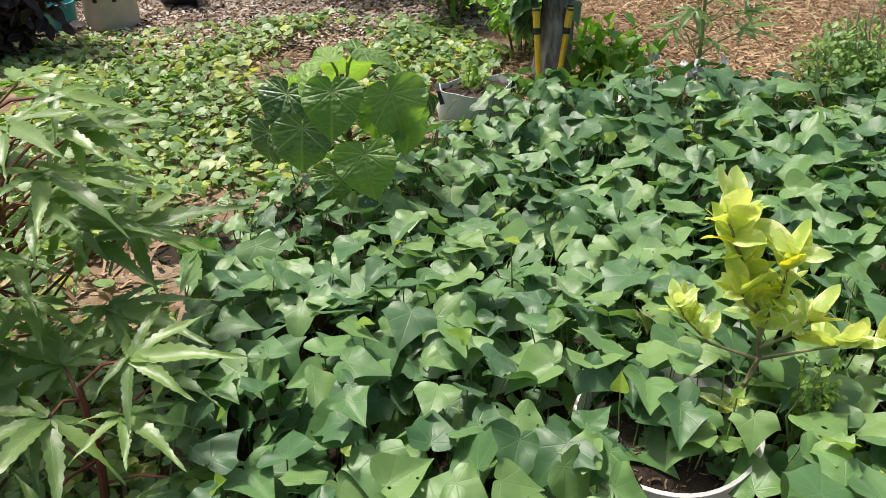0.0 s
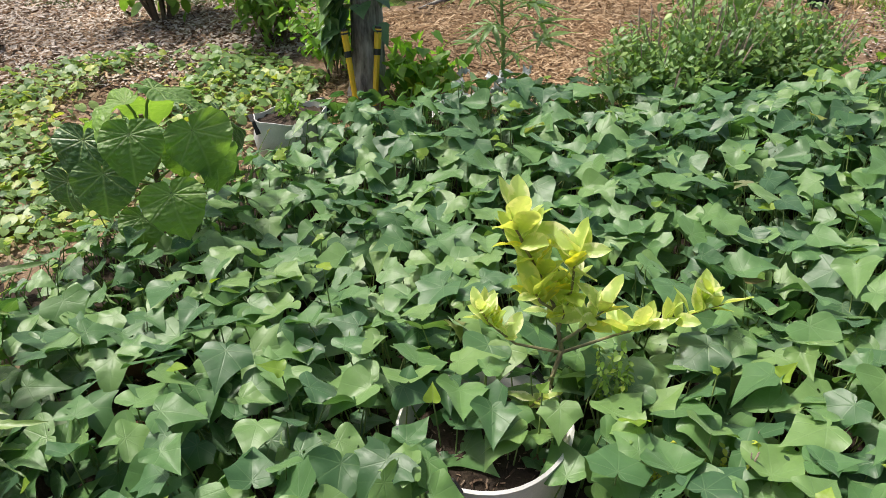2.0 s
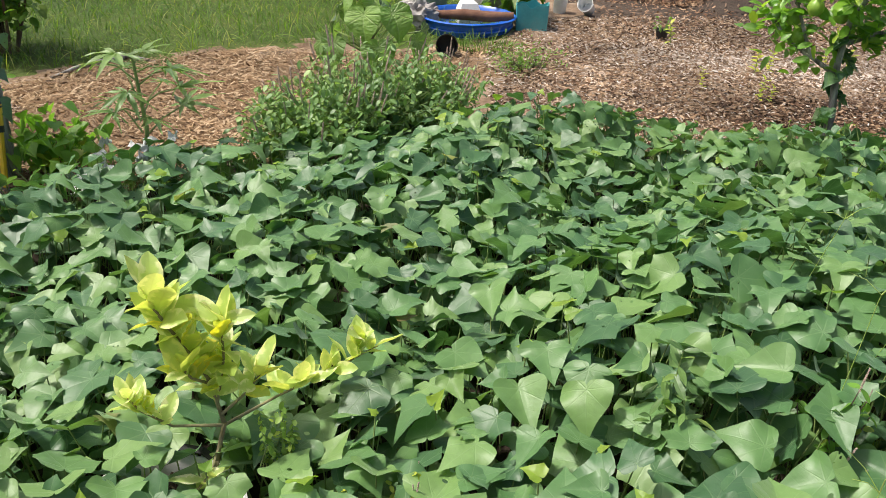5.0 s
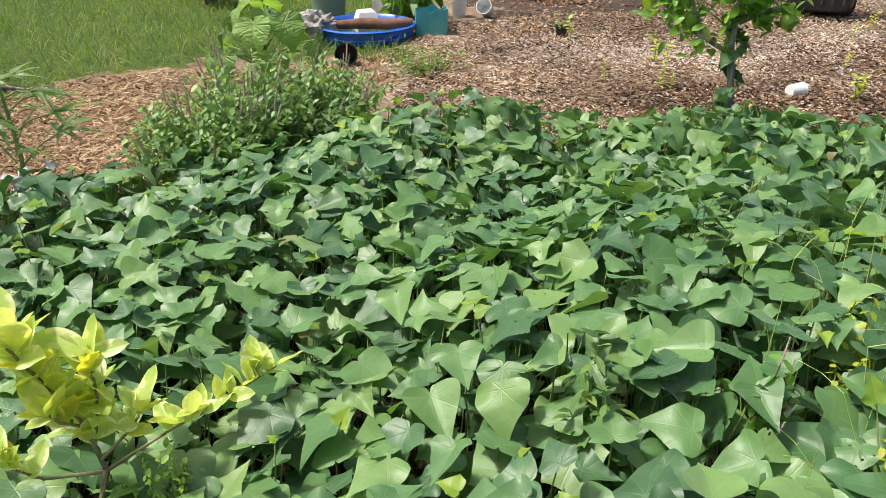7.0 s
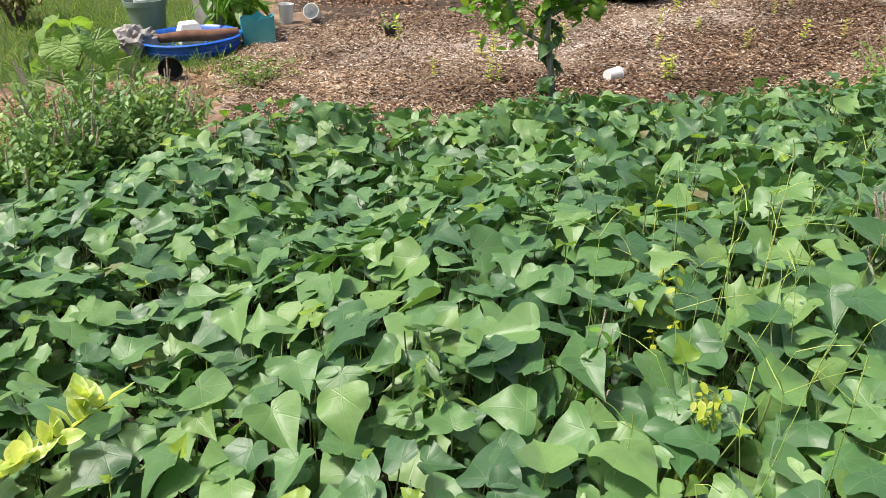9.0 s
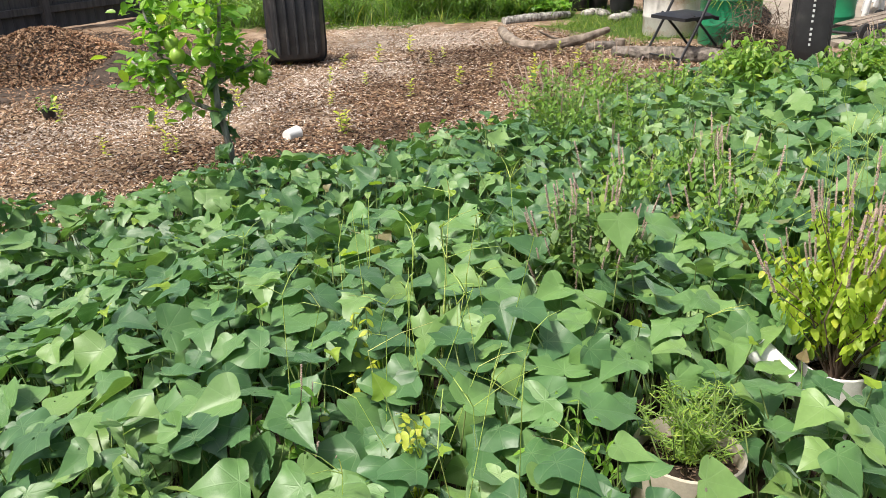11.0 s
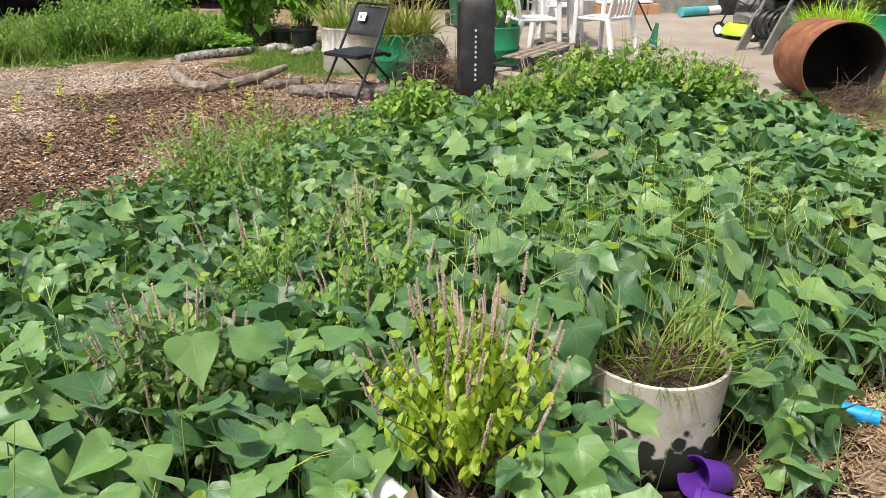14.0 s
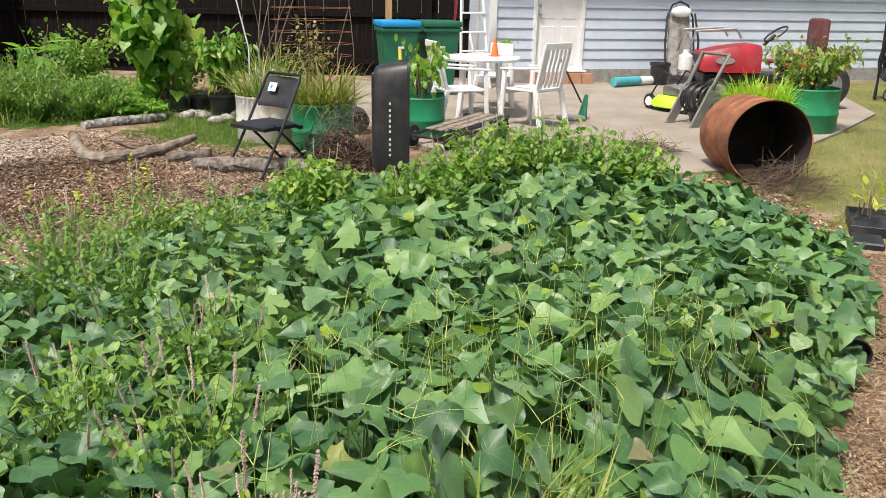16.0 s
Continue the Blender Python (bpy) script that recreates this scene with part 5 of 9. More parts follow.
def citrus():
    bx, by, bz = 0.57, 1.22, 0.15
    t = thing("citrus_sapling", bx, by, bz, "young citrus tree with yellow variegated leaves in a grow bag", "tree")
    rg = random.Random(4)
    # limbs in the garden's own coordinates: points, leaves on it, where they begin, how steeply they stand
    limbs = [([(0.57, 1.22, 0.15), (0.605, 1.24, 0.25), (0.643, 1.28, 0.305), (0.625, 1.3, 0.42), (0.575, 1.32, 0.53), (0.535, 1.33, 0.62)], 40, 0.5, (15, 70)),
             ([(0.635, 1.29, 0.35), (0.66, 1.29, 0.46), (0.662, 1.29, 0.56)], 24, 0.2, (15, 70)),
             ([(0.64, 1.28, 0.3), (0.54, 1.29, 0.335), (0.485, 1.3, 0.39), (0.465, 1.3, 0.43)], 17, 0.4, (20, 75)),
             ([(0.645, 1.28, 0.3), (0.774, 1.3, 0.309), (0.9, 1.3, 0.325), (1.03, 1.3, 0.35)], 24, 0.35, (15, 85)),
             ([(0.98, 1.3, 0.34), (0.985, 1.3, 0.385)], 7, 0.0, (50, 85)),
             ([(0.64, 1.28, 0.33), (0.7, 1.27, 0.375), (0.73, 1.27, 0.41)], 9, 0.3, (20, 70)),
             ([(0.63, 1.3, 0.4), (0.585, 1.27, 0.45), (0.57, 1.26, 0.48)], 11, 0.3, (20, 75)),
             ([(0.605, 1.24, 0.24), (0.57, 1.2, 0.25), (0.545, 1.19, 0.24)], 5, 0.4, (-20, 50))]
    leaves = []
    for k, (pts, n, start, rise) in enumerate(limbs):
        P = [Vector(p) - Vector((bx, by, bz)) for p in pts]
        bm = bmesh.new()
        r = [0.0075, 0.007, 0.006, 0.005, 0.004, 0.0025] if k == 0 else [0.0038, 0.003, 0.0024, 0.0016]
        tube(bm, P, r[: len(P)], 6)
        part("trunk" if k == 0 else "branch", bm, GREENTWIG, t)
        for i in range(n):
            q = (start + (1 - start) * (i + rg.random()) / n) * (len(P) - 1)
            j = min(int(q), len(P) - 2)
            leaves.append((P[j].lerp(P[j + 1], q - j), rise, 0.75 + 0.35 * (i / n if k in (0, 1) else -0.3 if k == 2 else 0.3)))
    tm = [mesh_arrays("leaf", *blade("oval", cols=2, smooth=2, fold=0.3, droop=0.05 + 0.16 * i, wave=0.05, ripple=0.015, seed=90 + i)) for i in range(4)]
    for i, (p, rise, s) in enumerate(leaves):
        m = Matrix.Translation(p) @ pose(0, 0, 0, 0, 0, i * 137.5 + rg.uniform(-30, 30)) @ pose(0, 0, 0, rg.uniform(*rise), 0, 0) @ pose(0, 0, 0, 0, rg.uniform(-50, 50), 0) @ Matrix.Diagonal((*(Vector((0.95, 1.1, 1)) * rg.uniform(0.062, 0.1) * s), 1))
        link("leaf", tm[i % 4], VARIEG, t, m=m)


citrus()


def lime_tree():
    t = thing("lime_tree", 3.96, 1.97, 0, "small lime tree with green fruit and a vine on its trunk", "tree")
    rg = np.random.default_rng(77)
    limbs = [[(0, 0, 0), (0.03, 0.0, 0.25), (0.0, 0.02, 0.48), (-0.02, 0.0, 0.75), (0.02, 0.02, 1.05)], [(0.0, 0.02, 0.45), (-0.08, 0.12, 0.52), (-0.12, 0.22, 0.75), (-0.1, 0.3, 1.0)],
             [(-0.08, 0.12, 0.52), (-0.1, 0.28, 0.6), (-0.08, 0.42, 0.72)], [(0.0, 0.0, 0.6), (0.05, -0.1, 0.66), (0.06, -0.2, 0.7)], [(-0.02, 0.0, 0.7), (-0.1, -0.1, 0.85), (-0.15, -0.16, 1.05)],
             [(-0.12, 0.22, 0.75), (-0.02, 0.3, 0.9), (0.05, 0.4, 1.0)], [(-0.02, 0.0, 0.75), (0.1, 0.1, 0.95), (0.15, 0.15, 1.15)]]
    P, A, T = [], [], []
    for k, pts in enumerate(limbs):
        bm = bmesh.new()
        r = [0.022, 0.019, 0.017, 0.012, 0.007] if k == 0 else [0.014, 0.01, 0.007, 0.005]
        tube(bm, pts, r[: len(pts)], 8)
        part("trunk" if k == 0 else "limb", bm, BARK, t)
        V = [Vector(p) for p in pts]
        for i in range(110 if k == 0 else 78):
            q = rg.uniform(0.62 if k == 0 else 0.25, 1.0) * (len(V) - 1)
            j = min(int(q), len(V) - 2)
            P.append(np.array(V[j].lerp(V[j + 1], q - j)) + rg.normal(0, 0.055, 3))
            A.append(rg.uniform(0, 6.28))
            T.append(rg.normal(0.1, 0.5))
    n = len(P)
    joined_leaves("crown", t, LIMELEAF, ("oval", "oval"), np.array(P), rg.uniform(0.05, 0.095, n), np.array(A), np.array(T), rg.normal(0, 0.5, n), 5, "bright green leaves", fold=0.4)
    q = rg.uniform(0, 1, 95)
    ang = q * 22
    joined_leaves("trunk_vine", t, POTATO, ("heart", "lobed"), np.stack([np.cos(ang) * 0.035, np.sin(ang) * 0.035, q * 0.6 + 0.02], 1), rg.uniform(0.035, 0.075, 95), ang, rg.normal(0.9, 0.3, 95), rg.normal(0, 0.3, 95), 6)
    for p in ((0.06, -0.21, 0.63), (-0.08, 0.2, 0.6), (-0.1, 0.16, 0.8), (-0.13, 0.12, 0.75), (-0.02, 0.05, 0.72), (-0.09, 0.24, 0.68)):
        bm = bmesh.new()
        lathe(bm, [(0, -0.03), (0.018, -0.026), (0.028, -0.01), (0.03, 0.004), (0.024, 0.02), (0.01, 0.03), (0.006, 0.034), (0, 0.035)], 14)
        part("lime_fruit", bm, LIMEFRUIT, t, "round green lime", m=Matrix.Translation(p) @ Matrix.Scale(1.3, 4))
    bm = bmesh.new()
    box(bm, 0, 0, 0, 0.018, 0.002, 0.07, 0.0006)
    part("tag", bm, YELLOW_TAG, t, "yellow plant tag", m=pose(0.0, -0.03, 0.42, 0, 12, 20))


YELLOW_TAG = surface("yellow_plastic_tag", (0.7, 0.5, 0.03), (0.75, 0.56, 0.06), 0.5)
lime_tree()


def vine_tree():
    t = thing("tree", 0.53, 3.72, 0, "grey barked tree wrapped in leafy vines", "tree")
    rg = np.random.default_rng(41)
    bm = bmesh.new()
    H = np.linspace(0, 2.7, 110)
    rings, n = [], 44
    for h in H:
        ring = []
        for k in range(n):
            a = k * 2 * math.pi / n
            plate = noise.ridged_multi_fractal(Vector((math.cos(a) * 3.2, math.sin(a) * 3.2, h * 3.0)), 0.9, 2.1, 3, 1.0, 2.0)
            r = 0.07 * (1 + 0.42 * math.exp(-h / 0.14)) * (1 + 0.09 * math.sin(3 * a + 2 * h)) + 0.006 * plate - 0.006 + rg.normal(0, 0.001)
            ring.append(bm.verts.new((r * math.cos(a) + 0.03 * math.sin(h * 1.2), r * math.sin(a) + 0.05 * h * 0.5, h)))
        rings.append(ring)
    for a, b in zip(rings, rings[1:]):
        for k in range(n):
            bm.faces.new((a[k], a[(k + 1) % n], b[(k + 1) % n], b[k]))
    part("trunk", bm, BARK, t)
    n = 300
    q = rg.uniform(-0.02, 1.0, n) * 1.2
    ang = rg.uniform(2.3, 3.6, n)
    ang[::14] = rg.uniform(4.4, 6.2, len(ang[::14]))
    r = 0.07 + 0.1 * rg.random(n)
    joined_leaves("vine", t, POTATO, ("heart", "lobed", "heart"), np.stack([np.cos(ang) * r - 0.02, np.sin(ang) * r, 0.25 + q], 1), rg.uniform(0.06, 0.12, n), ang, rg.normal(1.05, 0.3, n), rg.normal(0, 0.3, n), 9, "hanging heart shaped vine leaves")


vine_tree()


def shrub(name, x, y, r, h, label, seed, material, leaf=0.09, n=700, stems=14, kinds=("lance",), base=0.0, hang=0.4, lean=0.35, category="bush", stem_r=0.012, top=False):
    """A woody bush: arching stems from one foot with leaves gathered in clumps."""
    t = thing(name, x, y, base, label, category)
    rg = np.random.default_rng(2000 + seed)
    P = []
    for s in range(stems):
        a, rr, hh = rg.uniform(0, 6.28), r * rg.uniform(0.3, 1), h * rg.uniform(0.6, 1)
        e = Vector((math.cos(a) * rr, math.sin(a) * rr, hh))
        b = Vector((math.cos(a) * 0.05, math.sin(a) * 0.05, 0))
        mid = b.lerp(e, 0.5) + Vector((-math.cos(a) * rr * lean * 0.4, -math.sin(a) * rr * lean * 0.4, hh * 0.1))
        bm = bmesh.new()
        tube(bm, [b, mid, e], [stem_r, stem_r * 0.7, stem_r * 0.3], 5)
        part("stem", bm, TWIGBARK, t)
        for i in range(n // stems):
            q = rg.uniform(0.3, 1.02)
            c = b.lerp(mid, q * 2) if q < 0.5 else mid.lerp(e, q * 2 - 1)
            P.append(np.array(c) + rg.normal(0, 0.11 * r + 0.02, 3))
    P = np.array(P)
    P[:, 2] = np.maximum(P[:, 2], 0.02)
    m = len(P)
    joined_leaves("crown", t, material, kinds, P, rg.uniform(0.6, 1.3, m) * leaf, rg.uniform(0, 6.28, m), rg.normal(hang, 0.4, m), rg.normal(0, 0.4, m), seed)
    return t


shrub("arching_bush", -0.55, 5.35, 0.55, 1.0, "dark bush of arching stems with yellow green drooping leaves", 1, WEED, 0.11, 700, 18, ("oval",), hang=0.9)
shrub("feathery_bush", 0.12, 4.75, 0.42, 0.62, "feathery bush with narrow grey green leaves behind the tree", 2, WEED, 0.075, 1500, 16, ("lance",))
shrub("dark_bush", 0.95, 5.95, 0.5, 1.0, "dark leafy bush at the lawn's edge", 3, WEED, 0.07, 1600, 16, ("oval",))
shrub("lawn_bush", 0.1, 6.6, 0.7, 1.1, "dark green bush on the lawn", 15, WEED, 0.08, 1300, 16, ("oval",))
shrub("purple_bush", -2.15, 4.05, 0.36, 0.62, "bush with dark purple leaves beside the grow bags", 4, PURPLE, 0.09, 900, 14, ("oval",))
shrub("vine_bush", 0.42, 4.05, 0.3, 0.4, "low bright green bush round the tree's foot", 5, BRIGHT, 0.05, 600, 12, ("oval",), stem_r=0.004)
shrub("vine_bush", 0.78, 3.6, 0.26, 0.27, "low vine leaves climbing beside the tree", 6, BRIGHT, 0.065, 170, 12, ("heart",), stem_r=0.003, hang=0.7)

# herbs in and round the vine bed
herb("yellow_basil", 2.37, -0.645, 0.22, 0.21, 0.56, "yellow green basil with brown flower spikes in a grow bag", stems=64, leaf=0.031, kinds=("oval", "lance"), material=YELLOW_BASIL, seed=1, spikes=56, spike_len=0.085, hang=0.6, stem_mat=TWIGBARK, pairs=14, start=0.42, curl=0.8)
herb("holy_basil", 2.58, 0.01, 0.14, 0.21, 0.5, "dark green holy basil with grey purple flower spikes among the vines", stems=110, leaf=0.036, seed=2, spikes=46, spike_len=0.08, pairs=12, material=DARKBASIL)
herb("rosemary", 1.88, -0.27, 0.27, 0.14, 0.21, "rosemary with needle leaves in a grow bag", stems=44, leaf=0.02, material=BASIL, kinds=("needle",), seed=3, pairs=30, start=0.05, hang=-0.3)
k = 10
for bx, by, br, bh, sp in ((2.05, 3.2, 0.4, 0.54, 30), (1.72, 3.1, 0.34, 0.44, 16), (2.42, 3.2, 0.34, 0.47, 22), (6.3, -1.7, 0.36, 0.66, 18), (6.4, -2.2, 0.4, 0.7, 24), (6.3, -2.7, 0.36, 0.62, 20), (6.7, -2.0, 0.34, 0.66, 16), (6.6, -2.5, 0.36, 0.66, 18),
                       (5.3, 0.5, 0.34, 0.5, 12), (5.75, 0.25, 0.34, 0.5, 12), (4.9, 0.35, 0.34, 0.52, 10), (5.6, -0.25, 0.3, 0.5, 10), (3.9, -0.35, 0.34, 0.5, 10), (3.5, -0.1, 0.28, 0.5, 10), (4.5, 0.0, 0.3, 0.48, 6), (6.2, -0.7, 0.3, 0.52, 8), (5.9, -1.3, 0.3, 0.56, 8), (3.2, -0.45, 0.24, 0.58, 14)):
    thick = by > 3 or bx > 5.8
    herb("holy_basil", bx, by, 0.02, br, bh, "green holy basil with grey flower spikes growing through the vines", stems=(170 if by > 3 else 130) if thick else 48, leaf=(0.05 if bx > 5.8 else 0.034) if thick else 0.031, material=GREYBASIL if by > 3 else BASIL if k % 2 else WEED, seed=k, spikes=sp, spike_len=0.1, group="holy basil in the vine bed", pairs=9)
    k += 1
herb("weed_clump", 1.6, 0.51, 0.15, 0.09, 0.4, "dark stemmed weed with small yellow green leaves", stems=9, leaf=0.028, material=BRIGHT, seed=41, stem_mat=TWIGBARK, spikes=4, spike_len=0.05)
herb("weed_clump", 1.74, -0.03, 0.1, 0.15, 0.4, "bright green feathery weed among the vine leaves", stems=26, leaf=0.03, material=BRIGHT, kinds=("lance",), seed=42)
herb("weed_clump", 1.63, 0.27, 0.2, 0.06, 0.33, "feathery yellow green weed among the vine leaves", stems=8, leaf=0.024, material=SEEDLING, kinds=("oval",), seed=45)
herb("weed_clump", 1.9, 0.47, 0.2, 0.06, 0.38, "thin yellow weed standing over the vine leaves", stems=7, leaf=0.022, material=SEEDLING, kinds=("oval",), seed=48)
herb("weed_clump", 0.87, 0.92, 0.1, 0.06, 0.3, "small yellowing weed with dry brown tips", stems=7, leaf=0.02, material=SEEDLING, seed=46, spikes=3, spike_len=0.05)
herb("weed_clump", 0.74, 1.02, 0.05, 0.06, 0.3, "small weed with yellow green rounded leaflets beside the grow bag", stems=8, leaf=0.018, material=SEEDLING, seed=47)
herb("moringa_seedling", 0.71, 1.16, 0.1, 0.05, 0.36, "slender seedling with tiny rounded leaflets beside the citrus", stems=9, leaf=0.016, material=BASIL, kinds=("oval",), seed=43, pairs=12, start=0.55)
herb("narrow_weed", 1.38, 0.72, 0.15, 0.07, 0.42, "dark weed with narrow upright leaves", stems=7, leaf=0.045, material=DARKBASIL, kinds=("lance",), seed=44, pairs=16, hang=-0.5)


def grass_stalks():
    """Tall thin grass stalks with forked seed heads standing over the vines."""
    t = thing("crabgrass", 0, 0, 0, "thin pale crabgrass stalks with forked seed heads above the vines", "grass")
    rg = np.random.default_rng(61)
    A, B, H = [], [], []
    for cx, cy, n, s in ((1.95, 0.35, 26, 0.28), (3.3, -0.9, 80, 0.6), (3.0, -1.3, 50, 0.45), (3.6, -1.9, 50, 0.4), (4.4, -1.6, 60, 0.7), (5.4, -1.9, 30, 0.7), (1.55, 0.15, 10, 0.2)):
        for _ in range(n):
            x, y = cx + rg.normal(0, s * 0.6), cy + rg.normal(0, s * 0.6)
            h = canopy(np.array([x]), np.array([y]))[0] + rg.uniform(0.05, 0.26)
            a = np.array([x, y, 0.1])
            b = a + np.array([rg.normal(0, 0.07), rg.normal(0, 0.07), h - 0.1])
            A.append(a), B.append(b), H.append(False)
            for _ in range(rg.integers(0, 4)):
                H.append(True), A.append(b), B.append(b + rg.normal(0, 1, 3) * np.array([0.05, 0.05, 0.02]) + np.array([0, 0, 0.04]))
    for name, k in (("stalk_growth", ~np.array(H)), ("seed_head_growth", np.array(H))):
        V, F = stalks(np.array(A)[k], np.array(B)[k], 0.0014, 0.0009, sag=0.008)
        link(name, mesh_arrays(name, V, F), PALE, t, kind="stuff")


grass_stalks()


def seedlings():
    """Small yellowing seedlings dotted over the mulch."""
    rg = np.random.default_rng(71)
    base = thing("seedling", 5.6, 2.9, 0, "small yellow green seedling in the mulch", "seedling", "seedlings in the mulch")
    bm = bmesh.new()
    tube(bm, [(0, 0, 0), (0.004, 0, 0.06), (0, 0.003, 0.12)], [0.002, 0.0016, 0.001], 4)
    part("stem", bm, STEM, base)
    tm = [mesh_arrays("leaf", *blade("oval", cols=1, fold=0.3, droop=0.4, seed=k)) for k in range(2)]
    for k in range(13):
        m = Matrix.Translation((0, 0, 0.02 + 0.008 * k)) @ pose(0, 0, 0, rg.uniform(0, 45), 0, k * 137) @ Matrix.Scale(rg.uniform(0.025, 0.045), 4)
        link("leaf", tm[k % 2], SEEDLING, base, m=m)
    x, y, r2 = jitter_grid([(3.6, 3.6), (4.6, 2.1), (5.6, 1.2), (7.0, 0.3), (8.2, 0.6), (8.6, 2.2), (7.0, 3.6), (5.2, 4.2)], 0.62, 72)
    for a, b in list(zip(x, y))[:48]:
        s = r2.uniform(0.9, 1.6)
        c = copy_thing(base, pose(a, b, 0, r2.uniform(-12, 12), r2.uniform(-12, 12), r2.uniform(0, 360)))
        c.scale = (s, s, s)


seedlings()

# weeds and shrubs at the back
k = 100
for bx, by, br, bh in ((10.6, 3.0, 0.55, 0.75), (10.7, 2.35, 0.55, 0.8), (10.7, 1.75, 0.45, 0.6), (10.3, 3.8, 0.65, 0.7), (11.3, 2.8, 0.6, 0.85), (10.0, 4.7, 0.6, 0.6), (9.9, 5.6, 0.6, 0.6)):
    herb("tall_weeds", bx, by, 0, br, bh, "clump of tall feathery green weeds", "weeds", stems=120, leaf=0.055, material=WEED, kinds=("lance",), seed=k, group="weeds along the mulch", pairs=14, start=0.05)
    k += 1
for bx, by, br, bh in ((11.3, 1.75, 0.5, 0.3), (10.9, 1.45, 0.4, 0.26), (11.9, 2.0, 0.6, 0.4), (12.0, 1.3, 0.5, 0.36)):
    herb("bright_groundcover", bx, by, 0, br, bh, "low bed of bright green leaves behind the weeds", "groundcover", stems=140, leaf=0.055, material=BRIGHT, kinds=("heart",), seed=k, group="bright leaves at the back", pairs=5, hang=0.2)
    k += 1
shrub("tall_leafy_shrub", 11.6, 1.15, 0.62, 1.75, "tall shrub with large bright green leaves", 20, BRIGHT, 0.17, 900, 16, ("heart", "oval"), hang=0.8)
shrub("potted_shrub", 11.2, 0.45, 0.3, 0.75, "leafy bright green shrub in a black pot", 21, BRIGHT, 0.13, 600, 12, ("lance",), base=0.22, hang=0.7)
shrub("fence_bush", 13.2, 2.6, 0.7, 0.9, "dark bush against the fence", 22, WEED, 0.08, 1300, 16, ("oval",))
shrub("fence_bush", 13.4, 1.3, 0.6, 0.8, "green bush against the fence", 23, WEED, 0.08, 1100, 14, ("oval",))
shrub("banana_shoot", 12.6, 2.9, 0.35, 1.05, "shoot with a few long arching pale green leaves", 24, BRIGHT, 0.5, 12, 4, ("lance",), hang=-0.2)
shrub("pool_weeds", 4.75, 5.3, 0.3, 0.55, "weeds with long narrow drooping leaves behind the pool", 25, WEED, 0.2, 130, 8, ("lance",), hang=0.8)
shrub("dry_bush", 3.9, 7.3, 0.4, 0.5, "brown dead bush on the lawn", 26, DRY, 0.06, 500, 14, ("oval",))
shrub("creeping_weed", 3.75, 3.95, 0.28, 0.12, "flat patch of feathery weed on the chips", 27, WEED, 0.03, 700, 14, ("lance",), stem_r=0.004)

# ---- materials of things ----
FABRIC = surface("white_grow_bag", (0.76, 0.74, 0.71), (0.85, 0.83, 0.81), 0.85, scale=5, fine=180, relief=0.3, dirt=(0.4, 0.36, 0.28), dirt_amt=0.3, dirt_scale=7, spec=0.1)
TANFABRIC = surface("tan_grow_bag", (0.52, 0.46, 0.36), (0.62, 0.56, 0.46), 0.9, scale=5, fine=180, relief=0.3, dirt=(0.25, 0.2, 0.15), dirt_amt=0.5, spec=0.1)
BLACKPL = surface("black_plastic", (0.012, 0.012, 0.014), (0.03, 0.03, 0.033), 0.45, scale=6, fine=120, relief=0.15, dirt=(0.14, 0.12, 0.1), dirt_amt=0.25)
BLACKMET = surface("black_painted_metal", (0.012, 0.012, 0.014), (0.025, 0.025, 0.028), 0.35, scale=8, fine=90, relief=0.05)
STRAP = surface("black_webbing", (0.01, 0.01, 0.01), (0.03, 0.03, 0.03), 0.8, scale=30, fine=200)
WHITEPL = surface("white_resin", (0.72, 0.73, 0.73), (0.82, 0.82, 0.81), 0.4, scale=3, fine=60, relief=0.05, dirt=(0.5, 0.48, 0.42), dirt_amt=0.3)
GREENPL = surface("green_drum_plastic", (0.012, 0.2, 0.085), (0.02, 0.26, 0.11), 0.38, scale=4, fine=80, relief=0.1, dirt=(0.12, 0.2, 0.12), dirt_amt=0.4)
BINGREEN = surface("bin_green_plastic", (0.01, 0.11, 0.06), (0.02, 0.15, 0.08), 0.45, scale=4)
BINBLUE = surface("bin_blue_plastic", (0.01, 0.26, 0.58), (0.02, 0.31, 0.64), 0.4, scale=4)
POOLBLUE = surface("pool_blue_plastic", (0.01, 0.1, 0.55), (0.015, 0.14, 0.65), 0.35, scale=4, dirt=(0.08, 0.12, 0.3), dirt_amt=0.4)
TEAL = surface("teal_plastic", (0.05, 0.33, 0.36), (0.09, 0.42, 0.44), 0.45, scale=5, dirt=(0.2, 0.3, 0.28), dirt_amt=0.4)
SAGE = surface("sage_plastic", (0.16, 0.23, 0.17), (0.22, 0.29, 0.22), 0.55, scale=4, dirt=(0.28, 0.28, 0.22), dirt_amt=0.4)
PURPLEPL = surface("purple_plastic", (0.085, 0.02, 0.26), (0.12, 0.03, 0.33), 0.5, scale=6, dirt=(0.2, 0.15, 0.2), dirt_amt=0.4)
BLUEPL = surface("blue_plastic", (0.01, 0.3, 0.7), (0.02, 0.36, 0.78), 0.35)
LIMEPL = surface("lime_plastic", (0.4, 0.62, 0.03), (0.48, 0.7, 0.05), 0.35)
GREYPL = surface("grey_plastic", (0.14, 0.14, 0.135), (0.22, 0.215, 0.2), 0.55, scale=5, dirt=(0.3, 0.26, 0.2), dirt_amt=0.4)
REDPAINT = surface("red_paint", (0.28, 0.012, 0.022), (0.38, 0.02, 0.03), 0.35, scale=5, dirt=(0.2, 0.1, 0.08), dirt_amt=0.5)
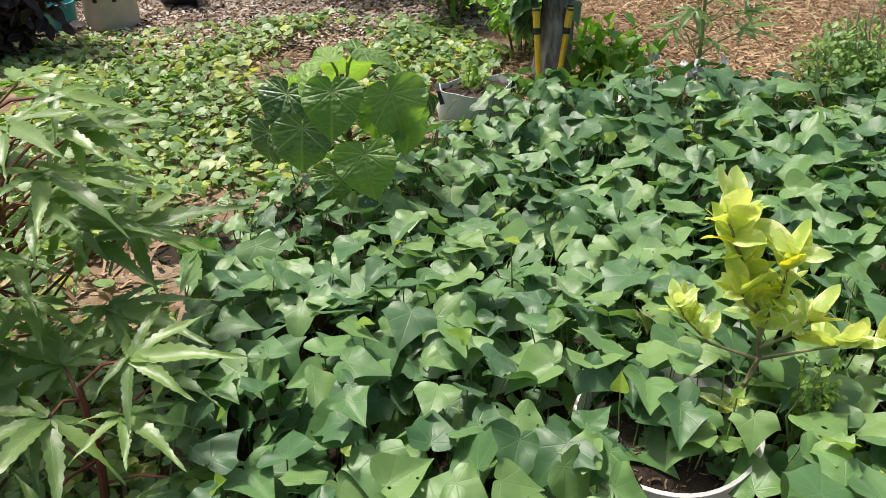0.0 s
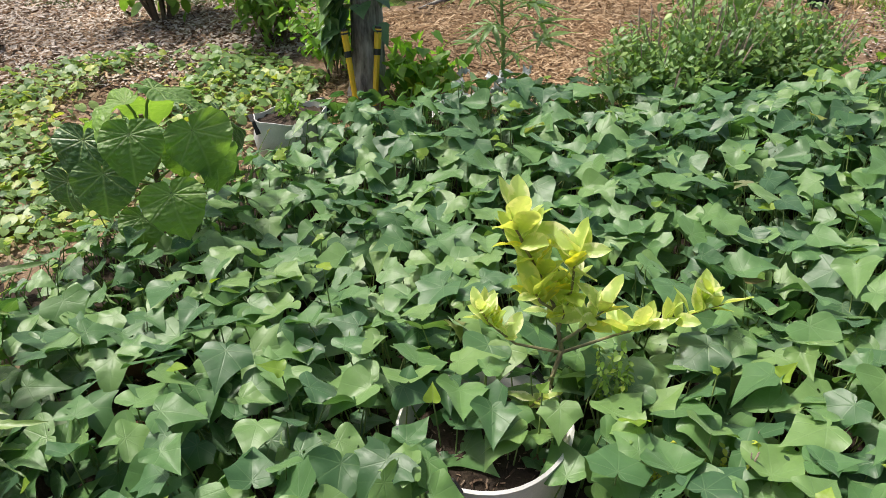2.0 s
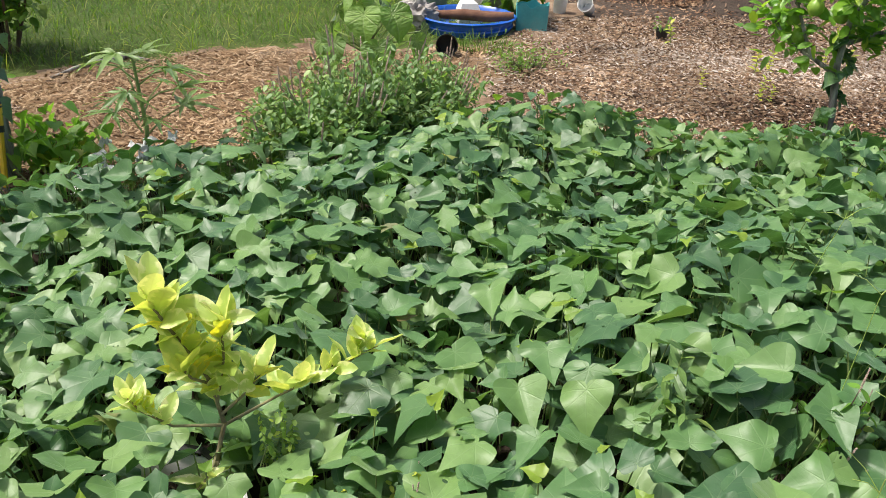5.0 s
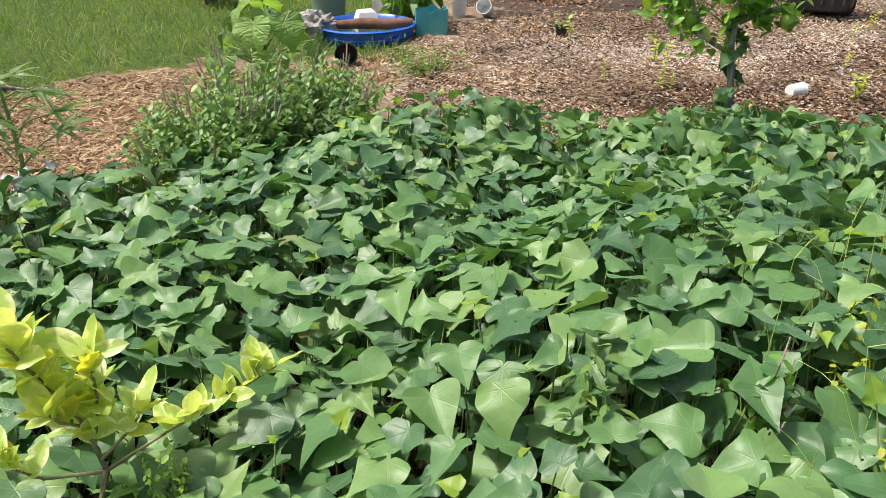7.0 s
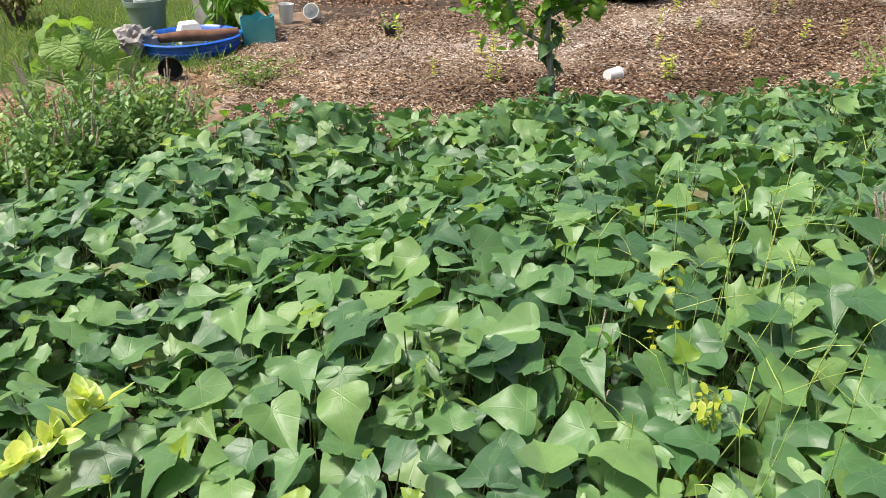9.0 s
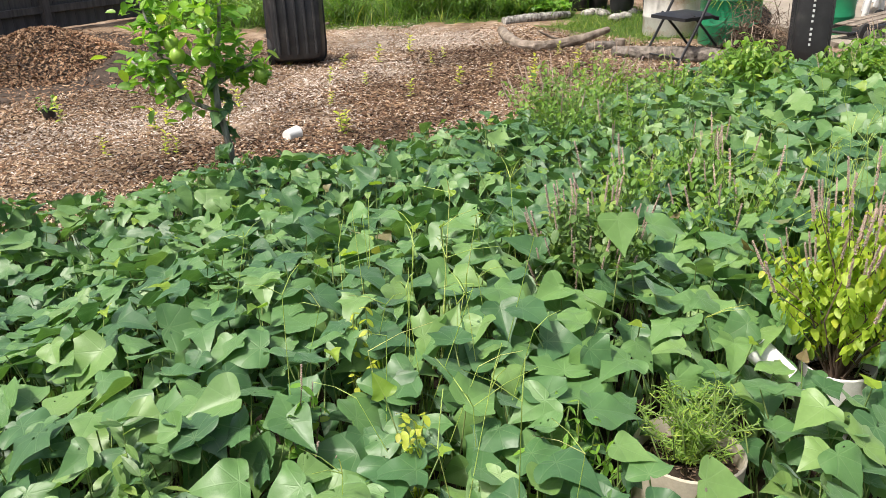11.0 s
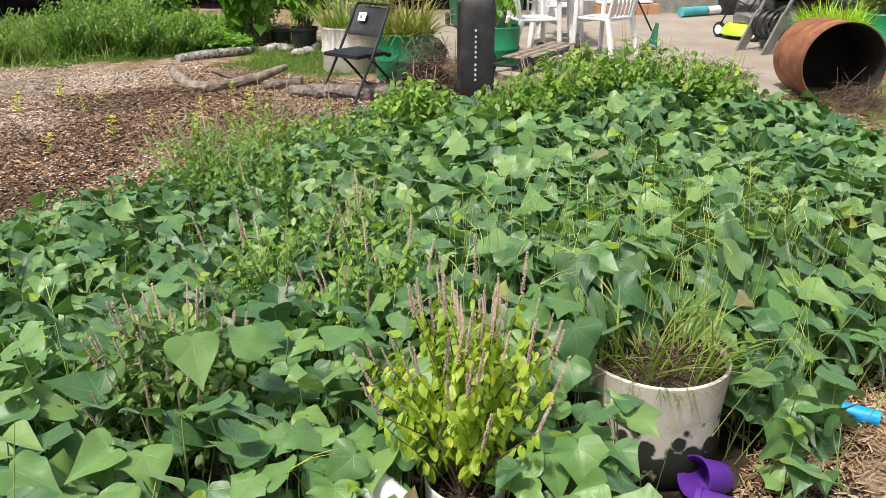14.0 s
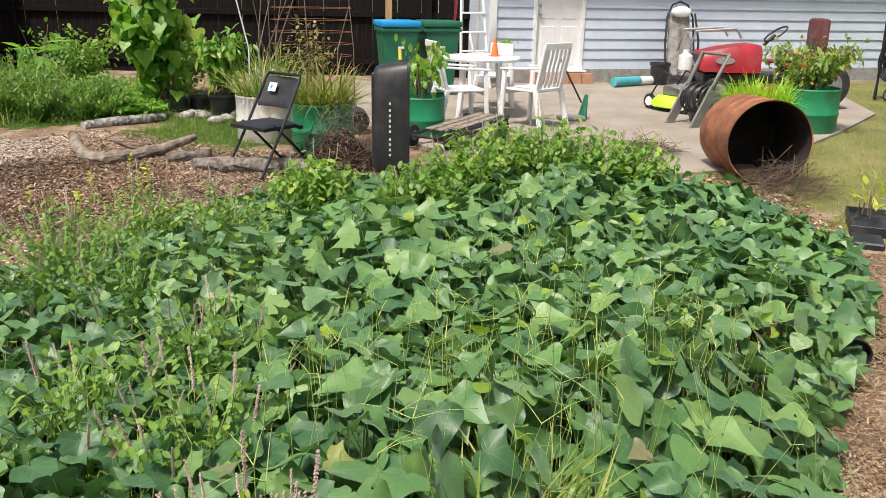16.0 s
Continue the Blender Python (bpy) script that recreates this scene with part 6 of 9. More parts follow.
MAROON = surface("faded_maroon_vinyl", (0.1, 0.03, 0.03), (0.17, 0.06, 0.055), 0.6, scale=6, dirt=(0.25, 0.2, 0.18), dirt_amt=0.4)
RUST = surface("rusted_steel", (0.16, 0.055, 0.025), (0.36, 0.15, 0.065), 0.8, scale=7, fine=60, relief=0.5, dirt=(0.1, 0.045, 0.03), dirt_amt=0.8)
SOOT = surface("sooty_steel", (0.012, 0.01, 0.009), (0.04, 0.028, 0.02), 0.9, scale=6, fine=60, relief=0.4)
STEEL = surface("galvanised_steel", (0.5, 0.5, 0.5), (0.62, 0.62, 0.62), 0.4, metal=0.8, scale=8)
RUBBER = surface("black_rubber", (0.012, 0.012, 0.012), (0.03, 0.03, 0.03), 0.85, scale=12)
ORANGE = surface("orange_plastic", (0.75, 0.16, 0.03), (0.8, 0.2, 0.05), 0.5)
YELLOW = surface("yellow_handle", (0.75, 0.47, 0.02), (0.8, 0.54, 0.04), 0.4, dirt=(0.3, 0.2, 0.05), dirt_amt=0.4)
FENCE = surface("dark_fence_board", (0.006, 0.005, 0.005), (0.016, 0.013, 0.012), 0.85, scale=3, fine=50, relief=0.5, stretch=(6, 6, 0.6), spec=0.08)
GREYFENCE = surface("grey_fence_board", (0.05, 0.046, 0.044), (0.1, 0.092, 0.088), 0.85, scale=3, fine=50, relief=0.5, stretch=(6, 6, 0.6))
POSTWOOD = surface("pine_post", (0.36, 0.22, 0.1), (0.46, 0.3, 0.15), 0.8, scale=6, stretch=(4, 4, 0.5))
SIDING = surface("pale_blue_siding", (0.5, 0.56, 0.65), (0.56, 0.62, 0.7), 0.55, scale=2, fine=50, relief=0.08, dirt=(0.42, 0.45, 0.48), dirt_amt=0.35)
TRIM = surface("white_trim_paint", (0.75, 0.75, 0.74), (0.82, 0.82, 0.81), 0.5, scale=4, dirt=(0.55, 0.53, 0.48), dirt_amt=0.3)
LOGBARK = surface("grey_log_bark", (0.06, 0.05, 0.042), (0.26, 0.225, 0.19), 0.9, scale=18, fine=80, relief=0.9)
BRICK = surface("orange_brick", (0.4, 0.2, 0.11), (0.52, 0.3, 0.18), 0.9, scale=8, relief=0.4)
INK = surface("pale_grey_print", (0.5, 0.5, 0.5), (0.6, 0.6, 0.6), 0.6)
DARKINK = surface("dark_print", (0.05, 0.09, 0.07), (0.08, 0.12, 0.1), 0.6)
PAPER = surface("white_paper", (0.75, 0.75, 0.73), (0.85, 0.85, 0.83), 0.8, scale=6, dirt=(0.5, 0.45, 0.38), dirt_amt=0.3)
CLOTH = surface("grey_cloth", (0.22, 0.2, 0.19), (0.42, 0.4, 0.37), 0.95, scale=9, fine=120, relief=0.5)
COPPER = surface("brown_log", (0.13, 0.06, 0.035), (0.22, 0.11, 0.065), 0.9, scale=12, relief=0.6)
STONE = surface("grey_concrete_block", (0.22, 0.21, 0.2), (0.34, 0.33, 0.31), 0.95, scale=9, relief=0.5)
ROOFING = surface("grey_shingle", (0.1, 0.1, 0.1), (0.16, 0.155, 0.15), 0.9, scale=9, relief=0.5)
DEBRIS = chip_material("dry_bark_debris", [(0.05, 0.032, 0.022), (0.12, 0.075, 0.05), (0.2, 0.135, 0.09), (0.3, 0.22, 0.16)])


def mould_fabric():
    m = surface("mouldy_grow_bag", (0.46, 0.43, 0.37), (0.6, 0.57, 0.51), 0.85, scale=5, fine=180, relief=0.3, dirt=(0.26, 0.23, 0.16), dirt_amt=0.8, dirt_scale=6, spec=0.1)
    nt = m.node_tree
    p = nt.nodes["Principled BSDF"]
    src = p.inputs["Base Color"].links[0].from_socket
    tc = nt.nodes.new("ShaderNodeTexCoord")
    vo = nt.nodes.new("ShaderNodeTexVoronoi")
    vo.inputs["Scale"].default_value = 24
    nt.links.new(tc.outputs["Object"], vo.inputs["Vector"])
    sep = nt.nodes.new("ShaderNodeSeparateXYZ")
    nt.links.new(tc.outputs["Object"], sep.inputs[0])
    # mould spots grow up from the damp foot
    low = mathn(nt, "MULTIPLY", mathn(nt, "SUBTRACT", 0.25, sep.outputs[2]), 6.5, clamp=True)
    n = noise_tex(nt, 16, 4, 0.7)
    v = mathn(nt, "SUBTRACT", mathn(nt, "ADD", low, mathn(nt, "MULTIPLY", n, 0.7)), mathn(nt, "ADD", vo.outputs[0], 0.35))
    fac = mathn(nt, "MULTIPLY", v, 6.0, clamp=True)
    nt.links.new(mixc(nt, fac, src, (0.03, 0.032, 0.026)), p.inputs["Base Color"])
    return m


MOULD = mould_fabric()


def bar(bm, a, b, w, d, bevel=0.003):
    """A straight bar of section w x d from a to b."""
    a, b = Vector(a), Vector(b)
    dv = b - a
    vs = box(bm, 0, 0, 0, w, d, dv.length, bevel)
    bmesh.ops.transform(bm, matrix=Matrix.Translation((a + b) / 2) @ dv.to_track_quat("Z", "Y").to_matrix().to_4x4(), verts=vs)


def rod(name, pts, r, material, parent, sides=8, label=""):
    bm = bmesh.new()
    tube(bm, pts, r, sides)
    return part(name, bm, material, parent, label)


def cyl(name, r, h, material, parent, m, profile=None, sides=20, label="", smooth=True):
    bm = bmesh.new()
    lathe(bm, profile or [(0, 0), (r * 0.96, 0), (r, h * 0.04), (r, h * 0.96), (r * 0.96, h), (0, h)], sides)
    return part(name, bm, material, parent, label, smooth, m=m)


def boxpart(name, c, s, material, parent, bevel=0.004, label="", m=None, segs=1):
    bm = bmesh.new()
    box(bm, *c, *s, bevel, segs=segs)
    return part(name, bm, material, parent, label, smooth=False, m=m)


def grow_bag(name, x, y, z0, r, h, material, label, seed, handles=True, soil=0.05, inner=None, fold=0.0):
    t = thing(name, x, y, z0, label, "grow bag")
    bm = bmesh.new()
    lathe(bm, [(0, 0), (r * 0.86, 0), (r * 0.95, h * 0.06), (r * 0.99, h * 0.35), (r * 0.96, h * 0.6), (r * 1.0, h * 0.85), (r * 1.02, h), (r * 0.985, h + 0.004), (r * 0.965, h - 0.003), (r * 0.94, h * 0.86), (r * 0.9, h - soil - 0.01)], 40, wobble=0.018, seed=seed)
    part("bag", bm, material, t)
    bm = bmesh.new()
    rg = np.random.default_rng(seed)
    lathe(bm, [(r * 0.955, h - soil), (r * 0.8, h - soil + 0.008), (r * 0.5, h - soil + 0.016), (r * 0.2, h - soil + 0.01), (0, h - soil + 0.014)], 30, wobble=0.02, seed=seed + 1)
    for v in bm.verts:
        v.co.z += rg.normal(0, 0.004)
    part("soil", bm, SOIL, t)
    bm = bmesh.new()
    for k in range(260):
        a, q = rg.uniform(0, 6.28), r * 0.9 * math.sqrt(rg.random())
        L = rg.uniform(0.004, 0.018)
        box(bm, 0, 0, 0, L, L * rg.uniform(0.1, 0.35), 0.0012, 0, m=pose(math.cos(a) * q, math.sin(a) * q, h - soil + 0.018, rg.uniform(-30, 30), rg.uniform(-30, 30), rg.uniform(0, 360)))
    ob = part("bark_litter", bm, DEBRIS, t, smooth=False)
    tagged(ob, kind="stuff")
    if handles:
        for s in (0, 1):
            a = radians(seed * 47 + s * 180)
            bm = bmesh.new()
            c, d = Vector((math.cos(a), math.sin(a), 0)), Vector((-math.sin(a), math.cos(a), 0))
            pts = [c * r * 1.0 + d * 0.05 + Vector((0, 0, h * 0.75)), c * r * 1.03 + d * 0.05 + Vector((0, 0, h)), c * r * 1.02 + d * 0.03 + Vector((0, 0, h + 0.022)), c * r * 1.02 - d * 0.03 + Vector((0, 0, h + 0.02)), c * r * 1.03 - d * 0.05 + Vector((0, 0, h)), c * r * 1.0 - d * 0.05 + Vector((0, 0, h * 0.75))]
            for p, q in zip(pts, pts[1:]):
                bar(bm, p, q, 0.022, 0.003, 0.0008)
            part("handle", bm, STRAP, t, "black webbing handle", smooth=False)
    return t


grow_bag("grow_bag", 0.45, 1.2, 0.0, 0.185, 0.2, FABRIC, "white fabric grow bag holding the citrus sapling", 1)
grow_bag("grow_bag", 1.88, -0.27, 0.0, 0.115, 0.3, TANFABRIC, "cream fabric grow bag holding the rosemary", 2, handles=False)
grow_bag("grow_bag", 2.37, -0.645, 0.0, 0.092, 0.27, FABRIC, "white fabric grow bag holding the yellow basil", 3, handles=False)
grow_bag("grow_bag", 2.79, -1.21, 0.0, 0.195, 0.33, MOULD, "large white fabric grow bag with black mould, full of grass", 4, handles=False, soil=0.015)


def slouched_bag(x, y, rx, ry, h, turn):
    """A half-empty fabric bag: its mouth sags to a flat slit with a low front lip."""
    t = thing("grow_bag", x, y, 0, "low slouched white fabric grow bag beside the tree", "grow bag", turn=turn)
    n = 48
    bm, soil, rings = bmesh.new(), bmesh.new(), []
    for q, k in ((0.0, 0.86), (0.1, 0.95), (0.45, 1.03), (0.75, 0.99), (1.0, 1.0), (1.0, 0.975), (0.7, 0.95)):
        ring = []
        for i in range(n):
            a = 2 * math.pi * i / n
            c, d = math.cos(a), math.sin(a)
            rim = h * (1 - 0.08 * max(-d, 0) - 0.02 * max(d, 0) + 0.1 * c * c + 0.03 * math.sin(5 * a))
            crease = 1 + 0.025 * math.sin(7 * a + 3 * q) * q
            ring.append(bm.verts.new((math.copysign(abs(c) ** 0.9, c) * rx * k * crease, math.copysign(abs(d) ** 1.15, d) * ry * k * crease - 0.02 * q, rim * q)))
        rings.append(ring)
    for a, b in zip(rings, rings[1:]):
        for i in range(n):
            bm.faces.new((a[i], a[(i + 1) % n], b[(i + 1) % n], b[i]))
    part("bag", bm, FABRIC, t)
    top = [soil.verts.new((0.95 * rx * math.cos(2 * math.pi * i / n), 0.95 * ry * math.sin(2 * math.pi * i / n) - 0.015, h * 0.86 + 0.006 * math.sin(i * 2.1))) for i in range(n)]
    mid = soil.verts.new((0, 0, h * 0.94))
    for i in range(n):
        soil.faces.new((top[i], top[(i + 1) % n], mid))
    part("soil", soil, DIRT, t)
    for s in (-1, 1):
        bm = bmesh.new()
        for p, q in (((s * rx * 1.0, -0.05, h * 0.72), (s * rx * 1.03, -0.03, h * 1.02)), ((s * rx * 1.03, -0.03, h * 1.02), (s * rx * 1.0, 0.02, h * 1.1))):
            bar(bm, Vector(p), Vector(q), 0.022, 0.004, 0.001)
        part("handle", bm, STRAP, t, "black webbing handle", smooth=False)
    return t


slouched_bag(0.135, 3.2, 0.16, 0.1, 0.165, 22)
grow_bag("grow_bag", -1.85, 4.6, 0.0, 0.15, 0.23, TANFABRIC, "tan fabric grow bag with low green plants", 6)
grow_bag("grow_bag", -0.3, 1.52, 0.0, 0.11, 0.17, COPPER, "brown shiny grow bag almost hidden under vine leaves", 7, handles=False)
herb("bag_herb", -1.85, 4.6, 0.2, 0.15, 0.16, "low bright green herb in a grow bag", stems=20, leaf=0.04, material=BRIGHT, seed=51, pairs=5)
herb("bag_herb", 0.12, 3.22, 0.12, 0.1, 0.16, "sparse green shoots in the low grow bag", stems=8, leaf=0.035, material=BASIL, seed=52, pairs=5)


def tuft(name, x, y, z, r, h, n, label, seed, material=None, spread=0.8, category="grass"):
    t = thing(name, x, y, z, label, category)
    rg = np.random.default_rng(seed)
    a, q = rg.uniform(0, 6.28, n), r * np.sqrt(rg.random(n))
    tm = [blade("grass", cols=1, fold=0.0, droop=d, wave=0.0, seed=s) for s, d in enumerate((0.3, 0.8, 1.4))]
    V, F, U = scatter(tm, rg.integers(0, 3, n), np.stack([np.cos(a) * q, np.sin(a) * q, np.zeros(n)], 1), rg.uniform(0.5, 1.1, n) * h, a + rg.normal(0, 0.9, n), -rg.uniform(spread, 1.5, n), rg.normal(0, 0.3, n))
    link("grass_growth", mesh_arrays("grass_growth", V, F, U), material or GRASS, t, kind="stuff")
    return t


tuft("grass_tuft", 2.79, -1.21, 0.3, 0.17, 0.24, 190, "green and straw coloured grass growing in the mouldy grow bag", 81, REED, 0.75)
tuft("dry_grass_tuft", 2.79, -1.21, 0.315, 0.185, 0.11, 300, "dry straw round the rim of the grow bag", 82, DRY, 0.1)


def nursery_pot(name, x, y, z, r, h, material, label, m=None, ribs=True):
    t = thing(name, x, y, z, label, "pot")
    if m is not None:
        t.matrix_world = pose(x, y, z) @ m
    bm = bmesh.new()
    lathe(bm, [(0, 0), (r * 0.78, 0), (r * 0.8, 0.006), (r * 0.93, h * 0.86), (r * 0.95, h * 0.87), (r * 1.02, h * 0.88), (r * 1.03, h), (r * 0.97, h), (r * 0.9, h * 0.86), (r * 0.77, 0.012), (0, 0.012)], 28)
    part("pot", bm, material, t)
    return t


nursery_pot("nursery_pot", -1.57, 4.95, 0.115, 0.115, 0.21, BLACKPL, "black plastic nursery pot lying on its side", pose(-0.1, 0, 0, 0, 88, 8))
nursery_pot("nursery_pot", 3.52, 4.58, 0.075, 0.075, 0.14, BLACKPL, "black plastic nursery pot lying on the tan chips", pose(0, 0, 0, 82, 0, -35))
tuft("grass_tuft", 3.85, 4.55, 0.0, 0.2, 0.16, 260, "pale green grass tuft beside the pool", 83, GRASS, 0.5)
nursery_pot("nursery_pot", 5.28, 4.18, 0.0, 0.05, 0.08, BLACKPL, "tiny black pot with a seedling in it")
herb("pot_seedling", 5.28, 4.18, 0.05, 0.08, 0.16, "sparse seedling in a tiny black pot", stems=6, leaf=0.03, material=WEED, seed=53, pairs=4)
nursery_pot("teal_pot", -2.12, 4.52, 0.0, 0.11, 0.17, TEAL, "teal plastic pot beside the grow bag")
nursery_pot("purple_pot", 2.59, -1.345, 0.055, 0.055, 0.1, PURPLEPL, "purple plastic pot tipped over beside the grow bag", pose(0, 0, 0, 70, 0, 200))
nursery_pot("purple_pot", 2.43, -1.345, 0.055, 0.056, 0.12, PURPLEPL, "purple plastic pot lying on the chips", pose(0, 0, 0, 95, 0, 150))
nursery_pot("black_pot", 4.22, -2.98, 0.055, 0.06, 0.1, BLACKPL, "small black pot on its side by the path", pose(0, 0, 0, 88, 0, 240))
nursery_pot("black_pot", 3.86, -3.05, 0.0, 0.07, 0.12, BLACKPL, "black pot standing on the wood chips")
nursery_pot("brown_pot", 4.08, -2.46, 0.0, 0.055, 0.24, COPPER, "tall brown paper pot among the vines")
nursery_pot("shrub_pot", 11.2, 0.45, 0.0, 0.17, 0.26, BLACKPL, "black nursery pot holding the leafy shrub")
nursery_pot("black_pot", 11.45, 1.02, 0.0, 0.13, 0.17, BLACKPL, "low black pot beside the leafy shrubs")
nursery_pot("black_pot", 11.62, 0.78, 0.0, 0.14, 0.18, BLACKPL, "black pot in the row by the weeds")
nursery_pot("shrub_pot", 11.25, 0.05, 0.0, 0.16, 0.24, BLACKPL, "black nursery pot beside the bright leaves")
nursery_pot("black_bucket", 14.55, -6.25, 0.02, 0.17, 0.36, BLACKPL, "black plastic bucket against the house wall")


def lopper():
    t = thing("lopper", 0.5, 3.56, 0.0, "long handled lopper with yellow handles leaning on the tree", "garden tool")
    for s, (x0, x1) in ((-1, (-0.05, -0.075)), (1, (0.035, 0.08))):
        b, e = Vector((x0, -0.02, 0.02)), Vector((x1, 0.05, 0.36))
        bm = bmesh.new()
        tube(bm, [b, b.lerp(e, 0.5), b.lerp(e, 0.72)], [0.013, 0.014, 0.014], 8)
        hd = part("handle", bm, YELLOW, t, "yellow fibreglass handle")
        rod("grip", [b.lerp(e, 0.71), b.lerp(e, 0.8), b.lerp(e, 0.99), e], [0.0155, 0.017, 0.017, 0.012], YELLOW, hd, label="yellow grip")
        rod("grip_band", [b.lerp(e, 0.66), b.lerp(e, 0.74)], 0.0175, BLACKPL, hd, label="black band")
        rod("grip_end", [b.lerp(e, 0.95), b.lerp(e, 1.02)], [0.0185, 0.014], BLACKPL, hd, label="black end cap")
    boxpart("blade", (0, -0.02, 0.01), (0.1, 0.012, 0.05), STEEL, t, 0.004)


lopper()


def scraps(name, x, y, z, r, n, seed, label, material=None):
    t = thing(name, x, y, z, label, "litter")
    rg = np.random.default_rng(seed)
    for k in range(n):
        bm = bmesh.new()
        bmesh.ops.create_grid(bm, x_segments=5, y_segments=5, size=0.5)
        s = rg.uniform(0.05, 0.11)
        for v in bm.verts:
            v.co = Vector((v.co.x * s, v.co.y * s * rg.uniform(0.6, 0.8), rg.normal(0, 0.012)))
        bmesh.ops.solidify(bm, geom=bm.faces[:], thickness=0.0015)
        part("scrap", bm, material or PAPER, t, smooth=False, m=pose(rg.normal(0, r), rg.normal(0, r), 0.02 + 0.03 * k * 0.5, rg.uniform(-50, 50), rg.uniform(-50, 50), rg.uniform(0, 360)))


scraps("paper_litter", 1.08, 3.12, 0.18, 0.06, 5, 3, "crumpled white paper scraps under the papaya plant")
scraps("paper_litter", 0.86, 3.3, 0.1, 0.12, 5, 9, "torn pale plastic scraps on the chips")


def tub_cup(name, x, y, m, r, h, label, material=None):
    t = thing(name, x, y, 0, label, "tub")
    t.matrix_world = pose(x, y, 0) @ m
    bm = bmesh.new()
    lathe(bm, [(0, 0), (r * 0.8, 0), (r * 0.82, 0.004), (r, h * 0.95), (r * 1.05, h * 0.96), (r * 1.05, h), (r * 0.97, h), (r * 0.8, 0.008), (0, 0.008)], 22)
    part("tub", bm, material or WHITEPL, t)
    return t


tub_cup("white_jar", 5.02, 2.14, pose(-0.05, 0, 0.045, 90, 0, 70), 0.045, 0.1, "white plastic jar lying in the mulch")
tub_cup("white_tub", 5.2, 5.28, pose(0, 0, 0, 3, 2, 0), 0.065, 0.17, "white plastic tub standing on the dirt")
tub_cup("white_tub", 5.38, 5.1, pose(0, 0, 0.05, 62, 0, -60), 0.065, 0.16, "white plastic tub tipped over")
tub_cup("blue_bottle", 2.86, -1.95, pose(0, 0, 0.031, 90, 0, 150), 0.029, 0.13, "blue plastic bottle lying on the chips", BLUEPL)


def label_sleeve():
    t = thing("plant_sleeve", 2.27, -0.49, 0.29, "white plastic sleeve with dark print lying beside the basil", "plant label")
    t.matrix_world = look((2.275, -0.475, 0.3), (2.235, -0.55, 0.25))
    bm = bmesh.new()
    lathe(bm, [(0.031, -0.05), (0.032, -0.02), (0.036, 0.05), (0.038, 0.055), (0.0365, 0.056), (0.034, 0.05), (0.03, -0.02), (0.029, -0.05)], 24, wobble=0.02, seed=4)
    part("sleeve", bm, PAPER, t)
    for k, (z, w, h) in enumerate(((0.03, 5, 0.012), (0.012, 4, 0.004), (0.002, 4, 0.004), (-0.01, 3, 0.003))):
        bm = bmesh.new()
        for j in range(w):
            a = radians(118 + j * 13)
            box(bm, 0, 0, 0, 0.005, 0.0012, h, 0, m=Matrix.Translation((0.0352 * math.cos(a) * (1 + 0.4 * z), 0.0352 * math.sin(a) * (1 + 0.4 * z), z)) @ pose(0, 0, 0, 0, 0, math.degrees(a) - 90))
        part("print_bar", bm, DARKINK, t, smooth=False)


label_sleeve()


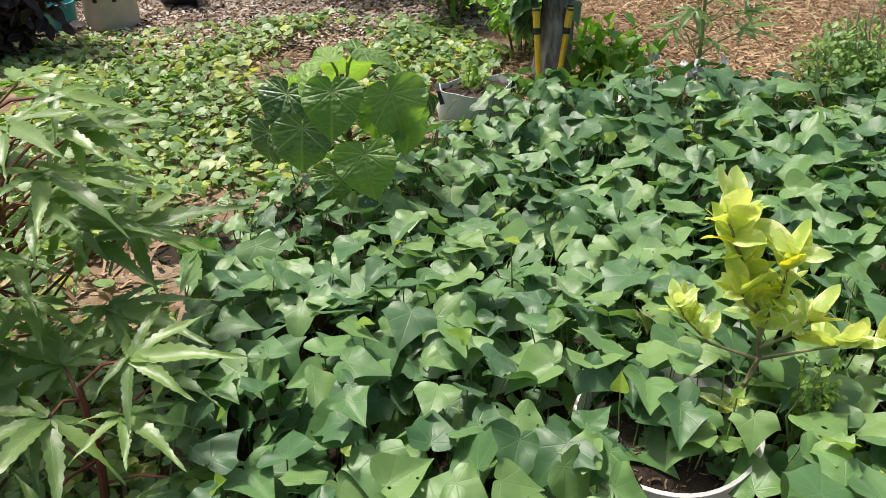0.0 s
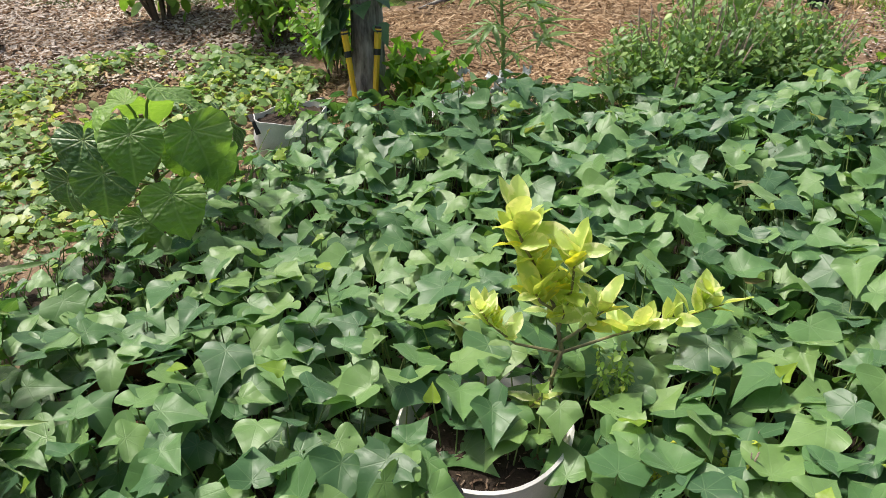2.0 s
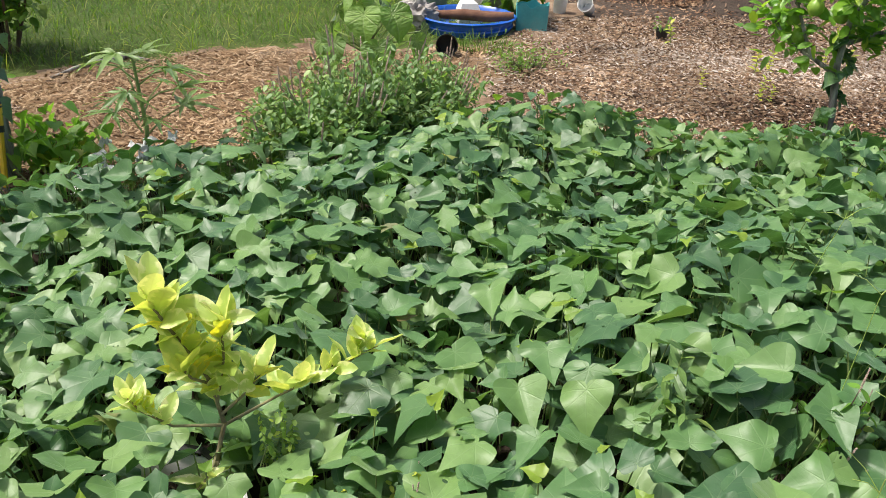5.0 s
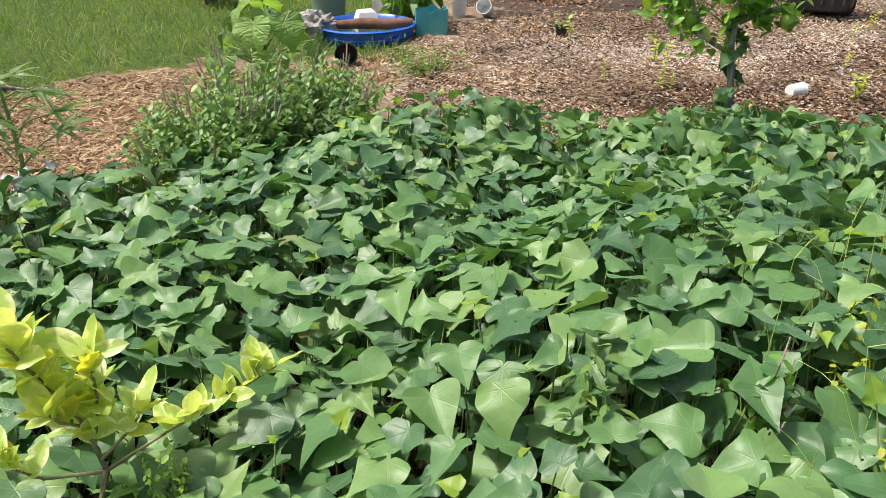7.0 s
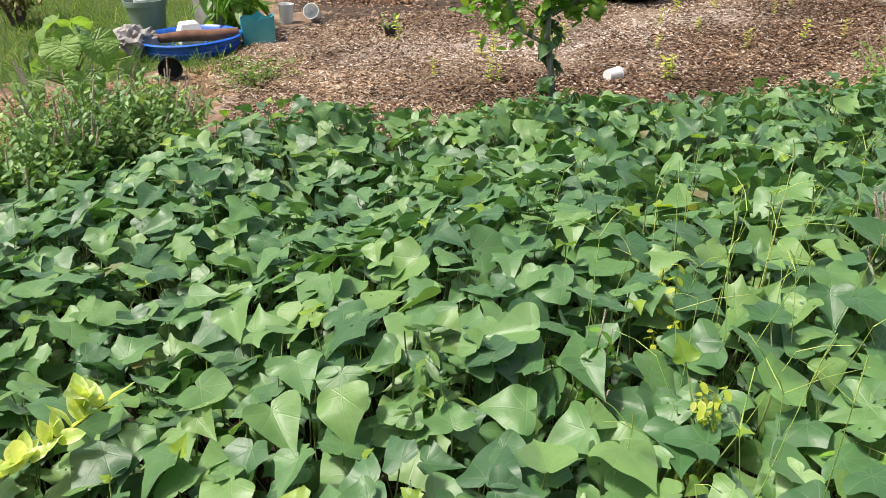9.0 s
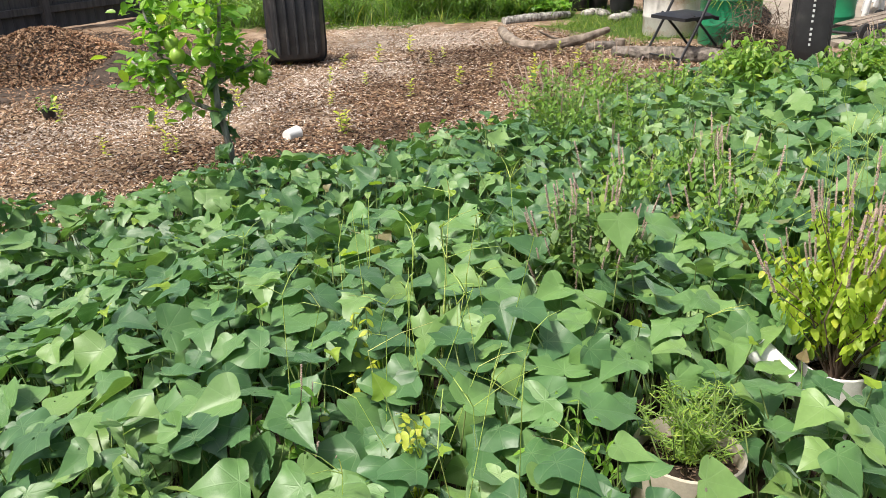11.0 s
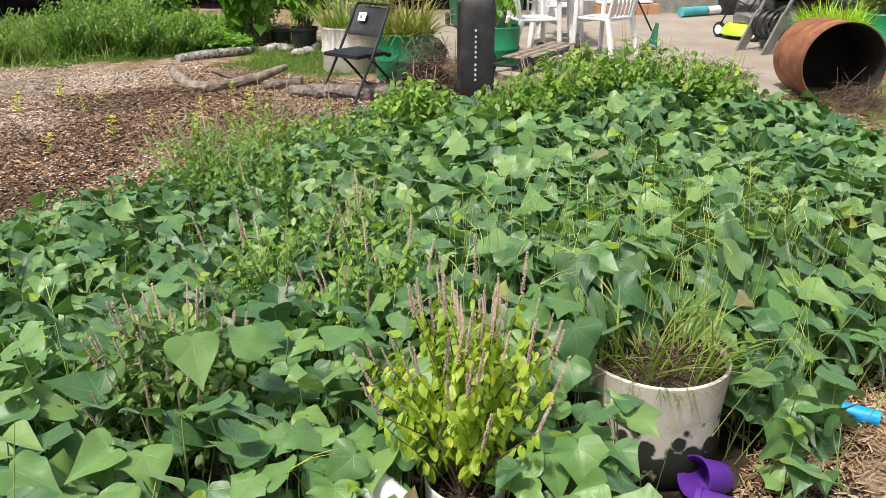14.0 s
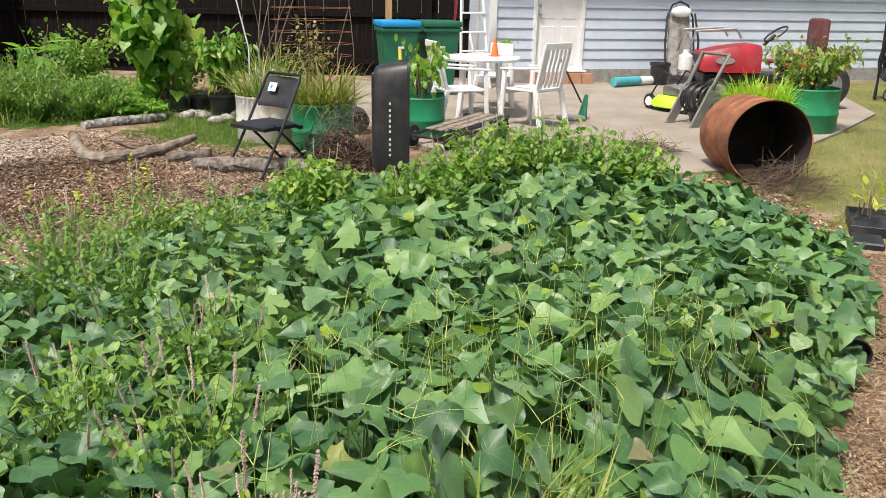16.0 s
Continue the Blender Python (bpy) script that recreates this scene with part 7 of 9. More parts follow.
# ---- pool corner ----
def pool_corner():
    t = thing("paddling_pool", 4.12, 5.16, -0.03, "blue plastic paddling pool used as a planter", "pool")
    bm = bmesh.new()
    lathe(bm, [(0, 0), (0.32, 0), (0.335, 0.015), (0.36, 0.12), (0.375, 0.125), (0.385, 0.14), (0.37, 0.148), (0.35, 0.13), (0.32, 0.03), (0, 0.03)], 48, wobble=0.012, seed=3)
    part("pool", bm, POOLBLUE, t)
    rod("rim_band", [(0.357 * math.cos(a), 0.357 * math.sin(a), 0.075) for a in np.linspace(0, 6.2832, 49)], 0.008, POOLBLUE, t, 6)
    l = thing("log", 4.12, 5.08, 0.06, "brown rotten log lying in the pool", "log")
    rod("trunk", [(-0.22, 0.2, 0.05), (-0.05, 0.06, 0.06), (0.1, -0.08, 0.055), (0.24, -0.2, 0.07)], [0.03, 0.042, 0.042, 0.03], COPPER, l, 12)
    p = thing("planter", 4.2, 5.78, 0, "large sage green plastic planter behind the pool", "planter")
    bm = bmesh.new()
    lathe(bm, [(0, 0), (0.12, 0), (0.14, 0.18), (0.155, 0.27), (0.168, 0.27), (0.17, 0.31), (0.158, 0.31), (0.13, 0.18), (0.11, 0.05), (0, 0.05)], 32)
    part("bowl", bm, SAGE, p)
    w = thing("plastic_jug", 4.18, 5.78, 0.22, "white plastic jug and scraps in the planter", "jug")
    cyl("jug", 0.07, 0.2, WHITEPL, w, pose(0, 0, 0, 18, -12, 0), [(0, 0), (0.07, 0), (0.075, 0.02), (0.07, 0.13), (0.03, 0.17), (0.03, 0.2), (0, 0.2)], 14)
    b = thing("white_crate", 4.2, 5.26, 0.02, "white plastic crate in the pool", "crate")
    bm = bmesh.new()
    lathe(bm, [(0, 0), (0.12, 0), (0.12, 0.1), (0.09, 0.16), (0.07, 0.17), (0, 0.17)], 4, m=pose(0, 0, 0, 0, 0, 20))
    part("shell", bm, WHITEPL, b, smooth=False)
    c = thing("teal_box", 4.58, 4.92, 0, "teal plastic box with torn rim beside the pool", "box")
    bm = bmesh.new()
    n = 40
    lo, hi, ih, il = [], [], [], []
    for k in range(n):
        a = 2 * math.pi * k / n
        s = 1 / max(abs(math.cos(a)), abs(math.sin(a)), 0.75)
        x, y = 0.125 * s * math.cos(a), 0.1 * s * math.sin(a)
        zt = 0.2 + 0.015 * math.sin(5 * a) + 0.01 * math.sin(9 * a + 1)
        lo.append(bm.verts.new((x, y, 0)))
        hi.append(bm.verts.new((x * 1.03, y * 1.03, zt)))
        ih.append(bm.verts.new((x * 0.99, y * 0.99, zt)))
        il.append(bm.verts.new((x * 0.96, y * 0.96, 0.015)))
    for k in range(n):
        j = (k + 1) % n
        for A, B in ((lo, hi), (hi, ih), (ih, il)):
            bm.faces.new((A[k], A[j], B[j], B[k]))
    bm.faces.new(il)
    part("box", bm, TEAL, c)
    c.matrix_world = pose(4.58, 4.92, 0, 0, 0, -40)
    k = thing("cloth_bundle", 3.76, 5.34, 0, "crumpled grey cloth heaped by the pool", "cloth")
    bm = bmesh.new()
    bmesh.ops.create_icosphere(bm, subdivisions=4, radius=0.5)
    for v in bm.verts:
        v.co *= 1 + 0.5 * noise.fractal(v.co * 4.5, 0.7, 2.2, 4) + 0.16 * noise.ridged_multi_fractal(v.co * 6, 0.8, 2.0, 3, 1.0, 2.0)
        v.co = Vector((v.co.x * 0.3, v.co.y * 0.24, max(v.co.z * 0.2 + 0.1, 0.0)))
    part("cloth", bm, CLOTH, k)
    nursery_pot("hanging_pot", 4.75, 5.7, 0.3, 0.1, 0.14, BLACKPL, "black pot standing on a block behind the pool")
    s = thing("block", 4.75, 5.7, 0, "grey concrete block under a black pot", "block")
    boxpart("block", (0, 0, 0.15), (0.2, 0.2, 0.3), STONE, s, 0.01)
    f = thing("paddling_pool", 3.95, 9.0, 0, "blue plastic paddling pool far across the lawn", "pool")
    bm = bmesh.new()
    lathe(bm, [(0, 0), (0.62, 0), (0.7, 0.2), (0.72, 0.22), (0.7, 0.24), (0.66, 0.2), (0.6, 0.04), (0, 0.04)], 40)
    part("pool", bm, POOLBLUE, f)


pool_corner()


# ---- carts, logs, heap ----
def cart_tray(name, x, y, turn, tilt, label, ribs=5, handle=False, tall=0.96):
    """A dump cart's moulded tray stood on end, its floor facing -y."""
    t = thing(name, x, y, 0, label, "cart tray")
    t.matrix_world = pose(x, y, 0, 0, 0, turn) @ pose(0, 0, 0, tilt[0], tilt[1], 0)
    H = tall
    W, D = 0.56, 0.27
    bm = bmesh.new()
    # section rings from the floor to the rim, rounded rectangles in x and z
    rings = []
    for yy, gx, gz in ((0.0, 0.40, H - 0.2), (0.006, 0.43, H - 0.16), (0.03, 0.46, H - 0.13), (D - 0.02, W - 0.03, H - 0.05), (D - 0.018, W, H - 0.01), (D, W, H - 0.01), (D, W - 0.03, H - 0.04), (0.05, 0.43, H - 0.17), (0.04, 0.38, H - 0.24)):
        ring = []
        for k in range(32):
            a = 2 * math.pi * (k + 0.5) / 32
            c, s = math.cos(a), math.sin(a)
            e = 0.28
            px, pz = math.copysign(abs(c) ** e, c) * gx / 2, math.copysign(abs(s) ** e, s) * gz / 2
            ring.append(bm.verts.new((px, yy, pz + H / 2)))
        rings.append(ring)
    for a, b in zip(rings, rings[1:]):
        for k in range(32):
            bm.faces.new((a[k], a[(k + 1) % 32], b[(k + 1) % 32], b[k]))
    bm.faces.new(rings[0])
    bm.faces.new(rings[-1])
    tray = part("tray", bm, BLACKPL, t)
    for k in range(ribs):
        xx = (k - (ribs - 1) / 2) * 0.085
        boxpart("rib", (xx, -0.006, H / 2), (0.028, 0.03, H - 0.24), BLACKPL, tray, 0.008)
    if handle:
        rod("tray_handle", [(-0.07, 0.2, H - 0.02), (-0.06, 0.2, H + 0.05), (0.06, 0.2, H + 0.05), (0.07, 0.2, H - 0.02)], 0.014, YELLOW_TAG, t, 8, "yellow handle")
    return t


c1 = cart_tray("cart_tray", 7.39, 3.14, -64, (-4, 0), "black ribbed cart tray standing on end in the mulch", handle=True, tall=0.84)
cyl("wheel", 0.13, 0.06, RUBBER, c1, pose(-0.28, 0.22, 0.13, 0, 90, 0), label="black rubber wheel")
c2 = cart_tray("cart_tray", 7.75, -1.14, 176, (0, -3), "black cart tray standing on end with pale print on its side", handle=True, ribs=4)
for k, (z, L) in enumerate(((0.62, 0.02), (0.57, 0.02), (0.53, 0.02), (0.49, 0.022), (0.45, 0.02), (0.41, 0.018), (0.35, 0.02), (0.31, 0.02), (0.27, 0.02), (0.23, 0.018))):
    boxpart("print_bar", (0.262, 0.12, z), (0.003, 0.016, L), INK, c2, 0, m=pose(0, 0, 0, 0, 0, 0))


def cart_frame():
    t = thing("handcart", 9.4, -2.08, 0, "low black steel cart frame with grey boards lying behind the tray", "handcart", turn=-41)
    for y in (-0.17, 0.17):
        rod("rail", [(-0.68, y, 0.13), (0.0, y, 0.16), (0.7, y, 0.19)], 0.02, BLACKMET, t)
    for x in (-0.62, -0.2, 0.25, 0.66):
        rod("cross_bar", [(x, -0.19, 0.15 + 0.03 * x), (x, 0.19, 0.15 + 0.03 * x)], 0.015, BLACKMET, t)
    for k in range(3):
        boxpart("board", (0.12, -0.11 + 0.11 * k, 0.185), (1.0, 0.09, 0.014), DRIFT, t, 0.003, "grey weathered board", m=pose(0, 0, 0, 0, -2.5, 0))
    for p in ((-0.5, -0.24, 0.11), (-0.5, 0.2, 0.11), (0.5, -0.24, 0.11), (0.5, 0.2, 0.11)):
        w = cyl("wheel", 0.11, 0.05, RUBBER, t, pose(*p, -90, 0, 0), [(0, 0), (0.075, 0), (0.105, 0.01), (0.11, 0.025), (0.105, 0.04), (0.075, 0.05), (0, 0.05)], 24)
        cyl("rim", 0.05, 0.055, GREYPL, w, pose(0, 0, -0.002))


cart_frame()


def bark_log(name, pts, radii, material, parent, seed, ridge=0.15, rings=80, sides=30):
    """A log along points with a ridged, knotty bark surface and sawn ends."""
    P = np.array(pts, float)
    u = np.linspace(0, len(P) - 1, rings)
    C = np.stack([np.interp(u, np.arange(len(P)), P[:, k]) for k in range(3)], 1)
    for _ in range(4):
        C[1:-1] = (C[:-2] + 2 * C[1:-1] + C[2:]) / 4
    R = np.interp(u, np.arange(len(P)), radii)
    bm = bmesh.new()
    loops = []
    for i, c in enumerate(C):
        d = Vector(C[min(i + 1, rings - 1)] - C[max(i - 1, 0)]).normalized()
        e = d.cross(Vector((0, 0, 1))).normalized()
        f = e.cross(d)
        ring = []
        for k in range(sides):
            g = 2 * math.pi * k / sides
            q = Vector((math.cos(g) * 3, math.sin(g) * 3, i * 0.22 + seed))
            r = R[i] * (1 + ridge * noise.fractal(q * 2.2, 0.6, 2.1, 4) + 0.5 * ridge * noise.noise(q * 3.1))
            ring.append(bm.verts.new(Vector(c) + (e * math.cos(g) + f * math.sin(g)) * r))
        loops.append(ring)
    for m, n in zip(loops, loops[1:]):
        for k in range(sides):
            bm.faces.new((m[k], m[(k + 1) % sides], n[(k + 1) % sides], n[k]))
    bm.faces.new(loops[0])
    bm.faces.new(loops[-1])
    return part(name, bm, material, parent)


def logs():
    l = thing("log", 8.0, -0.17, 0, "grey barked log lying behind the mulch", "log")
    bark_log("trunk", [(0.16, 0.5, 0.05), (0.08, 0.25, 0.06), (0.0, 0.0, 0.065), (-0.08, -0.3, 0.07), (-0.14, -0.52, 0.06)], [0.05, 0.06, 0.068, 0.075, 0.06], LOGBARK, l, 1)
    b = thing("branch", 8.75, 1.1, 0, "curved weathered branch lying on the mulch", "branch")
    bark_log("limb", [(0.74, 0.55, 0.05), (0.2, 0.38, 0.055), (-0.2, 0.18, 0.045), (-0.33, 0.01, 0.05), (-0.21, -0.2, 0.05), (-0.04, -0.42, 0.08), (0.19, -0.66, 0.14)], [0.045, 0.052, 0.05, 0.048, 0.05, 0.045, 0.03], DRIFT, b, 2, 0.16)
    rod("stub", [(-0.3, 0.02, 0.05), (-0.44, -0.04, 0.06)], [0.034, 0.03], DRIFT, b, 10)
    rod("side_twig", [(0.1, -0.2, 0.04), (0.0, -0.08, 0.1), (-0.08, 0.0, 0.16)], [0.018, 0.014, 0.008], DRIFT, b, 8)
    g = thing("log", 8.47, 0.48, 0, "short piece of grey wood lying on the mulch", "log")
    bark_log("trunk", [(-0.05, 0.12, 0.045), (0.0, 0.0, 0.05), (0.08, -0.12, 0.05)], [0.04, 0.05, 0.045], LOGBARK, g, 5, rings=16)
    c = thing("branch", 10.45, 1.42, 0, "dark fallen branch along the weeds", "branch")
    bark_log("limb", [(-0.32, 0.33, 0.05), (-0.1, 0.1, 0.06), (0.1, -0.15, 0.06), (0.36, -0.36, 0.05)], [0.05, 0.055, 0.05, 0.035], BARK, c, 3)
    s = thing("stump", 8.62, 0.3, 0, "short cut log standing on the mulch", "log")
    cyl("trunk", 0.05, 0.1, DRIFT, s, pose(0, 0, 0))
    d = thing("branch", 9.3, 4.0, 0, "pale dead branch on bare ground", "branch")
    rod("limb", [(-0.3, 0.3, 0.03), (0, 0.1, 0.05), (0.3, -0.25, 0.1)], [0.03, 0.026, 0.012], DRIFT, d, 8)
    rod("fork", [(0, 0.1, 0.05), (0.22, 0.25, 0.08)], [0.02, 0.01], DRIFT, d, 8)
    e = thing("tree_root", 1.35, 5.28, 0, "grey exposed root along the lawn's edge", "root")
    rod("limb", [(-0.3, -0.08, 0.0), (-0.15, -0.04, 0.03), (0.0, 0.0, 0.04), (0.2, 0.06, 0.04), (0.35, 0.0, 0.0)], [0.008, 0.013, 0.016, 0.016, 0.008], BARK, e, 10)


logs()


def heap(name, x, y, rx, ry, h, label, seed, material, ground_mat, n, category="heap", size=(0.02, 0.06)):
    t = thing(name, x, y, 0, label, category)
    rg = np.random.default_rng(seed)
    bm = bmesh.new()
    vs = lathe(bm, [(0, 1.0), (0.15, 0.96), (0.35, 0.78), (0.55, 0.52), (0.75, 0.27), (0.92, 0.08), (1.05, -0.03)], 40, wobble=0.03, seed=seed)
    for v in bm.verts:
        k = 1 + 0.25 * noise.noise(Vector((v.co.x * 2.2, v.co.y * 2.2, seed)))
        v.co = Vector((v.co.x * rx, v.co.y * ry, v.co.z * h * k))
    part("mound", bm, ground_mat, t)
    a, q = rg.uniform(0, 6.28, n), np.sqrt(rg.random(n))
    z = h * np.interp(q, [0, 0.15, 0.35, 0.55, 0.75, 0.92, 1.05], [1, 0.96, 0.78, 0.52, 0.27, 0.08, -0.02]) * 1.06 + 0.015
    L, W = rg.uniform(*size, n), rg.uniform(0.003, 0.009, n)
    R = basis(rg.uniform(0, 6.28, n), rg.normal(0, 0.45, n), rg.normal(0, 0.4, n))
    T = np.array([(-1, -0.5, 0), (1, -0.5, 0), (1, 0.5, 0.1), (-1, 0.5, -0.1)], float)
    P = np.stack([T[None, :, 0] * W[:, None], T[None, :, 1] * L[:, None], T[None, :, 2] * W[:, None]], 2)
    P = np.einsum("nij,nvj->nvi", R, P) + np.stack([np.cos(a) * q * rx, np.sin(a) * q * ry, z], 1)[:, None, :]
    F = (np.array([[0, 1, 2, 3]])[None] + (np.arange(n) * 4)[:, None, None]).reshape(-1, 4)
    link("litter", mesh_arrays("litter", P.reshape(-1, 3), F), material, t, kind="stuff")
    return t


heap("mulch_heap", 7.1, 5.7, 1.0, 1.0, 0.36, "heap of reddish brown shredded bark", 3, CHIP_RED, DIRT, 14000, size=(0.012, 0.045))
heap("dirt_heap", 7.3, 4.9, 0.9, 0.7, 0.14, "low spread of dark grey soil", 4, DEBRIS, DIRT, 500)


def twig_pile(name, x, y, r, h, n, label, seed, material=None, length=(0.15, 0.45), radius=0.0035):
    t = thing(name, x, y, 0, label, "twig pile")
    rg = np.random.default_rng(seed)
    a, q = rg.uniform(0, 6.28, n), np.sqrt(rg.random(n)) * r
    zc = h * (1 - (q / r) ** 2) * rg.random(n) + 0.02
    c = np.stack([np.cos(a) * q, np.sin(a) * q, zc], 1)
    d = rg.normal(0, 1, (n, 3)) * np.array([1, 1, 0.45])
    d /= np.linalg.norm(d, axis=1)[:, None]
    L = rg.uniform(*length, n)[:, None] / 2
    A, B = c - d * L, c + d * L
    A[:, 2], B[:, 2] = np.maximum(A[:, 2], 0.005), np.maximum(B[:, 2], 0.005)
    V, F = stalks(A, B, radius, radius * 0.5, sag=0.02)
    link("twig_tangle", mesh_arrays("twig_tangle", V, F), material or TWIGBARK, t, kind="stuff")
    return t


heap("brush_heap", 8.2, -0.88, 0.3, 0.34, 0.3, "heap of dry roots and brush beside the chair", 6, DEBRIS, SOIL, 700)
twig_pile("brush_pile", 8.2, -0.88, 0.42, 0.54, 680, "tangle of dry brown roots and twigs", 7, length=(0.12, 0.4))
twig_pile("brush_pile", 8.75, -3.8, 0.3, 0.11, 220, "thin scatter of dead twigs on the patio's edge", 8, length=(0.15, 0.4))
twig_pile("brush_pile", 7.2, -4.35, 0.34, 0.22, 240, "dry twigs spilling out of the barrel", 9, length=(0.2, 0.55), radius=0.003)


def folding_chair():
    t = thing("folding_chair", 8.06, -0.3, 0, "black metal folding chair with a padded seat and white label", "chair", turn=45)
    for s in (-1, 1):
        rod("front_leg", [(s * 0.215, 0.3, 0.0), (s * 0.21, 0.04, 0.4), (s * 0.2, -0.17, 0.76)], 0.0125, BLACKMET, t)
        rod("rear_leg", [(s * 0.185, -0.33, 0.0), (s * 0.185, -0.04, 0.28), (s * 0.185, 0.12, 0.42)], 0.0115, BLACKMET, t)
    rod("stretcher", [(-0.215, 0.255, 0.07), (0.215, 0.255, 0.07)], 0.008, BLACKMET, t)
    rod("stretcher", [(-0.185, -0.27, 0.07), (0.185, -0.27, 0.07)], 0.008, BLACKMET, t)
    rod("top_rail", [(-0.2, -0.165, 0.745), (-0.185, -0.185, 0.785), (0.185, -0.185, 0.785), (0.2, -0.165, 0.745)], 0.0125, BLACKMET, t)
    bm = bmesh.new()
    bmesh.ops.create_grid(bm, x_segments=10, y_segments=10, size=0.5)
    for v in bm.verts:
        x, y = v.co.x, v.co.y
        e = max(abs(x), abs(y)) * 2
        v.co = Vector((x * 0.41 * (1 - 0.06 * (y < -0.2)), y * 0.42 + 0.02, 0.425 - 0.02 * e ** 4 + 0.012 * (1 - e) - 0.02 * (y < -0.4)))
    bmesh.ops.solidify(bm, geom=bm.faces[:], thickness=0.028)
    part("seat", bm, BLACKPL, t, "black padded vinyl seat")
    bm = bmesh.new()
    bmesh.ops.create_grid(bm, x_segments=10, y_segments=6, size=0.5)
    for v in bm.verts:
        x, q = v.co.x, v.co.y + 0.5
        v.co = Vector((x * 0.39, -0.055 - 0.115 * q - 0.03 * (1 - (2 * x) ** 2), 0.54 + 0.22 * q))
    bmesh.ops.solidify(bm, geom=bm.faces[:], thickness=0.014)
    bk = part("backrest", bm, BLACKPL, t, "black moulded backrest")
    boxpart("paper_label", (0, 0, 0), (0.085, 0.003, 0.075), PAPER, bk, 0, "white paper label", m=pose(0.075, -0.118, 0.68, 27, 0, 4))
    boxpart("print_bar", (0, 0, 0), (0.022, 0.002, 0.03), BINBLUE, bk, 0, m=pose(0.085, -0.115, 0.68, 27, 0, 4))
    for p in ((-0.215, 0.3), (0.215, 0.3), (-0.185, -0.33), (0.185, -0.33)):
        cyl("foot_cap", 0.016, 0.03, RUBBER, t, pose(p[0], p[1], 0))


folding_chair()


def half_drum(name, x, y, r, h, material, label, soil_mat=None):
    t = thing(name, x, y, 0, label, "drum planter")
    prof = [(0, 0), (r * 0.96, 0), (r, 0.02)]
    for q in (0.45,):
        prof += [(r, h * q - 0.02), (r * 1.025, h * q - 0.008), (r * 1.025, h * q + 0.008), (r, h * q + 0.02)]
    prof += [(r, h * 0.94), (r * 1.02, h * 0.97), (r * 1.0, h), (r * 0.97, h), (r * 0.97, h * 0.86)]
    bm = bmesh.new()
    lathe(bm, prof, 40, wobble=0.004, seed=int(x * 10))
    part("drum", bm, material, t)
    bm = bmesh.new()
    lathe(bm, [(r * 0.985, h * 0.88), (r * 0.5, h * 0.92), (0, h * 0.93)], 24)
    part("soil", bm, SOIL, t)
    return t


def rusty_white():
    m = surface("white_enamel_with_rust", (0.6, 0.58, 0.53), (0.7, 0.68, 0.64), 0.5, scale=4, dirt=(0.36, 0.17, 0.06), dirt_amt=0.95, dirt_scale=3.5)
    return m


half_drum("drum_planter", 9.02, -0.72, 0.29, 0.45, GREENPL, "green half drum planter full of reeds")
half_drum("drum_planter", 9.6, -0.16, 0.29, 0.45, rusty_white(), "white rust stained half drum planter")
half_drum("drum_planter", 9.75, -1.72, 0.25, 0.42, GREENPL, "green half drum planter behind the cart tray")
half_drum("drum_planter", 9.95, -6.13, 0.34, 0.5, GREENPL, "green half drum planter with a pepper bush")
half_drum("drum_planter", 9.5, -5.3, 0.3, 0.42, GREENPL, "green half drum planter full of bright grass")
tuft("reed_tuft", 9.02, -0.72, 0.38, 0.24, 0.62, 110, "tall yellowing reeds in a green drum", 83, DRY, 0.8, "reeds")
tuft("reed_tuft", 9.02, -0.72, 0.38, 0.24, 0.42, 420, "green reeds in a green drum", 84, REED, 0.6, "reeds")
tuft("grass_tuft", 9.6, -0.16, 0.38, 0.24, 0.5, 260, "long green grass in the rusty white drum", 85, REED, 0.8)
tuft("grass_tuft", 9.5, -5.3, 0.36, 0.3, 0.36, 620, "bright lime green grass in a green drum", 86, leaf_material("lime_grass", [(0.25, 0.42, 0.03), (0.32, 0.5, 0.04)], young=(0.42, 0.55, 0.05), vein_amt=0, translucent=0.4), 0.6)
shrub("pod_shrub", 9.75, -1.75, 0.34, 0.6, "thin shrub with drooping pale leaves in a green drum", 31, BRIGHT, 0.09, 150, 9, ("oval",), base=0.38, hang=1.1, stem_r=0.006)
shrub("pepper_bush", 9.95, -6.1, 0.46, 0.56, "bushy pepper plant with yellowing leaves in a green drum", 32, leaf_material("pepper_leaf", [(0.1, 0.18, 0.05), (0.18, 0.28, 0.06), (0.27, 0.36, 0.08)], young=(0.4, 0.3, 0.06), vein_amt=0.2), 0.075, 1150, 16, ("oval", "lance"), base=0.44, hang=0.7, stem_r=0.006)


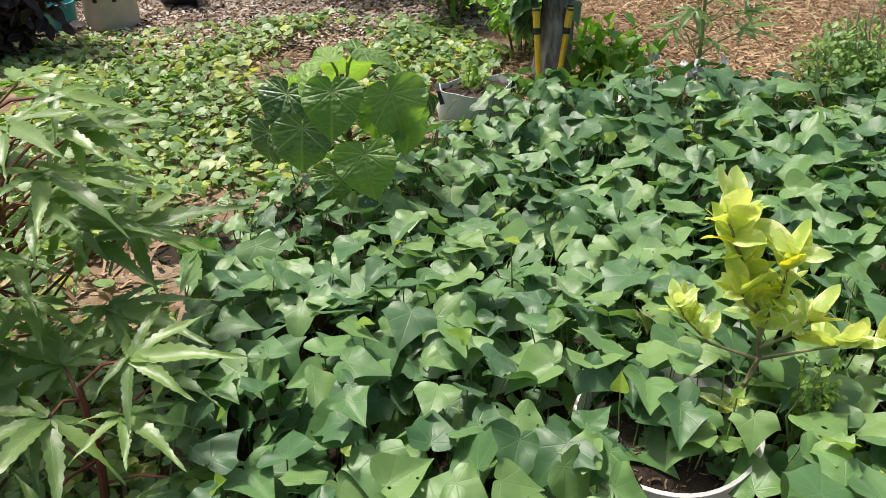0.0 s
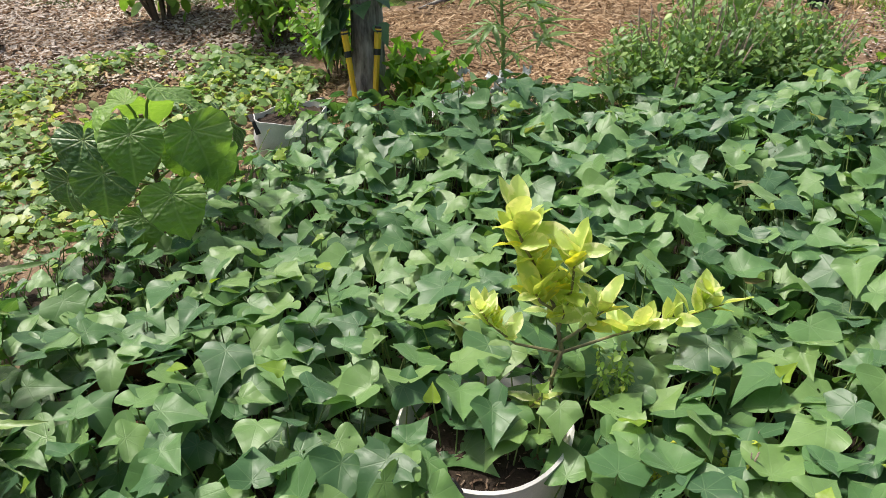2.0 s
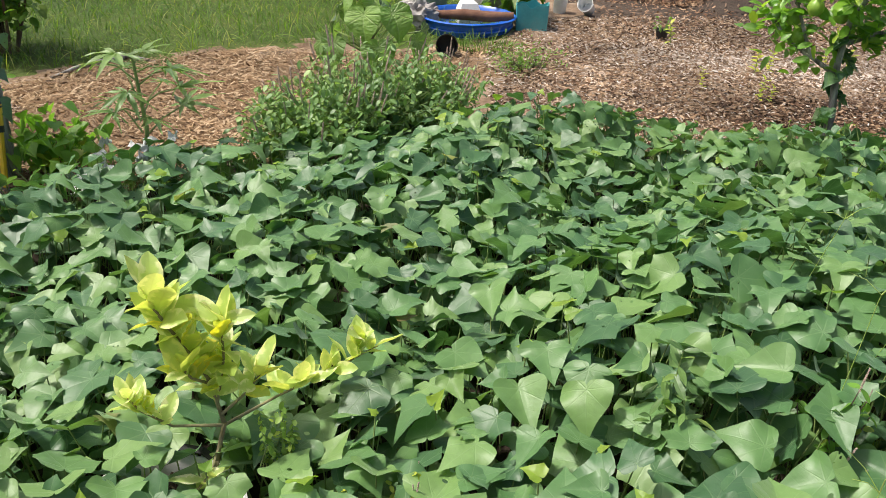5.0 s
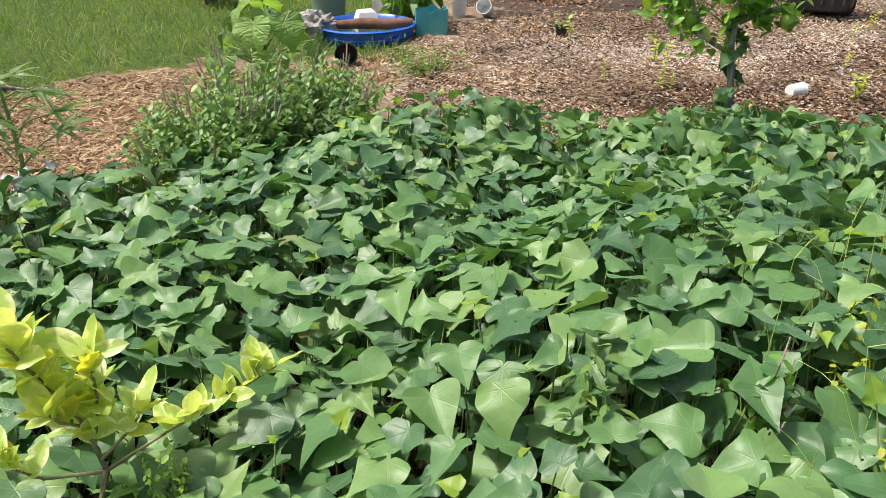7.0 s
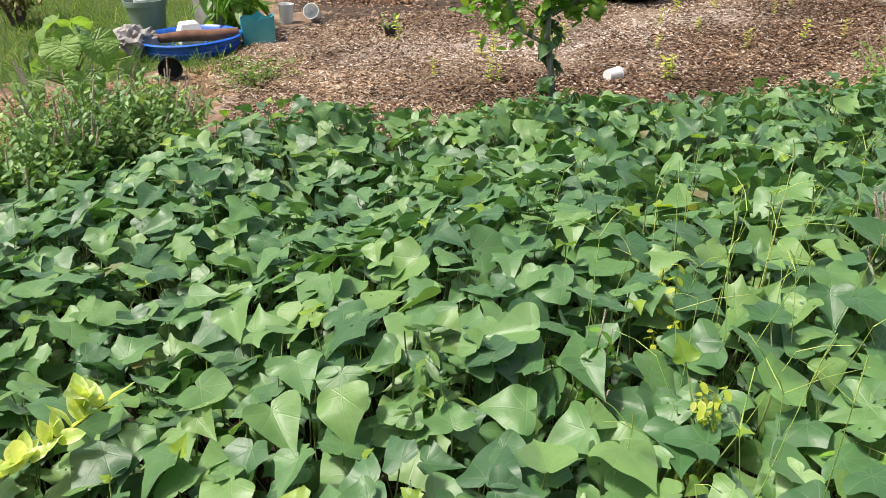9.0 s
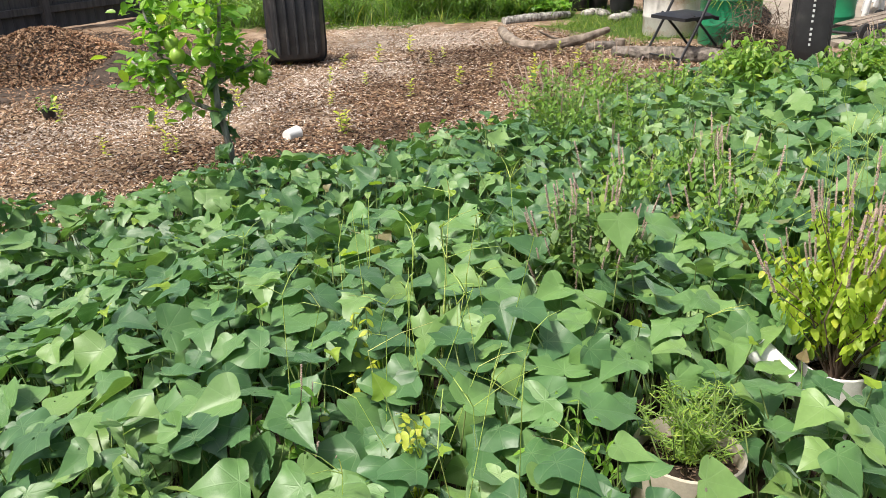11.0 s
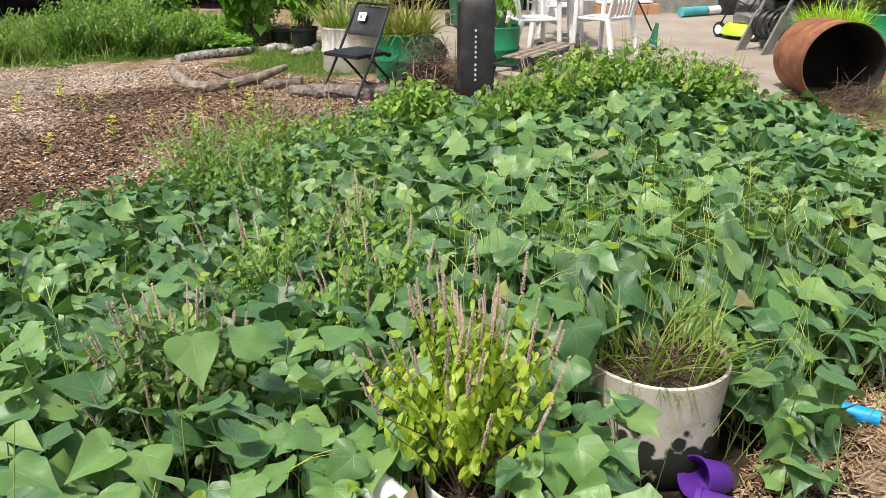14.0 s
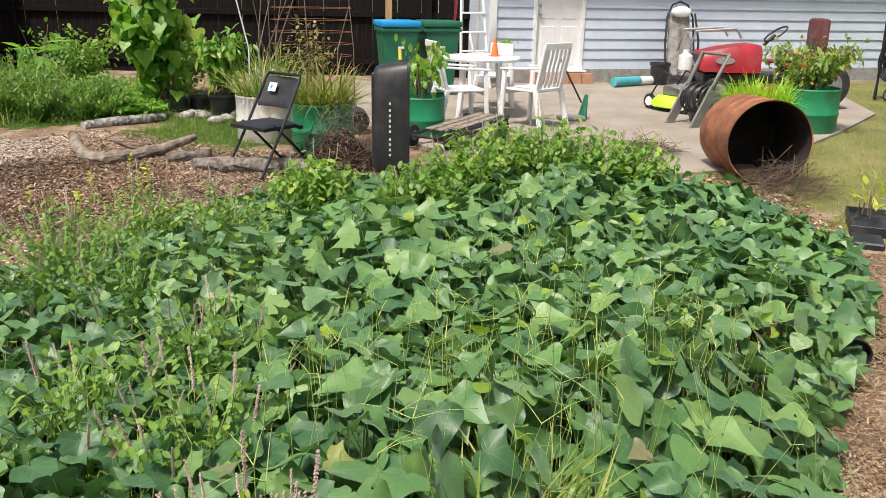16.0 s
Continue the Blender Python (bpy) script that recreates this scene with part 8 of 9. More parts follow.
def rust_barrel():
    t = thing("rusty_barrel", 7.34, -4.26, 0.345, "rusty open steel barrel lying on its side", "barrel")
    t.matrix_world = pose(7.34, -4.26, 0.345, 0, 0, 0) @ look((0, 0, 0), (-4.6, 0.75, 0.25)).to_3x3().to_4x4()
    r, L = 0.335, 0.8
    prof = [(r * 0.985, 0.0), (r * 1.01, -0.008), (r * 1.01, 0.012), (r, 0.02)]
    for q in (0.26, 0.28, 0.5, 0.52, 0.74):
        prof += [(r, q * L - 0.02), (r * 1.022, q * L), (r, q * L + 0.02)]
    prof += [(r, L)]
    bm = bmesh.new()
    lathe(bm, [(p, -h) for p, h in prof], 56, wobble=0.004, seed=2)
    vs = bm.verts[:]
    sh = part("shell", bm, RUST, t, m=pose(0, 0, 0, 180, 0, 0))
    bm = bmesh.new()
    lathe(bm, [(r * 0.985, 0.0), (r * 0.975, 0.02), (r * 0.975, L - 0.01), (0, L - 0.01)], 48)
    part("inside", bm, SOOT, t, "black sooty inside", m=pose(0, 0, 0))


rust_barrel()


def resin_chair(x, y, turn, label):
    t = thing("resin_chair", x, y, 0.02, label, "chair", "chairs round the white table", turn=turn)
    for sx in (-1, 1):
        bm = bmesh.new()
        bar(bm, (sx * 0.26, 0.25, 0.0), (sx * 0.25, 0.22, 0.62), 0.045, 0.05, 0.008)
        part("front_leg", bm, WHITEPL, t, smooth=False)
        bm = bmesh.new()
        bar(bm, (sx * 0.24, -0.3, 0.0), (sx * 0.225, -0.2, 0.42), 0.045, 0.055, 0.008)
        part("rear_leg", bm, WHITEPL, t, smooth=False)
        bm = bmesh.new()
        for a, b in (((sx * 0.255, 0.27, 0.63), (sx * 0.265, 0.0, 0.645)), ((sx * 0.265, 0.0, 0.645), (sx * 0.235, -0.24, 0.66))):
            bar(bm, a, b, 0.055, 0.022, 0.006)
        part("armrest", bm, WHITEPL, t, smooth=False)
        bm = bmesh.new()
        bar(bm, (sx * 0.215, -0.2, 0.4), (sx * 0.215, -0.31, 0.9), 0.05, 0.03, 0.006)
        part("back_post", bm, WHITEPL, t, smooth=False)
    bm = bmesh.new()
    box(bm, 0, 0.01, 0.41, 0.48, 0.46, 0.03, 0.01)
    box(bm, 0, 0.235, 0.38, 0.48, 0.02, 0.06, 0.006)
    part("seat", bm, WHITEPL, t, smooth=False)
    for k in range(5):
        xx = (k - 2) * 0.075
        bm = bmesh.new()
        bar(bm, (xx, -0.205, 0.44), (xx, -0.3, 0.85), 0.042, 0.014, 0.004)
        part("back_slat", bm, WHITEPL, t, smooth=False)
    bm = bmesh.new()
    bar(bm, (-0.235, -0.312, 0.89), (0.235, -0.312, 0.89), 0.022, 0.07, 0.006)
    part("top_rail", bm, WHITEPL, t, smooth=False)


resin_chair(10.3, -3.05, -52, "white slatted resin armchair with its back to the garden")
resin_chair(10.3, -2.2, -170, "white slatted resin armchair beside the white table")
resin_chair(11.9, -2.9, 170, "white resin armchair behind the white table")


def resin_table():
    t = thing("resin_table", 11.03, -2.58, 0.02, "round white resin garden table", "table")
    bm = bmesh.new()
    lathe(bm, [(0, 0.675), (0.4, 0.675), (0.44, 0.66), (0.46, 0.665), (0.47, 0.69), (0.46, 0.705), (0, 0.705)], 40)
    part("tabletop", bm, WHITEPL, t)
    for a in (35, 125, 215, 305):
        c, s = math.cos(radians(a)), math.sin(radians(a))
        bm = bmesh.new()
        bar(bm, (c * 0.36, s * 0.36, 0), (c * 0.28, s * 0.28, 0.68), 0.07, 0.045, 0.008)
        part("leg", bm, WHITEPL, t, smooth=False)
    b = thing("white_box", 11.22, -2.86, 0.725, "white plastic box on the table", "box")
    boxpart("box", (0, 0, 0.07), (0.34, 0.22, 0.14), WHITEPL, b, 0.012)
    # a narrow cone stands for the orange bottle
    c = thing("traffic_cone", 11.05, -2.74, 0.725, "small orange bottle on the table in the shape of a cone", "cone")
    cyl("cone", 0.05, 0.2, ORANGE, c, pose(0, 0, 0), [(0, 0), (0.07, 0), (0.07, 0.01), (0.045, 0.012), (0.014, 0.2), (0, 0.2)], 16)
    herb("table_plant", 11.25, -2.94, 0.86, 0.12, 0.05, "green seed packets and leaves on the box", "plant", stems=8, leaf=0.06, material=BASIL, seed=58, pairs=3)


resin_table()


def wheelie_bin(x, y, turn, lid, label):
    t = thing("wheelie_bin", x, y, 0.02, label, "bin", "bins by the fence", turn=turn)
    t.scale = (0.88, 0.88, 0.96)
    bm = bmesh.new()
    lo, hi = [], []
    for (sx, sy, z) in ((0.42, 0.48, 0.04), (0.58, 0.66, 0.96)):
        ring = [bm.verts.new((a * sx / 2, b * sy / 2, z)) for a, b in ((-0.9, -1), (0.9, -1), (1, -0.9), (1, 0.9), (0.9, 1), (-0.9, 1), (-1, 0.9), (-1, -0.9))]
        lo, hi = (ring, hi) if not lo else (lo, ring)
    for k in range(8):
        bm.faces.new((lo[k], lo[(k + 1) % 8], hi[(k + 1) % 8], hi[k]))
    bm.faces.new(lo)
    bm.faces.new(hi)
    box(bm, 0, 0, 0.95, 0.62, 0.7, 0.06, 0.012)
    part("body", bm, BINGREEN, t, smooth=False)
    bm = bmesh.new()
    vs = box(bm, 0, 0, 1.03, 0.64, 0.74, 0.09, 0.03, segs=2)
    part("lid", bm, lid, t)
    for s in (-1, 1):
        cyl("wheel", 0.1, 0.05, RUBBER, t, pose(s * 0.28, 0.28, 0.1, 0, 90, 0))
    rod("handle", [(-0.22, 0.4, 0.98), (0.22, 0.4, 0.98)], 0.015, BINGREEN, t)
    boxpart("label_patch", (0, -0.305, 0.72), (0.1, 0.003, 0.06), PAPER, t, 0, "pale worn label")


wheelie_bin(13.1, -1.74, -82, BINBLUE, "green wheelie bin with a blue lid by the fence")
wheelie_bin(13.25, -2.34, -84, BINGREEN, "green wheelie bin with a green lid by the fence")


# ---- house and fences ----
WALL0, WDIR = Vector((14.65, -3.38, 0)), Vector((0.12, -1, 0)).normalized()
WTURN = math.degrees(math.atan2(WDIR.y, WDIR.x))


def house():
    """The house wall: local x along the wall, local y outwards away from the garden, z up."""
    t = thing("house", WALL0.x, WALL0.y, 0, "single storey house with pale blue lap siding and a white door", "house", turn=WTURN)
    L, D0, D1, DH = 11.0, 0.72, 1.62, 2.32
    bm = bmesh.new()
    for x0, x1, z0, z1 in ((0, D0, 0, 2.7), (D1, L, 0, 2.7), (D0, D1, DH, 2.7), (D0, D1, 0, 0.2)):
        box(bm, (x0 + x1) / 2, 0.11, (z0 + z1) / 2, x1 - x0, 0.16, z1 - z0)
    box(bm, -0.03, 3.0, 1.35, 0.1, 5.7, 2.7)
    wall = part("wall", bm, SIDING, t, smooth=False)
    step, n = 0.165, 15
    for k in range(n):
        z = 0.24 + k * step
        for x0, x1 in ((0.09, D0), (D1, L)):
            if z > 2.6:
                continue
            bm = bmesh.new()
            q = [bm.verts.new(p) for p in ((x0, 0.0, z), (x1, 0.0, z), (x1, 0.022, z + step), (x0, 0.022, z + step), (x0, 0.03, z), (x1, 0.03, z), (x1, 0.03, z + step), (x0, 0.03, z + step))]
            for f in ((0, 1, 2, 3), (0, 4, 5, 1), (1, 5, 6, 2), (2, 6, 7, 3), (3, 7, 4, 0)):
                bm.faces.new([q[i] for i in f])
            part("siding_board", bm, SIDING, wall, smooth=False)
    boxpart("corner_trim", (0.035, 0.02, 1.4), (0.11, 0.09, 2.6), TRIM, t, 0.004)
    boxpart("foundation", (L / 2 + D1 / 2, 0.015, 0.12), (L - D1, 0.04, 0.24), STONE, t, 0.004)
    boxpart("foundation", (D0 / 2, 0.015, 0.12), (D0, 0.04, 0.24), STONE, t, 0.004)
    door = boxpart("door", ((D0 + D1) / 2, 0.06, 1.24), (0.78, 0.045, 2.04), TRIM, t, 0.003, "white panelled entrance door")
    for cx in (-0.18, 0.18):
        for cz, h in ((0.62, 0.62), (1.3, 0.5), (1.98, 0.3)):
            boxpart("panel", ((D0 + D1) / 2 + cx, 0.036, cz), (0.24, 0.012, h), TRIM, door, 0.005)
    for x in (D0 + 0.03, D1 - 0.03):
        boxpart("door_frame", (x, 0.03, 1.24), (0.06, 0.1, 2.12), TRIM, t, 0.004)
    boxpart("door_frame", ((D0 + D1) / 2, 0.03, 2.3), (0.9, 0.1, 0.07), TRIM, t, 0.004)
    cyl("door_knob", 0.03, 0.06, STEEL, door, pose(D0 + 0.12, 0.04, 1.12, 90, 0, 0), [(0, 0), (0.03, 0), (0.012, 0.015), (0.012, 0.03), (0.028, 0.04), (0.028, 0.055), (0, 0.06)], 16, "steel door knob")
    cyl("deadbolt", 0.025, 0.02, STEEL, door, pose(D0 + 0.12, 0.04, 1.25, 90, 0, 0))
    for k in range(5):
        boxpart("brick", (D0 - 0.05 + 0.22 * k + 0.1, -0.12, 0.1), (0.205, 0.2, 0.17), BRICK, t, 0.006, m=None)
    boxpart("sill", ((D0 + D1) / 2, -0.06, 0.215), (0.95, 0.18, 0.03), TRIM, t, 0.005)
    # the roof is unseen: added so that its eave shades the wall
    bm = bmesh.new()
    q = [bm.verts.new(p) for p in ((-0.4, -0.5, 2.62), (L + 0.4, -0.5, 2.62), (L + 0.4, 3.0, 3.9), (-0.4, 3.0, 3.9), (-0.4, -0.5, 2.74), (L + 0.4, -0.5, 2.74), (L + 0.4, 3.0, 4.02), (-0.4, 3.0, 4.02), (-0.4, 6.4, 2.62), (L + 0.4, 6.4, 2.62), (-0.4, 6.4, 2.74), (L + 0.4, 6.4, 2.74))]
    for f in ((0, 1, 2, 3), (4, 5, 6, 7), (0, 1, 5, 4), (3, 2, 9, 8), (7, 6, 11, 10), (8, 9, 11, 10), (0, 3, 7, 4), (3, 8, 10, 7), (1, 2, 6, 5), (2, 9, 11, 6)):
        bm.faces.new([q[i] for i in f])
    part("roof", bm, ROOFING, t, "unseen grey shingle roof added for its shade", smooth=False)
    # gravel-free strip of weeds along the foot of the wall
    tuft("wall_weeds", 14.62, -5.7, 0.0, 0.3, 0.2, 160, "thin weeds along the foot of the house wall", 88)


house()


def fence(name, a, b, h, label, material, board=0.14, gap=0.0015, rails=True, post_every=2.4, front=1):
    """A board fence from a to b: each post, rail and board a part."""
    t = thing(name, a[0], a[1], 0, label, "fence")
    a3, b3 = Vector((a[0], a[1], 0)), Vector((b[0], b[1], 0))
    L = (b3 - a3).length
    t.matrix_world = pose(a[0], a[1], 0, 0, 0, math.degrees(math.atan2(b[1] - a[1], b[0] - a[0])))
    rg = np.random.default_rng(int(L * 100))
    me = bpy.data.meshes.new("board")
    bm = bmesh.new()
    box(bm, 0, 0, h / 2, board, 0.018, h, 0.003)
    bm.to_mesh(me)
    bm.free()
    me.materials.append(material)
    for k in range(int(L / (board + gap))):
        link("board", me, None, t, m=pose(k * (board + gap) + board / 2, 0.02 + rg.uniform(-0.003, 0.003), rg.uniform(-0.01, 0.012), 0, rg.uniform(-0.4, 0.4), 0))
    for z in (0.25, h * 0.55, h - 0.25):
        boxpart("rail", (L / 2, front * 0.05 + 0.02, z), (L, 0.04, 0.09), material, t, 0.004)
    for k in range(int(L / post_every) + 1):
        boxpart("post", (k * post_every, front * 0.07 + 0.02, h / 2), (0.1, 0.1, h + 0.02), material, t, 0.006)
    return t


fence("fence", (5.2, 9.6), (11.4, 7.05), 1.8, "grey weathered board fence behind the mulch heap", GREYFENCE, front=-1)
fence("fence", (11.4, 7.05), (16.9, 4.6), 1.9, "dark stained board fence behind the weeds", FENCE, front=-1)
fence("fence", (16.9, 4.6), (15.6, -3.3), 1.9, "dark stained board fence beside the house", FENCE, front=-1)
po = thing("timber_post", 14.9, -1.75, 0, "bare pine post standing against the dark fence", "post")
boxpart("post", (0, 0, 0.95), (0.12, 0.1, 1.9), POSTWOOD, po, 0.006)


def ladder():
    t = thing("step_ladder", 14.2, -2.95, 0.02, "red and white folding step ladder against the fence", "ladder", turn=-80)
    for s in (-1, 1):
        rod("rail", [(s * 0.24, -0.35, 0.0), (s * 0.15, 0.0, 1.85)], 0.022, TRIM, t, 6)
        rod("rear_rail", [(s * 0.24, 0.3, 0.0), (s * 0.16, 0.02, 1.8)], 0.02, REDPAINT if s < 0 else TRIM, t, 6)
    for k in range(6):
        z = 0.28 + 0.28 * k
        q = z / 1.85
        boxpart("tread", (0, -0.35 * (1 - q), z), (0.46 - 0.16 * q, 0.09, 0.025), TRIM, t, 0.004)


ladder()


def lounge_chair():
    t = thing("folded_lounger", 14.72, -6.62, 0.02, "folded lounge chair with white headrest leaning on the house wall", "chair", turn=WTURN)
    t.matrix_world = t.matrix_world @ pose(0, -0.1, 0, -9, 0, 0)
    for s in (-1, 1):
        rod("frame_tube", [(s * 0.25, 0, 0), (s * 0.27, 0, 0.6), (s * 0.24, 0, 1.1), (s * 0.14, 0, 1.3), (0, 0, 1.35)], 0.016, BLACKMET, t)
        rod("arm_tube", [(s * 0.29, -0.06, 0.02), (s * 0.31, -0.08, 0.7), (s * 0.25, -0.05, 1.15)], 0.018, BLACKPL, t)
    bm = bmesh.new()
    bmesh.ops.create_grid(bm, x_segments=6, y_segments=14, size=0.5)
    for v in bm.verts:
        q = v.co.y + 0.5
        v.co = Vector((v.co.x * (0.46 - 0.08 * q), 0.03 - 0.04 * math.cos(v.co.x * 3), 0.15 + 1.0 * q))
    bmesh.ops.solidify(bm, geom=bm.faces[:], thickness=0.006)
    part("sling", bm, CLOTH, t, "grey mesh sling")
    bm = bmesh.new()
    bmesh.ops.create_uvsphere(bm, u_segments=20, v_segments=12, radius=1)
    for v in bm.verts:
        v.co = Vector((v.co.x * 0.19, v.co.y * 0.05 - 0.05, v.co.z * 0.09 + 1.18))
    part("headrest", bm, WHITEPL, t, "white headrest")


lounge_chair()


def blower_tube():
    # a leaf blower's tube: teal body, white sleeve
    t = thing("pool_float", 14.35, -5.75, 0.02, "teal and white leaf blower tube lying on the patio", "tube", turn=-62)
    cyl("tube", 0.075, 0.6, TEAL, t, pose(-0.5, 0, 0.08, 0, 90, 0))
    cyl("sleeve", 0.07, 0.42, WHITEPL, t, pose(0.08, 0.0, 0.075, 0, 90, 0))


blower_tube()


def broom():
    t = thing("garden_broom", 10.75, -3.75, 0.02, "green bristled broom leaning on a white chair", "broom")
    rod("stick", [(0.0, 0.0, 0.2), (-0.1, 0.32, 0.72)], 0.011, BLACKPL, t)
    bm = bmesh.new()
    lathe(bm, [(0, 0.3), (0.03, 0.29), (0.045, 0.2), (0.07, 0.06), (0.085, 0.0), (0, 0.0)], 18)
    for v in bm.verts:
        v.co.y *= 0.5
    part("bristle_head", bm, BINGREEN, t, "green bristle head", m=pose(0.01, -0.02, 0, 10, 0, 20))
    d = thing("dustpan", 10.7, -3.62, 0.02, "grey dustpan lying beside the broom", "dustpan")
    boxpart("pan", (0, 0, 0.025), (0.26, 0.3, 0.05), GREYPL, d, 0.015)


broom()


def wheel(parent, x, y, z, r, w, turn, tyre=None, hub=None):
    wh = cyl("wheel", r, w, tyre or RUBBER, parent, pose(x, y, z, 90, 0, turn), [(0, 0), (r * 0.62, 0), (r * 0.66, 0.004), (r * 0.94, 0.006), (r, w * 0.3), (r, w * 0.7), (r * 0.94, w - 0.006), (r * 0.66, w - 0.004), (r * 0.62, w), (0, w)], 28)
    cyl("rim", r * 0.6, w + 0.012, hub or GREYPL, wh, pose(0, 0, -0.006), [(0, 0), (r * 0.55, 0), (r * 0.6, 0.006), (r * 0.6, w + 0.006), (r * 0.55, w + 0.012), (0, w + 0.012)], 20)
    return wh


def push_mower():
    t = thing("push_mower", 11.5, -5.25, 0.02, "lime green electric push mower with its grey handle folded", "mower", turn=25)
    bm = bmesh.new()
    lathe(bm, [(0, 0.2), (0.2, 0.19), (0.26, 0.14), (0.28, 0.06), (0.27, 0.05), (0, 0.05)], 28)
    for v in bm.verts:
        v.co.x *= 1.25
    part("deck", bm, LIMEPL, t)
    boxpart("motor_cover", (0, 0, 0.25), (0.3, 0.24, 0.14), GREYPL, t, 0.03)
    for x, y in ((-0.28, -0.24), (0.28, -0.24), (-0.28, 0.2), (0.28, 0.2)):
        wheel(t, x, y, 0.1, 0.1, 0.045, 0, None, WHITEPL)
    for s in (-1, 1):
        rod("handle_tube", [(0.25, s * 0.2, 0.18), (0.05, s * 0.2, 0.5), (-0.2, s * 0.2, 0.42)], 0.012, BLACKMET, t)


push_mower()


def hose_cart():
    t = thing("hose_cart", 10.35, -5.0, 0.02, "grey plastic hose reel cart with black wheels and hose", "hose cart", turn=-70)
    for s in (-1, 1):
        bm = bmesh.new()
        pts = [(-0.26, 0.0), (0.0, 0.46), (0.1, 0.46), (0.24, 0.0), (0.14, 0.0), (0.04, 0.28), (-0.13, 0.0)]
        lo = [bm.verts.new((x, s * 0.2 - 0.015, z)) for x, z in pts]
        hi = [bm.verts.new((x, s * 0.2 + 0.015, z)) for x, z in pts]
        bm.faces.new(lo)
        bm.faces.new(hi)
        for k in range(len(pts)):
            j = (k + 1) % len(pts)
            bm.faces.new((lo[k], lo[j], hi[j], hi[k]))
        part("side_plate", bm, GREYPL, t, smooth=False)
        wheel(t, 0.26, s * 0.26, 0.12, 0.12, 0.05, 0)
    rod("push_bar", [(0.02, -0.2, 0.42), (0.22, -0.2, 0.8), (0.22, 0.2, 0.8), (0.02, 0.2, 0.42)], 0.026, GREYPL, t)
    for k in range(7):
        y = -0.15 + 0.05 * k
        bm = bmesh.new()
        rr = 0.15 + 0.02 * (k % 2)
        tube(bm, [(0.05 + rr * math.cos(a), y, 0.3 + rr * math.sin(a)) for a in np.linspace(0, 6.2832, 25)], 0.012, 6, cap=False)
        part("hose_loop", bm, BLACKPL, t)


hose_cart()


def riding_mower():
    t = thing("riding_mower", 12.2, -6.75, 0.02, "red riding lawn mower with a faded maroon seat", "mower", turn=-96)
    # local x runs from the nose (-) to the tail (+)
    bm = bmesh.new()
    prof = [(-0.95, 0.48, 0.6, 0.22), (-0.9, 0.45, 0.7, 0.26), (-0.6, 0.44, 0.77, 0.29), (-0.2, 0.44, 0.82, 0.3), (-0.12, 0.46, 0.8, 0.3)]
    rings = []
    for x, z0, z1, w in prof:
        rings.append([bm.verts.new((x, y, z)) for y, z in ((-w, z0), (-w, z1 - 0.1), (-w * 0.75, z1), (w * 0.75, z1), (w, z1 - 0.1), (w, z0))])
    for a, b in zip(rings, rings[1:]):
        for k in range(6):
            bm.faces.new((a[k], a[(k + 1) % 6], b[(k + 1) % 6], b[k]))
    bm.faces.new(rings[0])
    bm.faces.new(rings[-1])
    hood = part("hood", bm, REDPAINT, t, "red hood", smooth=True)
    boxpart("grille", (-0.95, 0, 0.56), (0.06, 0.46, 0.22), BLACKPL, hood, 0.02)
    bm = bmesh.new()
    lathe(bm, [(0, 0), (0.075, 0), (0.08, 0.004), (0, 0.008)], 24, m=pose(-0.62, -0.3, 0.6, 90, 0, 0) @ Matrix.Diagonal((1.7, 0.6, 1, 1)))
    part("badge", bm, STEEL, hood, "oval badge")
    rod("bumper", [(-1.0, -0.25, 0.5), (-1.12, -0.25, 0.7), (-1.05, -0.25, 0.98), (-0.5, -0.25, 1.02), (-0.42, -0.25, 0.9)], 0.018, STEEL, t, 8, "pale tube guard")
    rod("bumper", [(-1.0, 0.25, 0.5), (-1.12, 0.25, 0.7), (-1.05, 0.25, 0.98), (-0.5, 0.25, 1.02), (-0.42, 0.25, 0.9)], 0.018, STEEL, t, 8)
    boxpart("chassis", (0.0, 0, 0.36), (1.7, 0.36, 0.14), BLACKMET, t, 0.02)
    bm = bmesh.new()
    lathe(bm, [(0, 0.26), (0.35, 0.26), (0.44, 0.22), (0.46, 0.12), (0, 0.12)], 28)
    part("cutting_deck", bm, REDPAINT, t)
    boxpart("fender", (0.55, -0.36, 0.56), (0.7, 0.26, 0.05), REDPAINT, t, 0.02)
    boxpart("fender", (0.55, 0.36, 0.56), (0.7, 0.26, 0.05), REDPAINT, t, 0.02)
    bm = bmesh.new()
    box(bm, 0.5, 0, 0.66, 0.42, 0.46, 0.12, 0.05, segs=2)
    box(bm, 0.74, 0, 0.92, 0.13, 0.46, 0.5, 0.05, m=None, segs=2)
    part("seat", bm, MAROON, t, "faded maroon seat")
    rod("steering_column", [(0.0, 0, 0.8), (0.14, 0, 0.94)], 0.025, BLACKMET, t)
    rod("steering_wheel", [(0.15 + 0.13 * math.cos(a), 0.17 * math.sin(a), 0.95 + 0.1 * math.cos(a)) for a in np.linspace(0, 6.2832, 29)], 0.014, BLACKPL, t)
    for s in (-1, 1):
        wheel(t, -0.72, s * 0.36 + 0.06, 0.19, 0.19, 0.13, 0)
        wheel(t, 0.72, s * 0.42 + 0.1, 0.31, 0.31, 0.24, 0, None, GREYPL)
    j = thing("white_jug", 12.0, -5.55, 0.5, "white plastic jug hung on the mower", "jug")
    cyl("jug", 0.09, 0.26, WHITEPL, j, pose(0, 0, 0), [(0, 0), (0.09, 0), (0.095, 0.03), (0.09, 0.18), (0.04, 0.22), (0.04, 0.26), (0, 0.26)], 16)


riding_mower()


